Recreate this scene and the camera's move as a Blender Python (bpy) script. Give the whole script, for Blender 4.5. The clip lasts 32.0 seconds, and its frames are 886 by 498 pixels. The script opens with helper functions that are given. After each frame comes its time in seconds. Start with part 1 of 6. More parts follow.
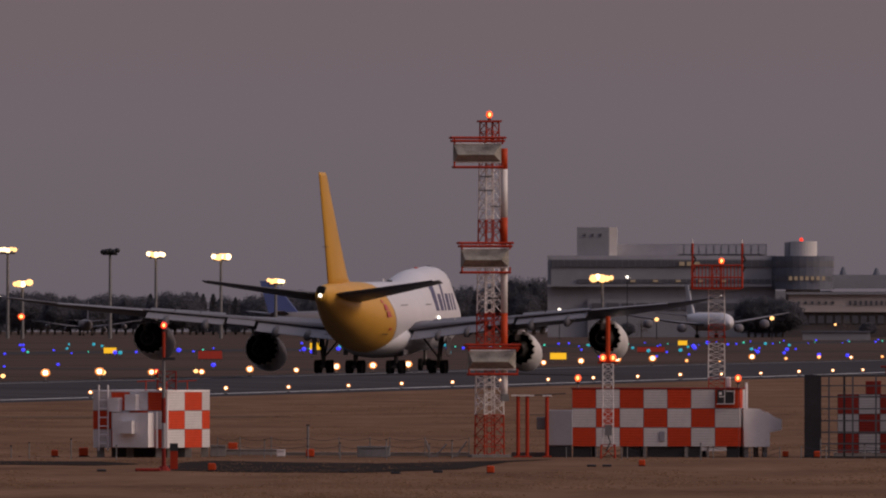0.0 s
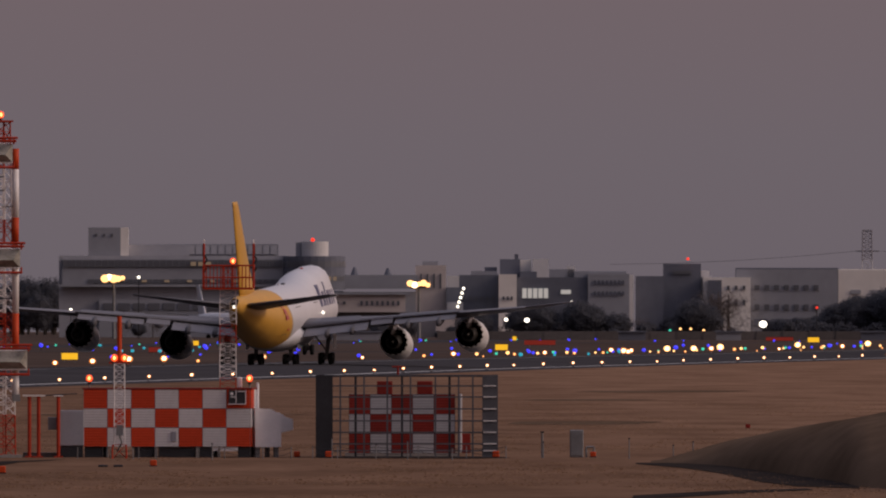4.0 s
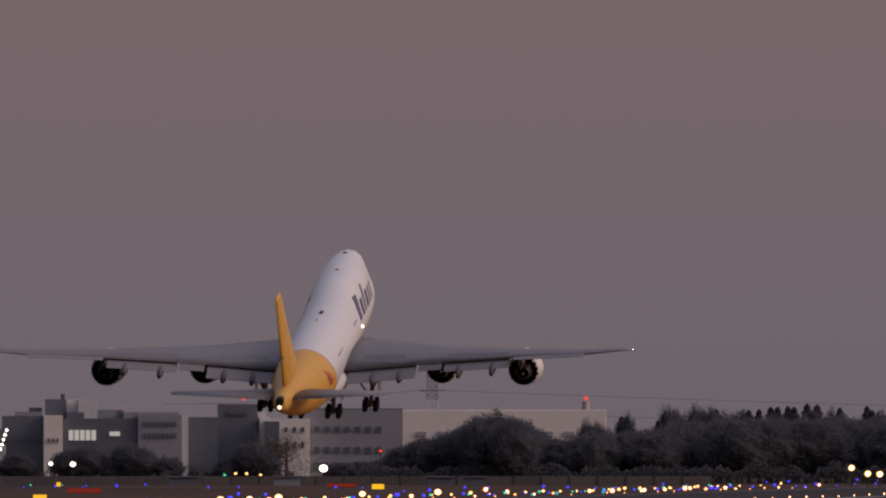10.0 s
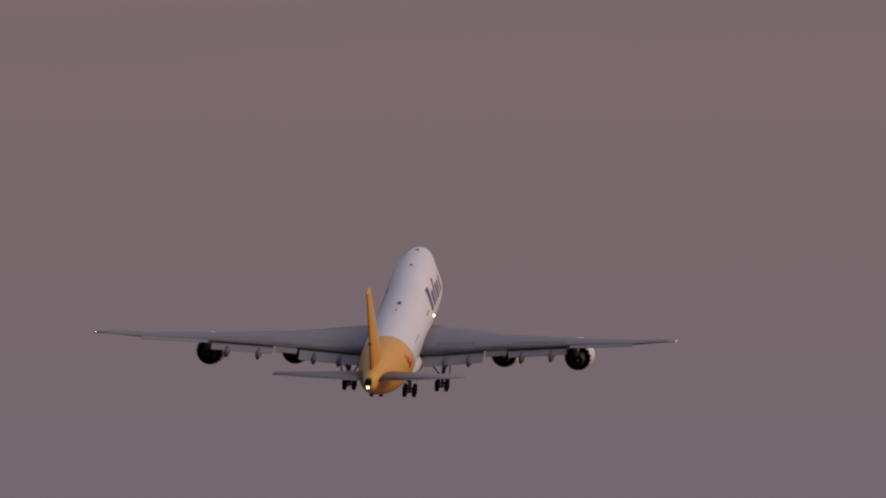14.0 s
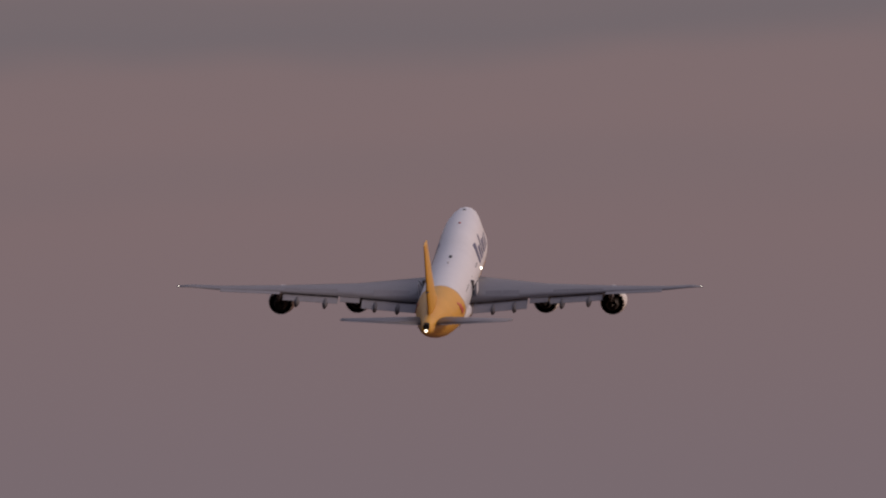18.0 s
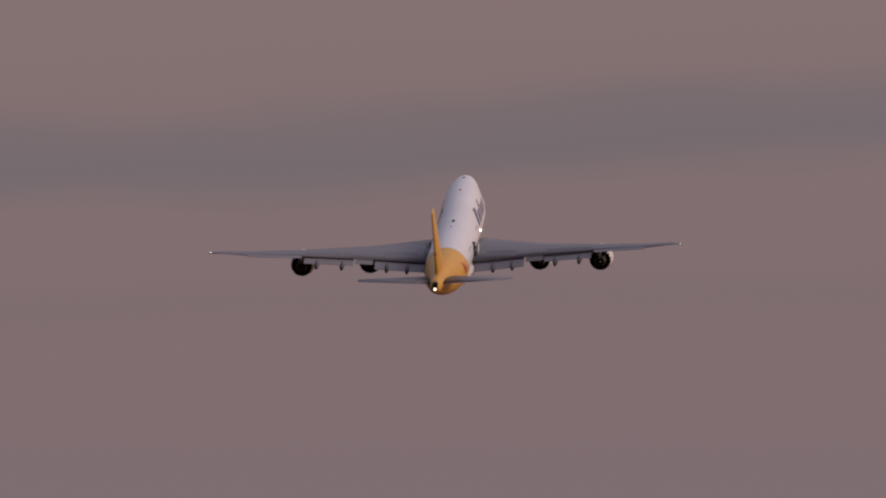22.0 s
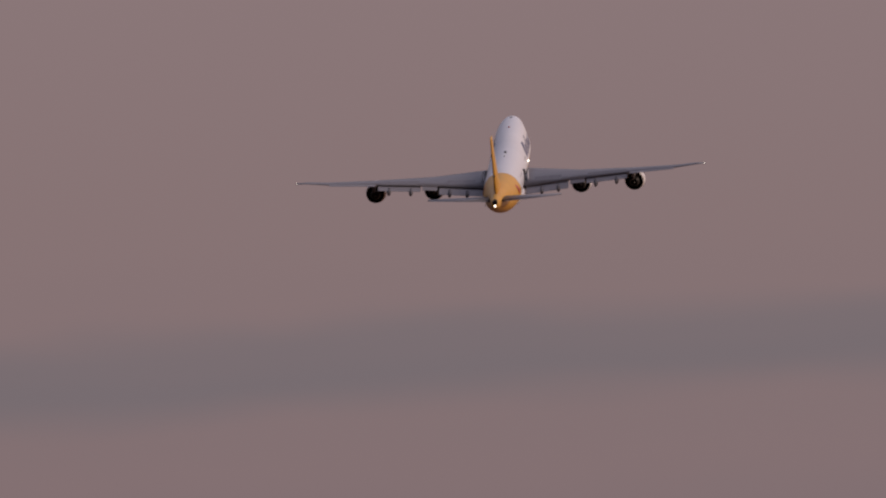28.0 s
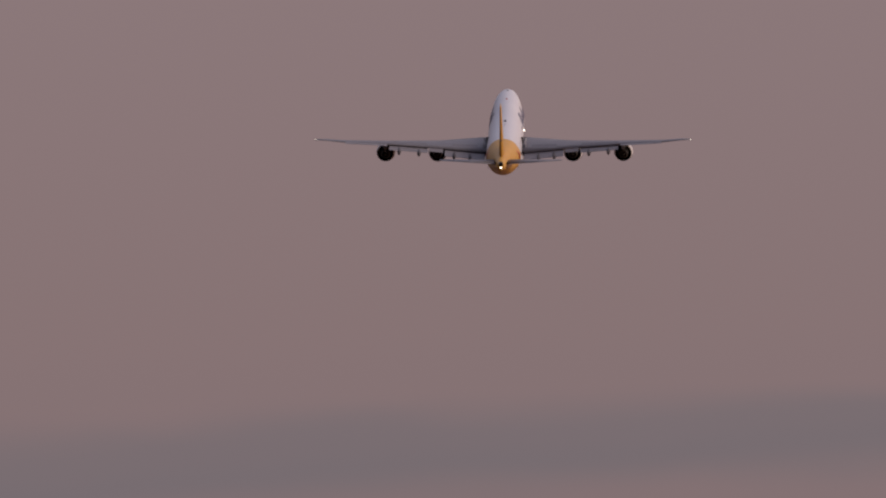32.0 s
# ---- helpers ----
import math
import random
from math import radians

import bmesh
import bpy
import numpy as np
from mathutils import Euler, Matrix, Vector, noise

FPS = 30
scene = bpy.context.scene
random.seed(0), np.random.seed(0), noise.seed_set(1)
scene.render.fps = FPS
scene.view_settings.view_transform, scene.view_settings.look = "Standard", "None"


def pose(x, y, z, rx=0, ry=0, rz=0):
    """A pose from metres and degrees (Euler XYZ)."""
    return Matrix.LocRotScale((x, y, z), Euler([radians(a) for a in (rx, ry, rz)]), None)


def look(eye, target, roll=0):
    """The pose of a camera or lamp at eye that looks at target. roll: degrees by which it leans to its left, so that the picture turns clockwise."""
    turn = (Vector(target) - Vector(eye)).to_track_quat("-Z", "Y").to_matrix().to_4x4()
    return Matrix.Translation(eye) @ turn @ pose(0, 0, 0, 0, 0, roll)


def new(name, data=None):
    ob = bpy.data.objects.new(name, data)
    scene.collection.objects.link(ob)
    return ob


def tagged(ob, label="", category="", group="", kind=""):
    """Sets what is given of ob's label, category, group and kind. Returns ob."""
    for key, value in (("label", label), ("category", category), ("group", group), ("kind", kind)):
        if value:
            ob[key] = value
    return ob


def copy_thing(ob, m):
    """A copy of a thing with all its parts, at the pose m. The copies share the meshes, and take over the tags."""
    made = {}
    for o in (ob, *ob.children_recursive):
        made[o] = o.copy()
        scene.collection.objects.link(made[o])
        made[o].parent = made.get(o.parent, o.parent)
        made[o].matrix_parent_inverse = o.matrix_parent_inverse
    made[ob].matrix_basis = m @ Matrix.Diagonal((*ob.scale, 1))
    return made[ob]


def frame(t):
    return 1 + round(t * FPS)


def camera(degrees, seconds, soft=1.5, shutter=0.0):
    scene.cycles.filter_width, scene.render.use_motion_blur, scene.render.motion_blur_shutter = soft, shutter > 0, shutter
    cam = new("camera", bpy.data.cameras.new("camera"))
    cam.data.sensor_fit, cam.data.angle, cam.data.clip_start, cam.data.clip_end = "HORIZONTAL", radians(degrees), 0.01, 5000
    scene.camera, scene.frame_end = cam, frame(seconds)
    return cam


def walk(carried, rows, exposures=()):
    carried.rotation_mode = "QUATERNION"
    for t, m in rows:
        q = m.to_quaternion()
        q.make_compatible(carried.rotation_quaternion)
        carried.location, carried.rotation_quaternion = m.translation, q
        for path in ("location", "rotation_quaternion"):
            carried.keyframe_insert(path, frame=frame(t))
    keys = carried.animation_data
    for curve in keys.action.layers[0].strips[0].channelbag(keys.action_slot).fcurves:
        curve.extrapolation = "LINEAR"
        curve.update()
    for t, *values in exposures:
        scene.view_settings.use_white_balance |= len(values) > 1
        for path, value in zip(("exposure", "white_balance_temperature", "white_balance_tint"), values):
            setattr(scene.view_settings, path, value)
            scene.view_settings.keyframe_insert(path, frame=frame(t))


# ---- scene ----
# Camera: long lens, turned after the jet; it comes forward while it follows the lift-off.
cam = camera(3.0547, 32.0, soft=2.1)
PATH = [
    (0.0, pose(0.000, 0.000, 6.390, 90.2124, 0, -0.0000)),
    (0.5, pose(0.000, 0.000, 6.390, 90.2124, 0, -0.2358)),
    (1.0, pose(0.000, 0.000, 6.390, 90.2111, 0, -0.4638)),
    (1.5, pose(0.000, 0.000, 6.390, 90.2095, 0, -0.6743)),
    (2.0, pose(0.000, 0.000, 6.390, 90.2076, 0, -0.8711)),
    (2.5, pose(0.000, 0.000, 6.390, 90.2066, 0, -1.0572)),
    (3.0, pose(0.000, 0.000, 6.390, 90.2085, 0, -1.2687)),
    (3.5, pose(0.000, 0.000, 6.390, 90.2095, 0, -1.4665)),
    (4.0, pose(0.000, 0.000, 6.390, 90.2130, 0, -1.6848)),
    (4.5, pose(0.414, 9.241, 6.390, 90.2183, 0, -1.8816)),
    (5.0, pose(1.242, 27.722, 6.560, 90.2378, 0, -2.0205)),
    (5.5, pose(2.070, 46.204, 6.900, 90.2699, 0, -2.1083)),
    (6.0, pose(2.897, 64.685, 7.300, 90.3045, 0, -2.1858)),
    (6.5, pose(3.725, 83.167, 7.600, 90.3314, 0, -2.2938)),
    (7.0, pose(4.553, 101.648, 7.800, 90.3490, 0, -2.4391)),
    (7.5, pose(5.381, 120.130, 7.950, 90.3607, 0, -2.5951)),
    (8.0, pose(6.209, 138.611, 7.950, 90.3802, 0, -2.7619)),
    (8.5, pose(7.036, 157.092, 7.950, 90.4659, 0, -2.8607)),
    (9.0, pose(7.864, 175.574, 7.950, 90.5497, 0, -2.9624)),
    (9.5, pose(8.692, 194.055, 7.950, 90.6257, 0, -3.0802)),
    (10.0, pose(9.520, 212.537, 7.950, 90.6822, 0, -3.2145)),
    (10.5, pose(10.348, 231.018, 7.950, 90.7387, 0, -3.3233)),
    (11.0, pose(11.176, 249.500, 7.950, 90.7913, 0, -3.4331)),
    (11.5, pose(12.003, 267.981, 7.950, 90.8810, 0, -3.5091)),
    (12.0, pose(12.417, 277.222, 7.950, 90.9920, 0, -3.5911)),
    (12.5, pose(12.417, 277.222, 7.950, 91.0922, 0, -3.6703)),
    (13.0, pose(12.417, 277.222, 7.950, 91.1867, 0, -3.7478)),
    (13.5, pose(12.417, 277.222, 7.950, 91.2822, 0, -3.8249)),
    (14.0, pose(12.417, 277.222, 7.950, 91.3717, 0, -3.9013)),
    (14.5, pose(12.417, 277.222, 7.950, 91.4496, 0, -3.9768)),
    (15.0, pose(12.417, 277.222, 7.950, 91.5222, 0, -4.0514)),
    (15.5, pose(12.417, 277.222, 7.950, 91.5898, 0, -4.1249)),
    (16.0, pose(12.417, 277.222, 7.950, 91.6556, 0, -4.1975)),
    (16.5, pose(12.417, 277.222, 7.950, 91.7223, 0, -4.2692)),
    (17.0, pose(12.417, 277.222, 7.950, 91.7904, 0, -4.3402)),
    (17.5, pose(12.417, 277.222, 7.950, 91.8559, 0, -4.4104)),
    (18.0, pose(12.417, 277.222, 7.950, 91.9189, 0, -4.4796)),
    (18.5, pose(12.417, 277.222, 7.950, 91.9809, 0, -4.5478)),
    (19.0, pose(12.417, 277.222, 7.950, 92.0435, 0, -4.6151)),
    (19.5, pose(12.417, 277.222, 7.950, 92.1085, 0, -4.6814)),
    (20.0, pose(12.417, 277.222, 7.950, 92.1748, 0, -4.7470)),
    (20.5, pose(12.417, 277.222, 7.950, 92.2387, 0, -4.8117)),
    (21.0, pose(12.417, 277.222, 7.950, 92.2964, 0, -4.8757)),
    (21.5, pose(12.417, 277.222, 7.950, 92.3420, 0, -4.9388)),
    (22.0, pose(12.417, 277.222, 7.950, 92.3791, 0, -5.0011)),
    (22.5, pose(12.417, 277.222, 7.950, 92.4187, 0, -5.0626)),
    (23.0, pose(12.417, 277.222, 7.950, 92.4715, 0, -5.1233)),
    (23.5, pose(12.417, 277.222, 7.950, 92.5448, 0, -5.1831)),
    (24.0, pose(12.417, 277.222, 7.950, 92.6314, 0, -5.2421)),
    (24.5, pose(12.417, 277.222, 7.950, 92.7206, 0, -5.3003)),
    (25.0, pose(12.417, 277.222, 7.950, 92.8021, 0, -5.3577)),
    (25.5, pose(12.417, 277.222, 7.950, 92.8738, 0, -5.4142)),
    (26.0, pose(12.417, 277.222, 7.950, 92.9406, 0, -5.4699)),
    (26.5, pose(12.417, 277.222, 7.950, 93.0032, 0, -5.5248)),
    (27.0, pose(12.417, 277.222, 7.950, 93.0622, 0, -5.5789)),
    (27.5, pose(12.417, 277.222, 7.950, 93.1180, 0, -5.6322)),
    (28.0, pose(12.417, 277.222, 7.950, 93.1714, 0, -5.6846)),
    (28.5, pose(12.417, 277.222, 7.950, 93.2215, 0, -5.7362)),
    (29.0, pose(12.417, 277.222, 7.950, 93.2680, 0, -5.7870)),
    (29.5, pose(12.417, 277.222, 7.950, 93.3123, 0, -5.8369)),
    (30.0, pose(12.417, 277.222, 7.950, 93.3560, 0, -5.8860)),
    (30.5, pose(12.417, 277.222, 7.950, 93.3986, 0, -5.9340)),
    (31.0, pose(12.417, 277.222, 7.950, 93.4397, 0, -5.9810)),
    (31.5, pose(12.417, 277.222, 7.950, 93.4802, 0, -6.0276)),
    (32.0, pose(12.417, 277.222, 7.950, 93.5210, 0, -6.0743)),
]
walk(cam, PATH, exposures=[(0.0, 0.0), (4.5, 0.0), (9.0, 0.06), (13.0, 0.12), (19.0, 0.23), (28.0, 0.33), (32.0, 0.33)])

# ---- light: dusk sky, afterglow behind the camera ----
world = bpy.data.worlds.new("dusk_sky")
scene.world = world
world.use_nodes = True
wn, wl = world.node_tree.nodes, world.node_tree.links
wn.clear()


def ramp(nodes, stops, mode="LINEAR"):
    n = nodes.new("ShaderNodeValToRGB")
    n.color_ramp.interpolation = mode
    el = n.color_ramp.elements
    while len(el) < len(stops):
        el.new(0.5)
    for e, (p, c) in zip(el, stops):
        e.position, e.color = p, (*c, 1.0)
    return n


def maths(nodes, op, *values):
    n = nodes.new("ShaderNodeMath")
    n.operation = op
    for i, v in enumerate(values):
        if v is not None:
            n.inputs[i].default_value = v
    return n


w_co = wn.new("ShaderNodeTexCoord")
w_sep = wn.new("ShaderNodeSeparateXYZ")
wl.new(w_co.outputs["Generated"], w_sep.inputs[0])
# height above the horizon, on a square-root scale
w_up = maths(wn, "MAXIMUM", None, 0.0)
wl.new(w_sep.outputs["Z"], w_up.inputs[0])
w_sq = maths(wn, "SQRT")
wl.new(w_up.outputs[0], w_sq.inputs[0])
w_sky = ramp(wn, [(0.0, (0.1360, 0.1145, 0.1340)), (0.10, (0.1509, 0.1251, 0.1419)), (0.145, (0.1612, 0.1236, 0.1370)), (0.19, (0.1745, 0.1248, 0.1320)),
                  (0.24, (0.1860, 0.1335, 0.1385)), (0.34, (0.2197, 0.1638, 0.1756)), (0.6, (0.29, 0.27, 0.34)), (1.0, (0.36, 0.375, 0.50))])
wl.new(w_sq.outputs[0], w_sky.inputs[0])
# thin grey-blue cloud streaks, leaning a little
w_map = wn.new("ShaderNodeMapping")
w_map.inputs["Rotation"].default_value = (0, radians(2.2), 0)
w_map.inputs["Scale"].default_value = (11, 4, 34)
wl.new(w_co.outputs["Generated"], w_map.inputs[0])
w_noise = wn.new("ShaderNodeTexNoise")
w_noise.inputs["Scale"].default_value = 1.0
w_noise.inputs["Detail"].default_value = 4
wl.new(w_map.outputs[0], w_noise.inputs["Vector"])
w_lean = maths(wn, "MULTIPLY_ADD", None, -0.045, 0.0052)
wl.new(w_sep.outputs["X"], w_lean.inputs[0])
w_lev = maths(wn, "ADD")
wl.new(w_sep.outputs["Z"], w_lev.inputs[0])
wl.new(w_lean.outputs[0], w_lev.inputs[1])
w_wob = maths(wn, "MULTIPLY_ADD", None, 0.016, -0.008)
wl.new(w_noise.outputs["Fac"], w_wob.inputs[0])
w_lev2 = maths(wn, "ADD")
wl.new(w_lev.outputs[0], w_lev2.inputs[0])
wl.new(w_wob.outputs[0], w_lev2.inputs[1])
w_band = ramp(wn, [(0.0, (0, 0, 0)), (0.37, (0.0, 0.0, 0.0)), (0.405, (0.17, 0.17, 0.17)), (0.43, (0.04, 0.04, 0.04)), (0.455, (0.10, 0.10, 0.10)), (0.485, (0.75, 0.75, 0.75)),
                   (0.500, (0.66, 0.66, 0.66)), (0.524, (0.06, 0.06, 0.06)), (0.56, (0, 0, 0)), (1.0, (0, 0, 0))], "EASE")
w_ten = maths(wn, "MULTIPLY", None, 10.0)
wl.new(w_lev2.outputs[0], w_ten.inputs[0])
wl.new(w_ten.outputs[0], w_band.inputs[0])
w_cloud = wn.new("ShaderNodeMixRGB")
w_cloud.inputs["Color2"].default_value = (0.128, 0.113, 0.128, 1)
wl.new(w_band.outputs[0], w_cloud.inputs["Fac"])
wl.new(w_sky.outputs[0], w_cloud.inputs["Color1"])
# the side where the sun went down is brighter and warmer
w_abs = maths(wn, "ABSOLUTE")
wl.new(w_sep.outputs["Y"], w_abs.inputs[0])
w_back = maths(wn, "MULTIPLY_ADD", None, -0.10, 0.0)
wl.new(w_abs.outputs[0], w_back.inputs[0])
w_side = maths(wn, "MULTIPLY_ADD", None, 0.52)
wl.new(w_sep.outputs["X"], w_side.inputs[0])
wl.new(w_back.outputs[0], w_side.inputs[2])
w_pos = maths(wn, "MAXIMUM", None, 0.0)
wl.new(w_side.outputs[0], w_pos.inputs[0])
w_pw = maths(wn, "MULTIPLY", None, 1.05)
wl.new(w_pos.outputs[0], w_pw.inputs[0])
w_glow = wn.new("ShaderNodeMixRGB")
w_glow.blend_type = "ADD"
w_glow.inputs["Color2"].default_value = (0.95, 0.62, 0.45, 1)
wl.new(w_pw.outputs[0], w_glow.inputs["Fac"])
# the sky dims away from the afterglow
w_dim = wn.new("ShaderNodeMapRange")
w_dim.inputs["From Min"].default_value, w_dim.inputs["From Max"].default_value = -0.4, 0.3
w_dim.inputs["To Min"].default_value, w_dim.inputs["To Max"].default_value = 0.14, 1.0
w_aw = maths(wn, "MULTIPLY_ADD", None, 0.35)
wl.new(w_sep.outputs["Y"], w_aw.inputs[0])
wl.new(w_sep.outputs["X"], w_aw.inputs[2])
w_hi = maths(wn, "MULTIPLY_ADD", None, 0.9)
wl.new(w_sep.outputs["Z"], w_hi.inputs[0])
wl.new(w_aw.outputs[0], w_hi.inputs[2])
wl.new(w_hi.outputs[0], w_dim.inputs["Value"])
w_dimmed = wn.new("ShaderNodeVectorMath")
w_dimmed.operation = "SCALE"
wl.new(w_cloud.outputs[0], w_dimmed.inputs[0])
wl.new(w_dim.outputs[0], w_dimmed.inputs["Scale"])
wl.new(w_dimmed.outputs[0], w_glow.inputs["Color1"])
w_bg = wn.new("ShaderNodeBackground")
w_bg.inputs["Strength"].default_value = 1.0
wl.new(w_glow.outputs[0], w_bg.inputs["Color"])
w_nish = wn.new("ShaderNodeTexSky")
w_nish.sky_type, w_nish.sun_disc = "NISHITA", False
w_nish.sun_elevation, w_nish.sun_rotation = radians(1.0), radians(160)
w_bg2 = wn.new("ShaderNodeBackground")
w_bg2.inputs["Strength"].default_value = 0.004
wl.new(w_nish.outputs[0], w_bg2.inputs["Color"])
w_add = wn.new("ShaderNodeAddShader")
wl.new(w_bg.outputs[0], w_add.inputs[0])
wl.new(w_bg2.outputs[0], w_add.inputs[1])
w_out = wn.new("ShaderNodeOutputWorld")
wl.new(w_add.outputs[0], w_out.inputs["Surface"])

sun = new("afterglow", bpy.data.lights.new("afterglow", "SUN"))
sun.data.energy, sun.data.angle, sun.data.color = 1.12, radians(30), (1.0, 0.78, 0.62)
sun.matrix_world = look((800, -235, 450), (0, 0, 0))


# ---- materials ----
def material(name, base, rough=0.6, metal=0.0, spread=0.12, grain=0.0, scale=1.0, bump=0.0, base2=None, emit=None, power=0.0, stretch=None, per_piece=0.0, spec=0.5):
    """A surface with two scales of variation: large stains and a finer grain, in metres."""
    m = bpy.data.materials.new(name)
    m.use_nodes = True
    n, l = m.node_tree.nodes, m.node_tree.links
    b = n["Principled BSDF"]
    b.inputs["Roughness"].default_value, b.inputs["Metallic"].default_value = rough, metal
    b.inputs["Specular IOR Level"].default_value = spec
    co = n.new("ShaderNodeTexCoord")
    vec = co.outputs["Object"]
    if stretch:
        mp = n.new("ShaderNodeMapping")
        mp.inputs["Scale"].default_value = stretch
        l.new(vec, mp.inputs[0])
        vec = mp.outputs[0]
    big = n.new("ShaderNodeTexNoise")
    big.inputs["Scale"].default_value, big.inputs["Detail"].default_value = scale, 5
    l.new(vec, big.inputs["Vector"])
    fine = n.new("ShaderNodeTexNoise")
    fine.inputs["Scale"].default_value, fine.inputs["Detail"].default_value = scale * 9, 6
    l.new(vec, fine.inputs["Vector"])
    mix = n.new("ShaderNodeMath")
    mix.operation = "MULTIPLY_ADD"
    mix.inputs[1].default_value = 0.65
    l.new(big.outputs["Fac"], mix.inputs[0])
    half = n.new("ShaderNodeMath")
    half.operation = "MULTIPLY"
    half.inputs[1].default_value = 0.35
    l.new(fine.outputs["Fac"], half.inputs[0])
    l.new(half.outputs[0], mix.inputs[2])
    c2 = base2 or tuple(min(1, c * (1 + spread)) for c in base)
    c1 = tuple(c * (1 - spread) for c in base)
    r = ramp(n, [(0.32, c1), (0.68, c2)])
    l.new(mix.outputs[0], r.inputs[0])
    colour = r.outputs[0]
    if per_piece:
        info = n.new("ShaderNodeObjectInfo")
        hsv = n.new("ShaderNodeHueSaturation")
        k = n.new("ShaderNodeMath")
        k.operation = "MULTIPLY_ADD"
        k.inputs[1].default_value, k.inputs[2].default_value = per_piece * 2, 1 - per_piece
        l.new(info.outputs["Random"], k.inputs[0])
        l.new(k.outputs[0], hsv.inputs["Value"])
        l.new(colour, hsv.inputs["Color"])
        colour = hsv.outputs[0]
    l.new(colour, b.inputs["Base Color"])
    if bump:
        bp = n.new("ShaderNodeBump")
        bp.inputs["Strength"].default_value = bump
        bp.inputs["Distance"].default_value = 0.02
        l.new(fine.outputs["Fac"], bp.inputs["Height"])
        l.new(bp.outputs[0], b.inputs["Normal"])
    if emit:
        b.inputs["Emission Color"].default_value = (*emit, 1)
        b.inputs["Emission Strength"].default_value = power
    return m


def lamp_material(name, colour, power):
    return material(name, tuple(0.3 * c + 0.02 for c in colour), 0.3, emit=colour, power=power)


DRY_GRASS = material("dry_grass", (0.150, 0.088, 0.057), 0.95, spread=0.30, scale=0.14, base2=(0.230, 0.138, 0.093), bump=0.3, spec=0.0, stretch=(1.0, 0.3, 1.0))


def paler_east(m):
    """The turf grows paler towards the east end of the field."""
    n, l = m.node_tree.nodes, m.node_tree.links
    link = n["Principled BSDF"].inputs["Base Color"].links[0]
    co, sep = n.new("ShaderNodeTexCoord"), n.new("ShaderNodeSeparateXYZ")
    l.new(co.outputs["Object"], sep.inputs[0])
    span, hsv = n.new("ShaderNodeMapRange"), n.new("ShaderNodeHueSaturation")
    span.inputs["From Min"].default_value, span.inputs["From Max"].default_value = 22.0, 62.0
    span.inputs["To Min"].default_value, span.inputs["To Max"].default_value = 1.0, 1.32
    l.new(sep.outputs["X"], span.inputs["Value"])
    l.new(link.from_socket, hsv.inputs["Color"])
    l.new(span.outputs[0], hsv.inputs["Value"])
    l.new(hsv.outputs[0], n["Principled BSDF"].inputs["Base Color"])


paler_east(DRY_GRASS)
DARK_EARTH = material("dark_earth", (0.038, 0.031, 0.029), 0.95, spread=0.3, scale=0.3, bump=0.4, spec=0.0)
MOUND_GRASS = material("mound_grass", (0.128, 0.086, 0.060), 0.95, spread=0.32, scale=0.1, stretch=(1, 0.3, 1), bump=0.2, spec=0.0)
ASPHALT = material("asphalt", (0.062, 0.059, 0.064), 0.85, spread=0.25, scale=0.05, bump=0.2, spec=0.0)
APRON = material("apron_ground", (0.086, 0.063, 0.054), 0.9, spread=0.3, scale=0.02, spec=0.0)
LINE_PAINT = material("line_paint", (0.58, 0.57, 0.57), 0.8, spread=0.25, scale=0.3, spec=0.0)
OLD_PAINT = material("worn_line_paint", (0.26, 0.255, 0.255), 0.85, spread=0.3, scale=0.3, spec=0.0)
WHITE_SKIN = material("white_aircraft_paint", (0.60, 0.59, 0.62), 0.36, spread=0.05, scale=0.25)
YELLOW_SKIN = material("yellow_aircraft_paint", (0.56, 0.295, 0.046), 0.45, spread=0.07, scale=0.25, spec=0.3)
WING_GREY = material("wing_grey_paint", (0.150, 0.145, 0.165), 0.45, spread=0.08, scale=0.4, spec=0.15)
FLAP_GREY = material("flap_grey_paint", (0.19, 0.183, 0.205), 0.5, spread=0.08, scale=0.4, spec=0.15)
# wing grey made darker: the fairings' shade is put into the colour
FAIRING_SHADED = material("fairing_shaded_grey", (0.10, 0.095, 0.105), 0.5, spread=0.1, scale=0.6, spec=0.15)
BLUE_MARK = material("blue_marking", (0.035, 0.04, 0.12), 0.4, spread=0.1)
RED_MARK = material("red_marking", (0.42, 0.04, 0.03), 0.4, spread=0.1)
PANEL_DARK = material("dark_panel", (0.03, 0.03, 0.035), 0.5, spread=0.2)
NACELLE = material("nacelle_white", (0.68, 0.66, 0.66), 0.35, spread=0.06, scale=0.5)
NOZZLE_METAL = material("exhaust_metal", (0.10, 0.092, 0.088), 0.5, metal=0.7, spread=0.3, scale=1.5)
ENGINE_DARK = material("engine_inside", (0.012, 0.011, 0.011), 0.7, spread=0.3, spec=0.15)
TYRE = material("tyre_rubber", (0.012, 0.012, 0.013), 0.85, spread=0.2, spec=0.15)
GEAR_METAL = material("gear_metal", (0.16, 0.15, 0.15), 0.5, metal=0.4, spread=0.15)
RED_PAINT = material("red_paint", (0.60, 0.060, 0.020), 0.65, spread=0.14, scale=0.8, per_piece=0.08, spec=0.2)
WHITE_PAINT = material("white_paint", (0.64, 0.615, 0.62), 0.6, spread=0.10, scale=0.9, per_piece=0.06, spec=0.2)
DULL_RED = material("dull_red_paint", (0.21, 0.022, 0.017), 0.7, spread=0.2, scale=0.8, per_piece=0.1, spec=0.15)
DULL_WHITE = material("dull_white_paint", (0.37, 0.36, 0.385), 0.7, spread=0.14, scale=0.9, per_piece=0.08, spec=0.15)
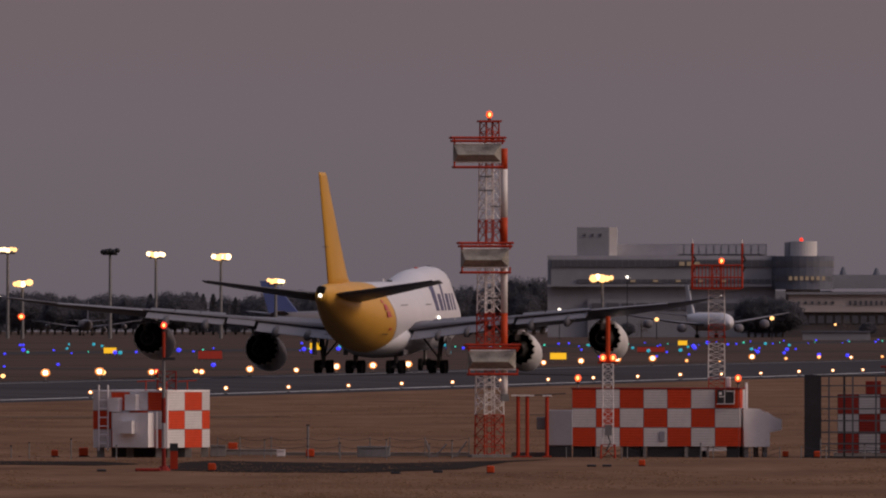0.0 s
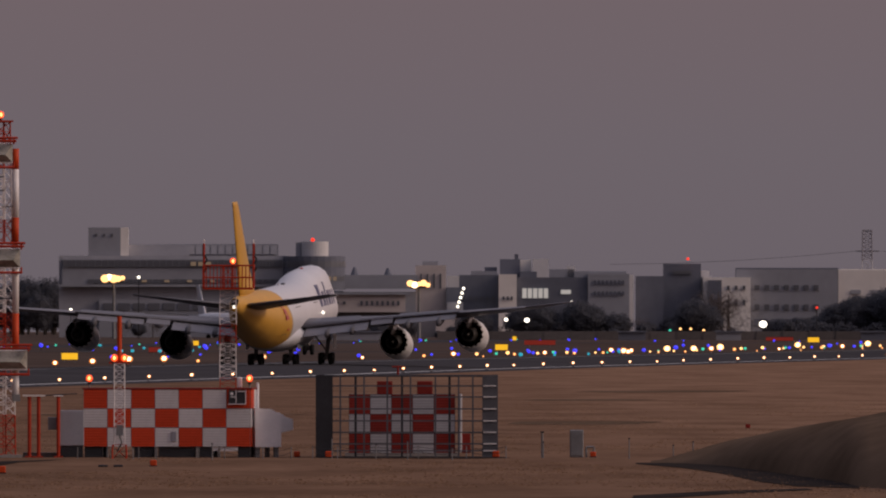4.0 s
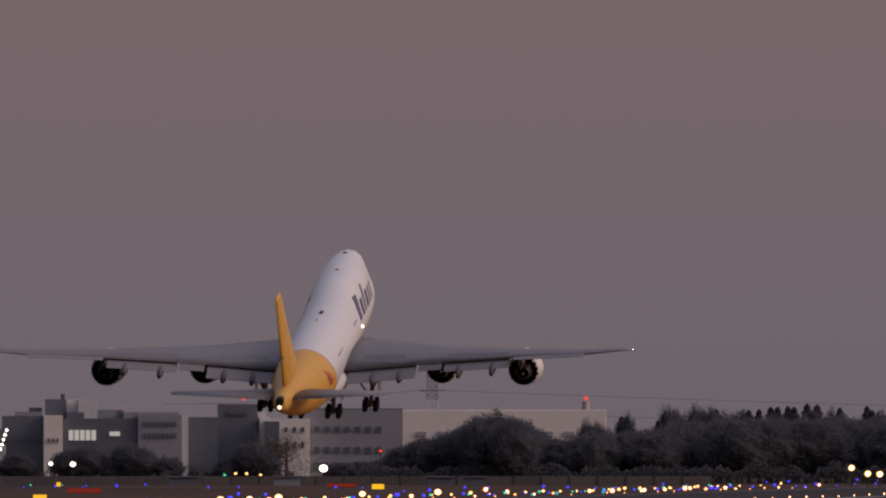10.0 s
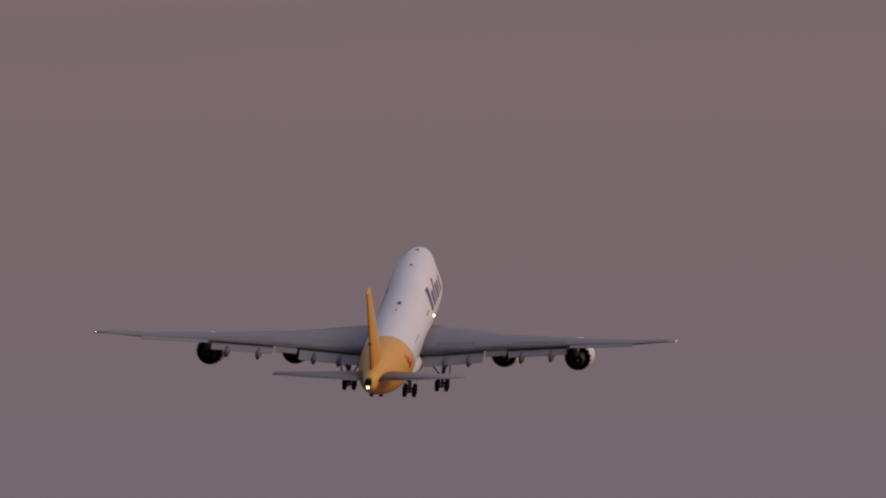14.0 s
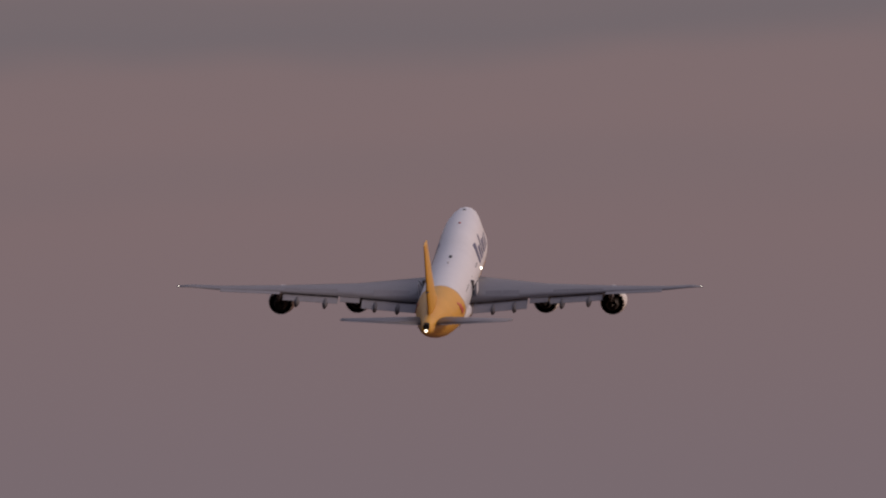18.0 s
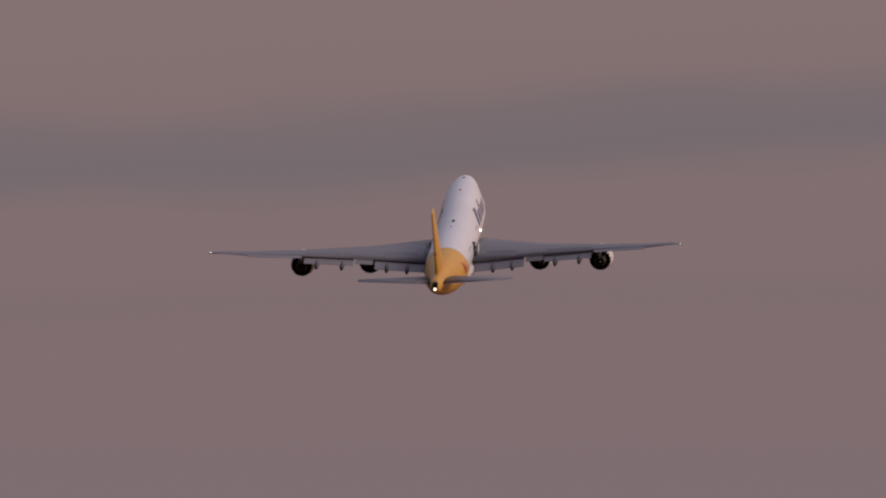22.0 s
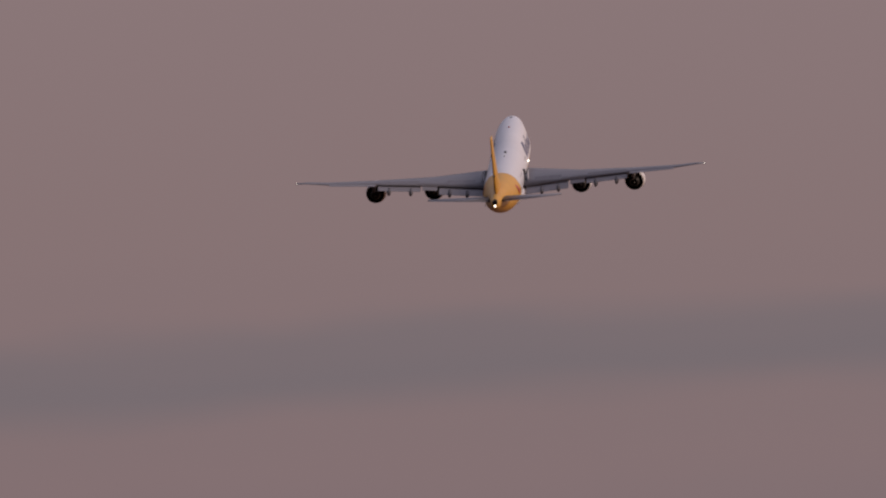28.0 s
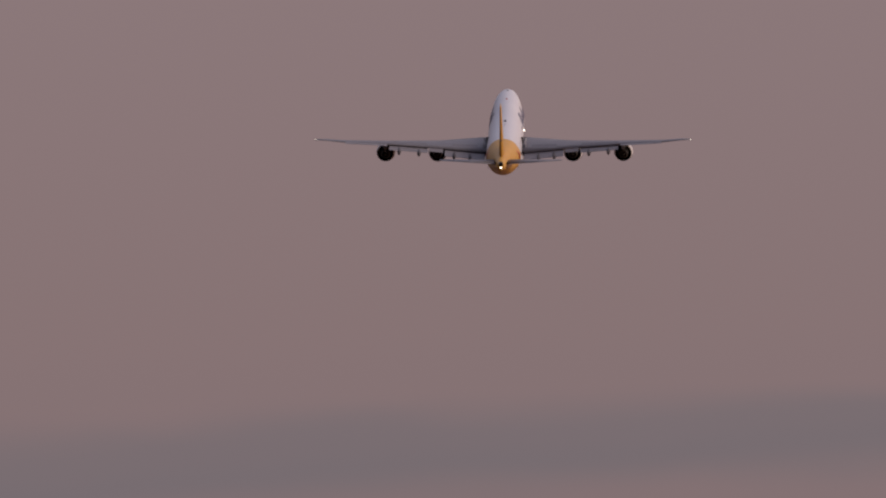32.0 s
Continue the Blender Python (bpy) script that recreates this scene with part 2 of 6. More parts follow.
LATTICE_WHITE = material("lattice_white", (0.80, 0.76, 0.755), 0.55, spread=0.12, spec=0.2)
LATTICE_RED = material("lattice_red", (0.38, 0.035, 0.014), 0.6, spread=0.15, spec=0.2)
ORANGE_PAINT = material("orange_paint", (0.52, 0.06, 0.014), 0.5, spread=0.1, spec=0.2)
ANTENNA_SKIN = material("weathered_radome", (0.30, 0.285, 0.255), 0.8, spread=0.5, scale=2.2, bump=0.2, spec=0.2)
STEEL_GREY = material("galvanised_grey", (0.22, 0.22, 0.23), 0.5, metal=0.3, spread=0.2, scale=1.5, spec=0.15)
DARK_STEEL = material("dark_steel", (0.034, 0.034, 0.04), 0.6, spread=0.25, scale=1.0, spec=0.15)
CONCRETE = material("concrete", (0.26, 0.24, 0.23), 0.9, spread=0.2, scale=1.2, bump=0.2, spec=0.0)
CABINET_WHITE = material("cabinet_white", (0.84, 0.80, 0.80), 0.5, spread=0.08, scale=1.0, spec=0.2)
CABINET_GREY = material("cabinet_grey", (0.30, 0.30, 0.34), 0.55, spread=0.1, scale=1.0, spec=0.2)
FACADE_TAN = material("facade_tan", (0.50, 0.44, 0.425), 0.8, spread=0.12, scale=0.05, spec=0.15)
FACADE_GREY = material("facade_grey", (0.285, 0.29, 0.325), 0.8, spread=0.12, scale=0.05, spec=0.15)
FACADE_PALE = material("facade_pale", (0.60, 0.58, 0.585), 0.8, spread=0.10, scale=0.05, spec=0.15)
# cream walls, and two right-hand walls whose sunlight is put into the colour
FACADE_BRIGHT = material("facade_cream_and_lit_side", (0.80, 0.75, 0.71), 0.8, spread=0.08, scale=0.05, spec=0.15)
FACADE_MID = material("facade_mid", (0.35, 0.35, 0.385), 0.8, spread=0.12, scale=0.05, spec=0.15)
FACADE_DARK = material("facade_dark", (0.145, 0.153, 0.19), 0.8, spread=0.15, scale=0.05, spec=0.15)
# dull brown of the concourse's lower wall, and haze colour on the low wall
WALL_DULL = material("dull_wall_and_haze", (0.135, 0.118, 0.115), 0.85, spread=0.2, scale=0.2, spec=0.0, per_piece=0.12)
GLASS_DARK = material("window_glass", (0.12, 0.125, 0.145), 0.3, spread=0.2, scale=0.2)
WARM_WINDOW = material("lit_window", (0.3, 0.22, 0.15), 0.4, emit=(1.0, 0.72, 0.48), power=0.08)
COOL_WINDOW = material("lit_hall", (0.3, 0.3, 0.3), 0.4, emit=(1.0, 0.92, 0.85), power=0.32)
# grey-blue and pale for foliage: the distance haze is put into the colour
LEAF_HAZE = material("hazed_foliage", (0.128, 0.130, 0.150), 0.9, spread=0.10, scale=0.08, spec=0.0)
def leafy(m, share=0.5):
    """Lets light through the leaves."""
    n, l = m.node_tree.nodes, m.node_tree.links
    b, out = n["Principled BSDF"], n["Material Output"]
    tr, mx = n.new("ShaderNodeBsdfTranslucent"), n.new("ShaderNodeMixShader")
    mx.inputs[0].default_value = share
    l.new(b.inputs["Base Color"].links[0].from_socket, tr.inputs["Color"])
    l.new(b.outputs[0], mx.inputs[1])
    l.new(tr.outputs[0], mx.inputs[2])
    l.new(mx.outputs[0], out.inputs["Surface"])


leafy(LEAF_HAZE, 0.5)
LEAF_BARE = material("bare_twigs", (0.15, 0.125, 0.12), 0.9, spread=0.3, scale=0.3, spec=0.0)
BARK = material("bark", (0.10, 0.085, 0.08), 0.9, spread=0.3, spec=0.0)
LIGHT_BLUE = lamp_material("taxi_lamp_blue", (0.05, 0.045, 1.0), 1.2)
LIGHT_GREEN = lamp_material("taxi_lamp_green", (0.05, 0.75, 0.5), 0.9)
LIGHT_TEAL = lamp_material("taxi_lamp_teal", (0.02, 0.42, 0.55), 0.8)
LIGHT_RED = lamp_material("obstacle_lamp_red", (1.0, 0.035, 0.012), 1.2)
LIGHT_AMBER = lamp_material("obstacle_lamp_amber", (1.0, 0.085, 0.012), 1.4)
LIGHT_FLOOD = lamp_material("flood_lamp", (1.0, 0.52, 0.18), 2.3)
LIGHT_BULB = lamp_material("obstacle_bulb", (1.0, 0.42, 0.12), 3.2)
LIGHT_HOT = lamp_material("hot_lamp", (1.0, 0.68, 0.40), 4.5)
LIGHT_EDGE = lamp_material("lamp_glass_amber", (1.0, 0.30, 0.06), 1.1)
LIGHT_WHITE = lamp_material("white_lamp", (1.0, 0.9, 0.75), 3)
SIGN_YELLOW = lamp_material("sign_yellow", (1.0, 0.52, 0.02), 0.9)
SIGN_RED = lamp_material("sign_red", (0.9, 0.07, 0.035), 0.10)


# ---- mesh helpers ----
def thing(name, x=0, y=0, z=0, rz=0, label="", category="", group="", kind=""):
    ob = new(name)
    ob.matrix_basis = pose(x, y, z, 0, 0, rz)
    ob.empty_display_size = 0.2
    return tagged(ob, label, category, group, kind)


def mesh_of(bm, name, mat, smooth=False):
    me = bpy.data.meshes.new(name)
    bmesh.ops.recalc_face_normals(bm, faces=bm.faces)
    if smooth:
        for f in bm.faces:
            f.smooth = True
    bm.to_mesh(me)
    bm.free()
    me.materials.append(mat)
    return me


def part(name, bm, mat, parent=None, label="", smooth=False, kind=""):
    ob = new(name, mesh_of(bm, name, mat, smooth))
    if parent:
        ob.parent = parent
    return tagged(ob, label, kind=kind)


def piece(name, me, parent, x, y, z, rz=0):
    """A repeat of a part that shares its mesh."""
    ob = new(name, me)
    ob.parent = parent
    ob.matrix_basis = pose(x, y, z, 0, 0, rz)
    return ob


def box(bm, x0, y0, z0, x1, y1, z1, bevel=0.0):
    v = [bm.verts.new(p) for p in ((x0, y0, z0), (x1, y0, z0), (x1, y1, z0), (x0, y1, z0), (x0, y0, z1), (x1, y0, z1), (x1, y1, z1), (x0, y1, z1))]
    faces = [bm.faces.new([v[i] for i in q]) for q in ((0, 3, 2, 1), (4, 5, 6, 7), (0, 1, 5, 4), (1, 2, 6, 5), (2, 3, 7, 6), (3, 0, 4, 7))]
    if bevel:
        bmesh.ops.bevel(bm, geom=list({e for f in faces for e in f.edges}), offset=bevel, segments=1, affect="EDGES")
    return bm


def boxes(*rows, bevel=0.0):
    bm = bmesh.new()
    for r in rows:
        box(bm, *r, bevel=bevel)
    return bm


def rod(bm, a, b, r0, r1=None, sides=6):
    """A round bar from a to b."""
    a, b = Vector(a), Vector(b)
    r1 = r0 if r1 is None else r1
    d = (b - a).normalized()
    u = d.orthogonal().normalized()
    w = d.cross(u)
    rings = []
    for p, r in ((a, r0), (b, r1)):
        rings.append([bm.verts.new(p + (u * math.cos(2 * math.pi * i / sides) + w * math.sin(2 * math.pi * i / sides)) * r) for i in range(sides)])
    for i in range(sides):
        j = (i + 1) % sides
        bm.faces.new((rings[0][i], rings[0][j], rings[1][j], rings[1][i]))
    bm.faces.new(rings[0][::-1])
    bm.faces.new(rings[1])
    return bm


def rods(*rows, sides=6):
    bm = bmesh.new()
    for r in rows:
        rod(bm, *r, sides=sides)
    return bm


def loft(bm, rings, cap=True):
    """A skin over rings of equally many points."""
    vs = [[bm.verts.new(p) for p in ring] for ring in rings]
    n = len(vs[0])
    for a, b in zip(vs, vs[1:]):
        for i in range(n):
            j = (i + 1) % n
            bm.faces.new((a[i], a[j], b[j], b[i]))
    if cap:
        bm.faces.new(vs[0][::-1])
        bm.faces.new(vs[-1])
    return bm


def ball(bm, x, y, z, r, rz=None, rings=5, sides=8):
    rz = rz or r
    rows = []
    for i in range(rings):
        a = -math.pi / 2 + math.pi * (i + 0.5) / rings
        rows.append([(x + r * math.cos(a) * math.cos(2 * math.pi * k / sides), y + r * math.cos(a) * math.sin(2 * math.pi * k / sides), z + rz * math.sin(a)) for k in range(sides)])
    return loft(bm, rows)


SIGHT = 29400.0


def at(u, d):
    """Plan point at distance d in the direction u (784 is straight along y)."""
    a = (u - 784.0) / SIGHT
    return d * math.sin(a), d * math.cos(a)


def far(u):
    """Directions beyond the apron's east end spread a little wider."""
    return u if u < 1800 else 1800 + (u - 1800) * 1.22 if u < 2432 else 2571 + (u - 2432) * 1.30


def spread(u):
    return 1.0 if u < 1800 else 1.22 if u < 2432 else 1.30


def turn(u):
    """The turn about z of a thing that faces the camera's first place."""
    return -math.degrees((u - 784.0) / SIGHT)


# the runway's line
HEAD = (5540 - 784) / SIGHT
SIN, COS = math.sin(HEAD), math.cos(HEAD)


def sway(s):
    """The runway and its lamps lie a little nearer at the close end."""
    return float(np.interp(s, (1200, 1310, 1450, 1620, 1720, 1820, 2000, 2200, 2450), (0.928, 0.932, 0.944, 0.956, 0.971, 0.984, 0.993, 0.995, 0.985)))


def along(s, h):
    """Plan point s metres down the runway's line, h metres to its left of the camera."""
    h *= sway(s)
    return s * SIN - h * COS, s * COS + h * SIN


# ---- ground, runway, taxiways ----
def sheet(name, corners, z, mat, label, kind="structure", category=""):
    bm = bmesh.new()
    bm.faces.new([bm.verts.new((x, y, z)) for x, y in corners])
    return tagged(part(name, bm, mat), label, category, kind=kind)


def strip(name, s0, s1, h0, h1, z, mat, label):
    bm = bmesh.new()
    stops = [s0] + [s for s in range(1200, 2500, 50) if s0 < s < s1] + [s1]
    rows = [[bm.verts.new((*along(s, h), z)) for h in (h0, h1)] for s in stops]
    for a, b in zip(rows, rows[1:]):
        bm.faces.new((a[1], a[0], b[0], b[1]))
    return tagged(part(name, bm, mat), label, kind="structure")


sheet("ground", [(-6000, -3000), (6000, -3000), (6000, 8000), (-6000, 8000)], 0.0, DRY_GRASS, "flat airfield covered in short dry brown grass")
# the runway is crowned: its middle stands half a metre over the edges
bm = bmesh.new()
stops = [-600] + list(range(1200, 2500, 50)) + [4900]
rows = [[bm.verts.new((*along(s, h), z)) for h, z in ((232, 0.012), (242, 0.012), (253, 0.27), (264, 0.44), (275, 0.27), (286, 0.012), (296, 0.012))] for s in stops]
for a, b in zip(rows, rows[1:]):
    for k in range(6):
        bm.faces.new((a[k + 1], a[k], b[k], b[k + 1]))
tagged(part("road", bm, ASPHALT), "dark asphalt runway with worn white edge lines", kind="structure")
strip("trim", -600, 4900, 238.4, 239.7, 0.018, LINE_PAINT, "white painted edge line along the runway")
strip("trim", -600, 4900, 288.3, 289.6, 0.018, OLD_PAINT, "white painted edge line along the runway")
strip("ground", -600, 4900, 297, 1100, 0.008, APRON, "dull brown infield ground beyond the runway")
strip("road", -600, 4900, 455, 485, 0.014, ASPHALT, "dark asphalt taxiway parallel to the runway")
for s in (1150, 1750, 2500, 3200):
    sheet("road", [along(s, 294), along(s + 24, 294), along(s + 150, 457), along(s + 110, 457)], 0.013, ASPHALT, "dark asphalt taxiway between runway and taxiway")


# ---- airfield lights ----
def edge_light(lens, size, label, name, group, hot=None):
    """Elevated lamp: base plate, stem and a glowing lens."""
    ob = thing(name, label=label, category="airfield light", group=group)
    part("base_plate", rods(((0, 0, 0.0), (0, 0, 0.06), 0.16), sides=8), DARK_STEEL, ob)
    part("stem", rods(((0, 0, 0.06), (0, 0, 0.30), 0.03)), STEEL_GREY, ob)
    glass = part("lens", ball(bmesh.new(), 0, 0, 0.30 + size * 0.8, size, size * 0.85), lens, ob, "glowing lens")
    if hot:
        part("bulb", ball(bmesh.new(), 0, -size * 0.45, 0.30 + size * 0.8, size * 0.66, size * 0.60), hot, glass, "bright bulb")
    return ob


def row_of(first, spots, low=0.85, high=1.15):
    for k, (x, y) in enumerate(spots):
        if k == 0:
            first.matrix_basis = pose(x, y, 0.0)
        else:
            made = copy_thing(first, pose(x, y, 0.0))
            made.scale = (random.uniform(low, high),) * 3


near_lamp = edge_light(LIGHT_EDGE, 0.17, "warm white elevated runway edge light on the near grass verge", "runway_edge_light", "near runway edge lights", LIGHT_HOT)
row_of(near_lamp, [along(1309.4 + 29.6 * i, 237.5) for i in range(-4, 70)])
far_lamp = edge_light(LIGHT_EDGE, 0.27, "bright warm runway edge light on the far side", "runway_edge_light", "far runway edge lights", LIGHT_HOT)
row_of(far_lamp, [along((i + 42.4) * 30.0 + 9, 290.5) for i in range(-2, 70) if i % 3 == 0 or i < 21], 0.8, 1.7)
amber_lamp = edge_light(LIGHT_EDGE, 0.22, "amber runway edge light on the far side", "runway_edge_light", "far runway edge lights", LIGHT_FLOOD)
row_of(amber_lamp, [along((i + 42.4) * 30.0 + 9, 290.5) for i in range(21, 70) if i % 3], 0.6, 1.3)
blue_lamp = edge_light(LIGHT_BLUE, 0.24, "blue taxiway edge light on the far apron", "taxiway_light", "blue taxiway lights")
blues, far_blues = [], []
for s in range(1100, 4400, 48):
    far_blues += [along(s, 452), along(s + 31, 489)]
for s in range(2300, 4000, 240):
    blues += [along(s, 330), along(s + 14, 336)]
for s in (1150, 1750, 2500, 3200):
    for k in range(1, 7):
        blues += [along(s - 6 + 17 * k, 294 + 26 * k), along(s + 30 + 20 * k, 294 + 26 * k)]
for s in range(2150, 3900, 96):
    blues += [along(s, 299), along(s + 9, 304)]
row_of(blue_lamp, blues, 0.6, 1.3)


def lamp_field(name, spots, mat, label):
    """Low glowing domes set in the ground, too many and too far to tell apart."""
    bm = bmesh.new()
    for x, y in spots:
        k = random.uniform(0.6, 1.3)
        ball(bm, x, y, 0.17 * k, 0.19 * k, 0.15 * k)
    return tagged(part(name, bm, mat), label, "airfield light", kind="stuff")


lamp_field("taxiway_light_rows", far_blues, LIGHT_BLUE, "rows of low blue taxiway edge lights on the far apron")
lamp_field("taxiway_centre_lights", [along(s, 470) for s in range(1500, 4200, 50)], LIGHT_GREEN, "row of low green taxiway centre lights on the far apron")


teal_lamp = edge_light(LIGHT_TEAL, 0.25, "teal taxiway light on the far apron", "taxiway_light", "teal taxiway lights")
jig = random.Random(21)
row_of(teal_lamp, [at(jig.uniform(-60, 1400), jig.uniform(2250, 3000)) for _ in range(26)] + [at(u, d) for u, d in ((2554, 2797), (2595, 2847), (2672, 2935), (1786, 2200), (1846, 2250), (1906, 2303), (1961, 2359), (2333, 2760))], 0.8, 1.3)
deep_blue = edge_light(LIGHT_BLUE, 0.25, "strong blue taxiway light on the far apron", "taxiway_light", "blue taxiway lights")
row_of(deep_blue, [at(jig.uniform(-60, 1400), jig.uniform(2150, 3000)) for _ in range(40)] + [at(u + jig.uniform(-3, 3), d + jig.uniform(-40, 40)) for u, d in ((2860, 3150), (2866, 3180), (2852, 3120), (2799, 3150), (2806, 3200), (2510, 2972), (2494, 2860), (2690, 2960), (2334, 2700), (2300, 2760), (2276, 2790), (1808, 2359), (1884, 2382), (1950, 2420), (2060, 2600), (3010, 3300), (1730, 2400))], 0.7, 1.5)
orange_lamp = edge_light(LIGHT_FLOOD, 0.52, "large orange runway light at the far exit", "runway_edge_light", "far runway edge lights", LIGHT_HOT)
row_of(orange_lamp, [at(u, d) for u, d in ((2045, 2492), (2092, 2531), (2139, 2571), (2400, 2847), (2276, 2764))], 0.85, 1.1)
strong_lamp = edge_light(LIGHT_EDGE, 0.44, "large bright runway light at the far exit", "runway_edge_light", "far runway edge lights", LIGHT_HOT)
row_of(strong_lamp, [at(u, d) for u, d in ((2741, 3030), (2776, 3090), (2809, 3090), (2844, 3131), (2877, 3173), (2515, 2972), (2687, 2935), (2480, 3010), (1968, 2359), (1976, 2362), (1946, 2466))], 0.8, 1.2)


lead_yellow = edge_light(LIGHT_FLOOD, 0.24, "amber lead-off light at the runway exit", "taxiway_light", "lead-off lights")
row_of(lead_yellow, [along(2250 + 33 * k, 297 + 0.4 * k) for k in range(34)] + [along(1480 + 60 * k, 298 + 0.6 * k) for k in range(4)] + [along(3000 + 70 * k, 300 + 2 * k) for k in range(9)], 0.7, 1.3)
lead_green = edge_light(LIGHT_GREEN, 0.22, "green lead-off light at the runway exit", "taxiway_light", "lead-off lights")
row_of(lead_green, [along(2276 + 61 * k, 298 + 0.5 * k) for k in range(16)] + [along(3030 + 80 * k, 304 + 3 * k) for k in range(7)], 0.7, 1.3)


def lit_sign(u, d, w, h, mat, label, group, dark=False):
    x, y = at(u, d)
    ob = thing("airfield_sign", x, y, 0, turn(u), label, "sign", group)
    part("panel", boxes((-w / 2, -0.05, 0.35, w / 2, 0.05, 0.35 + h)), mat, ob, "glowing face")
    part("frame", boxes((-w / 2 - 0.06, -0.03, 0.28, w / 2 + 0.06, 0.12, 0.35), (-w / 2 - 0.06, -0.03, 0.35 + h, w / 2 + 0.06, 0.12, 0.42 + h)), DARK_STEEL, ob)
    for sx in (-w / 3, w / 3):
        part("leg", boxes((sx - 0.05, 0.02, 0, sx + 0.05, 0.1, 0.3)), STEEL_GREY, ob)
    return ob


for u, d, w, h in ((988, 2060, 2.0, 0.8), (1208, 2900, 1.6, 0.8), (195, 2350, 1.8, 0.8), (1752, 2560, 1.9, 0.85), (2304, 3200, 2.2, 0.9), (560, 2560, 2.0, 1.1), (1775, 3400, 0.8, 0.8)):
    lit_sign(u, d, w, h, SIGN_YELLOW, "glowing yellow taxiway guidance sign on short legs", "yellow airfield signs")
for u, d, w, h in ((1152, 2430, 4.0, 0.7), (372, 2080, 3.0, 1.0), (1820, 2950, 5.5, 0.8), (2244, 3350, 5.5, 0.7)):
    lit_sign(u, d, w, h, SIGN_RED, "long dull red board beside the taxiway", "red airfield boards")

# ---- the cargo jet ----
# Its own space: x to the right wing, y to the nose, z up from the wheels' ground; the main gear is at the origin.
jet = thing("cargo_jet", label="white and yellow four-engined cargo jet with grey wings", category="aircraft")


def body_ring(cz, r, top, lobe, k=28):
    """A round hull of radius r at height cz, with an upper lobe that reaches the height top."""
    pts = []
    for i in range(k):
        a = 2 * math.pi * i / k
        dx, dz = math.sin(a), math.cos(a)
        reach = r
        c = top - lobe - cz
        if c > 0:
            # flat flanks join the upper lobe to the hull
            for k2 in range(1, 9):
                ct, rt = c * k2 / 8, r + (lobe - r) * k2 / 8
                b = ct * dz
                q = b * b - ct * ct + rt * rt
                if q > 0:
                    reach = max(reach, b + math.sqrt(q))
        pts.append((dx * reach, dz * reach))
    return pts


# station y, hull centre height, hull radius, top of the upper lobe, lobe radius
HULL = [(38.8, 5.0, 0.12, 0, 0), (38.4, 5.05, 0.75, 0, 0), (37.3, 5.2, 1.5, 7.2, 0.9), (35.6, 5.35, 2.15, 8.7, 1.2), (33.4, 5.45, 2.6, 10.02, 1.55), (31, 5.52, 2.9, 10.42, 2.0),
        (28, 5.58, 3.12, 10.5, 2.45), (24.5, 5.6, 3.2, 10.4, 2.65), (19, 5.6, 3.22, 10.2, 2.65), (15.5, 5.6, 3.22, 9.75, 2.7), (12.5, 5.6, 3.22, 9.3, 2.8), (9, 5.6, 3.22, 9.12, 2.9),
        (0, 5.6, 3.22, 9.12, 2.9), (-8, 5.6, 3.2, 9.14, 2.88), (-9, 5.62, 3.18, 9.15, 2.86)]
TAIL = [(-9, 5.62, 3.18, 9.15, 2.86), (-12, 5.72, 3.08, 9.18, 2.75), (-16, 6.05, 2.75, 9.2, 2.45), (-20, 6.45, 2.32, 9.2, 2.05), (-24, 6.9, 1.82, 9.18, 1.6), (-28, 7.4, 1.27, 9.1, 1.15), (-31, 7.8, 0.85, 8.95, 0.8), (-32.8, 8.0, 0.52, 8.7, 0.5)]


def hull(stations):
    # glide between the stations; where there is no upper deck its lobe hides inside the hull
    st = np.array([(y, cz, r, top or cz + r, lobe or 0.9 * r) for y, cz, r, top, lobe in stations], float)
    slope = np.gradient(st, axis=0)
    fine = []
    for i in range(len(st) - 1):
        for q in ((0, 0.25, 0.5, 0.75) if i < len(st) - 2 else (0, 0.25, 0.5, 0.75, 1.0)):
            h = np.array((2 * q ** 3 - 3 * q * q + 1, q ** 3 - 2 * q * q + q, -2 * q ** 3 + 3 * q * q, q ** 3 - q * q))
            fine.append(h[0] * st[i] + h[1] * slope[i] + h[2] * st[i + 1] + h[3] * slope[i + 1])
    # the seam between the white and the yellow hull leans aft towards the crown
    return loft(bmesh.new(), [[(x, y - 0.62 * (cz + z - 5.8) * max(0.0, 1.0 - abs(y + 9.0) / 7.0), cz + z) for x, z in body_ring(cz, r, top, lobe, 40)] for y, cz, r, top, lobe in fine])


fuselage = part("fuselage", hull(HULL), WHITE_SKIN, jet, "white painted fuselage with raised upper deck", True)
tail_body = part("rear_fuselage", hull(TAIL), YELLOW_SKIN, jet, "yellow painted tapering rear fuselage", True)
part("exhaust_pipe", rods(((0, -31.9, 8.38), (0, -33.0, 8.5), 0.50, 0.40), sides=14), ENGINE_DARK, tail_body, "dark exhaust opening of the tail unit")
# belly fairing between the wings
part("belly_fairing", loft(bmesh.new(), [[(w * math.sin(2 * math.pi * i / 20), y, c + h * math.cos(2 * math.pi * i / 20)) for i in range(20)]
     for y, w, c, h in ((17, 0.6, 3.4, 0.4), (13, 3.0, 3.6, 1.45), (6, 3.6, 3.6, 1.7), (-2, 3.55, 3.6, 1.7), (-7, 2.6, 3.6, 1.35), (-11, 0.7, 3.3, 0.4))]), WHITE_SKIN, jet, smooth=True)
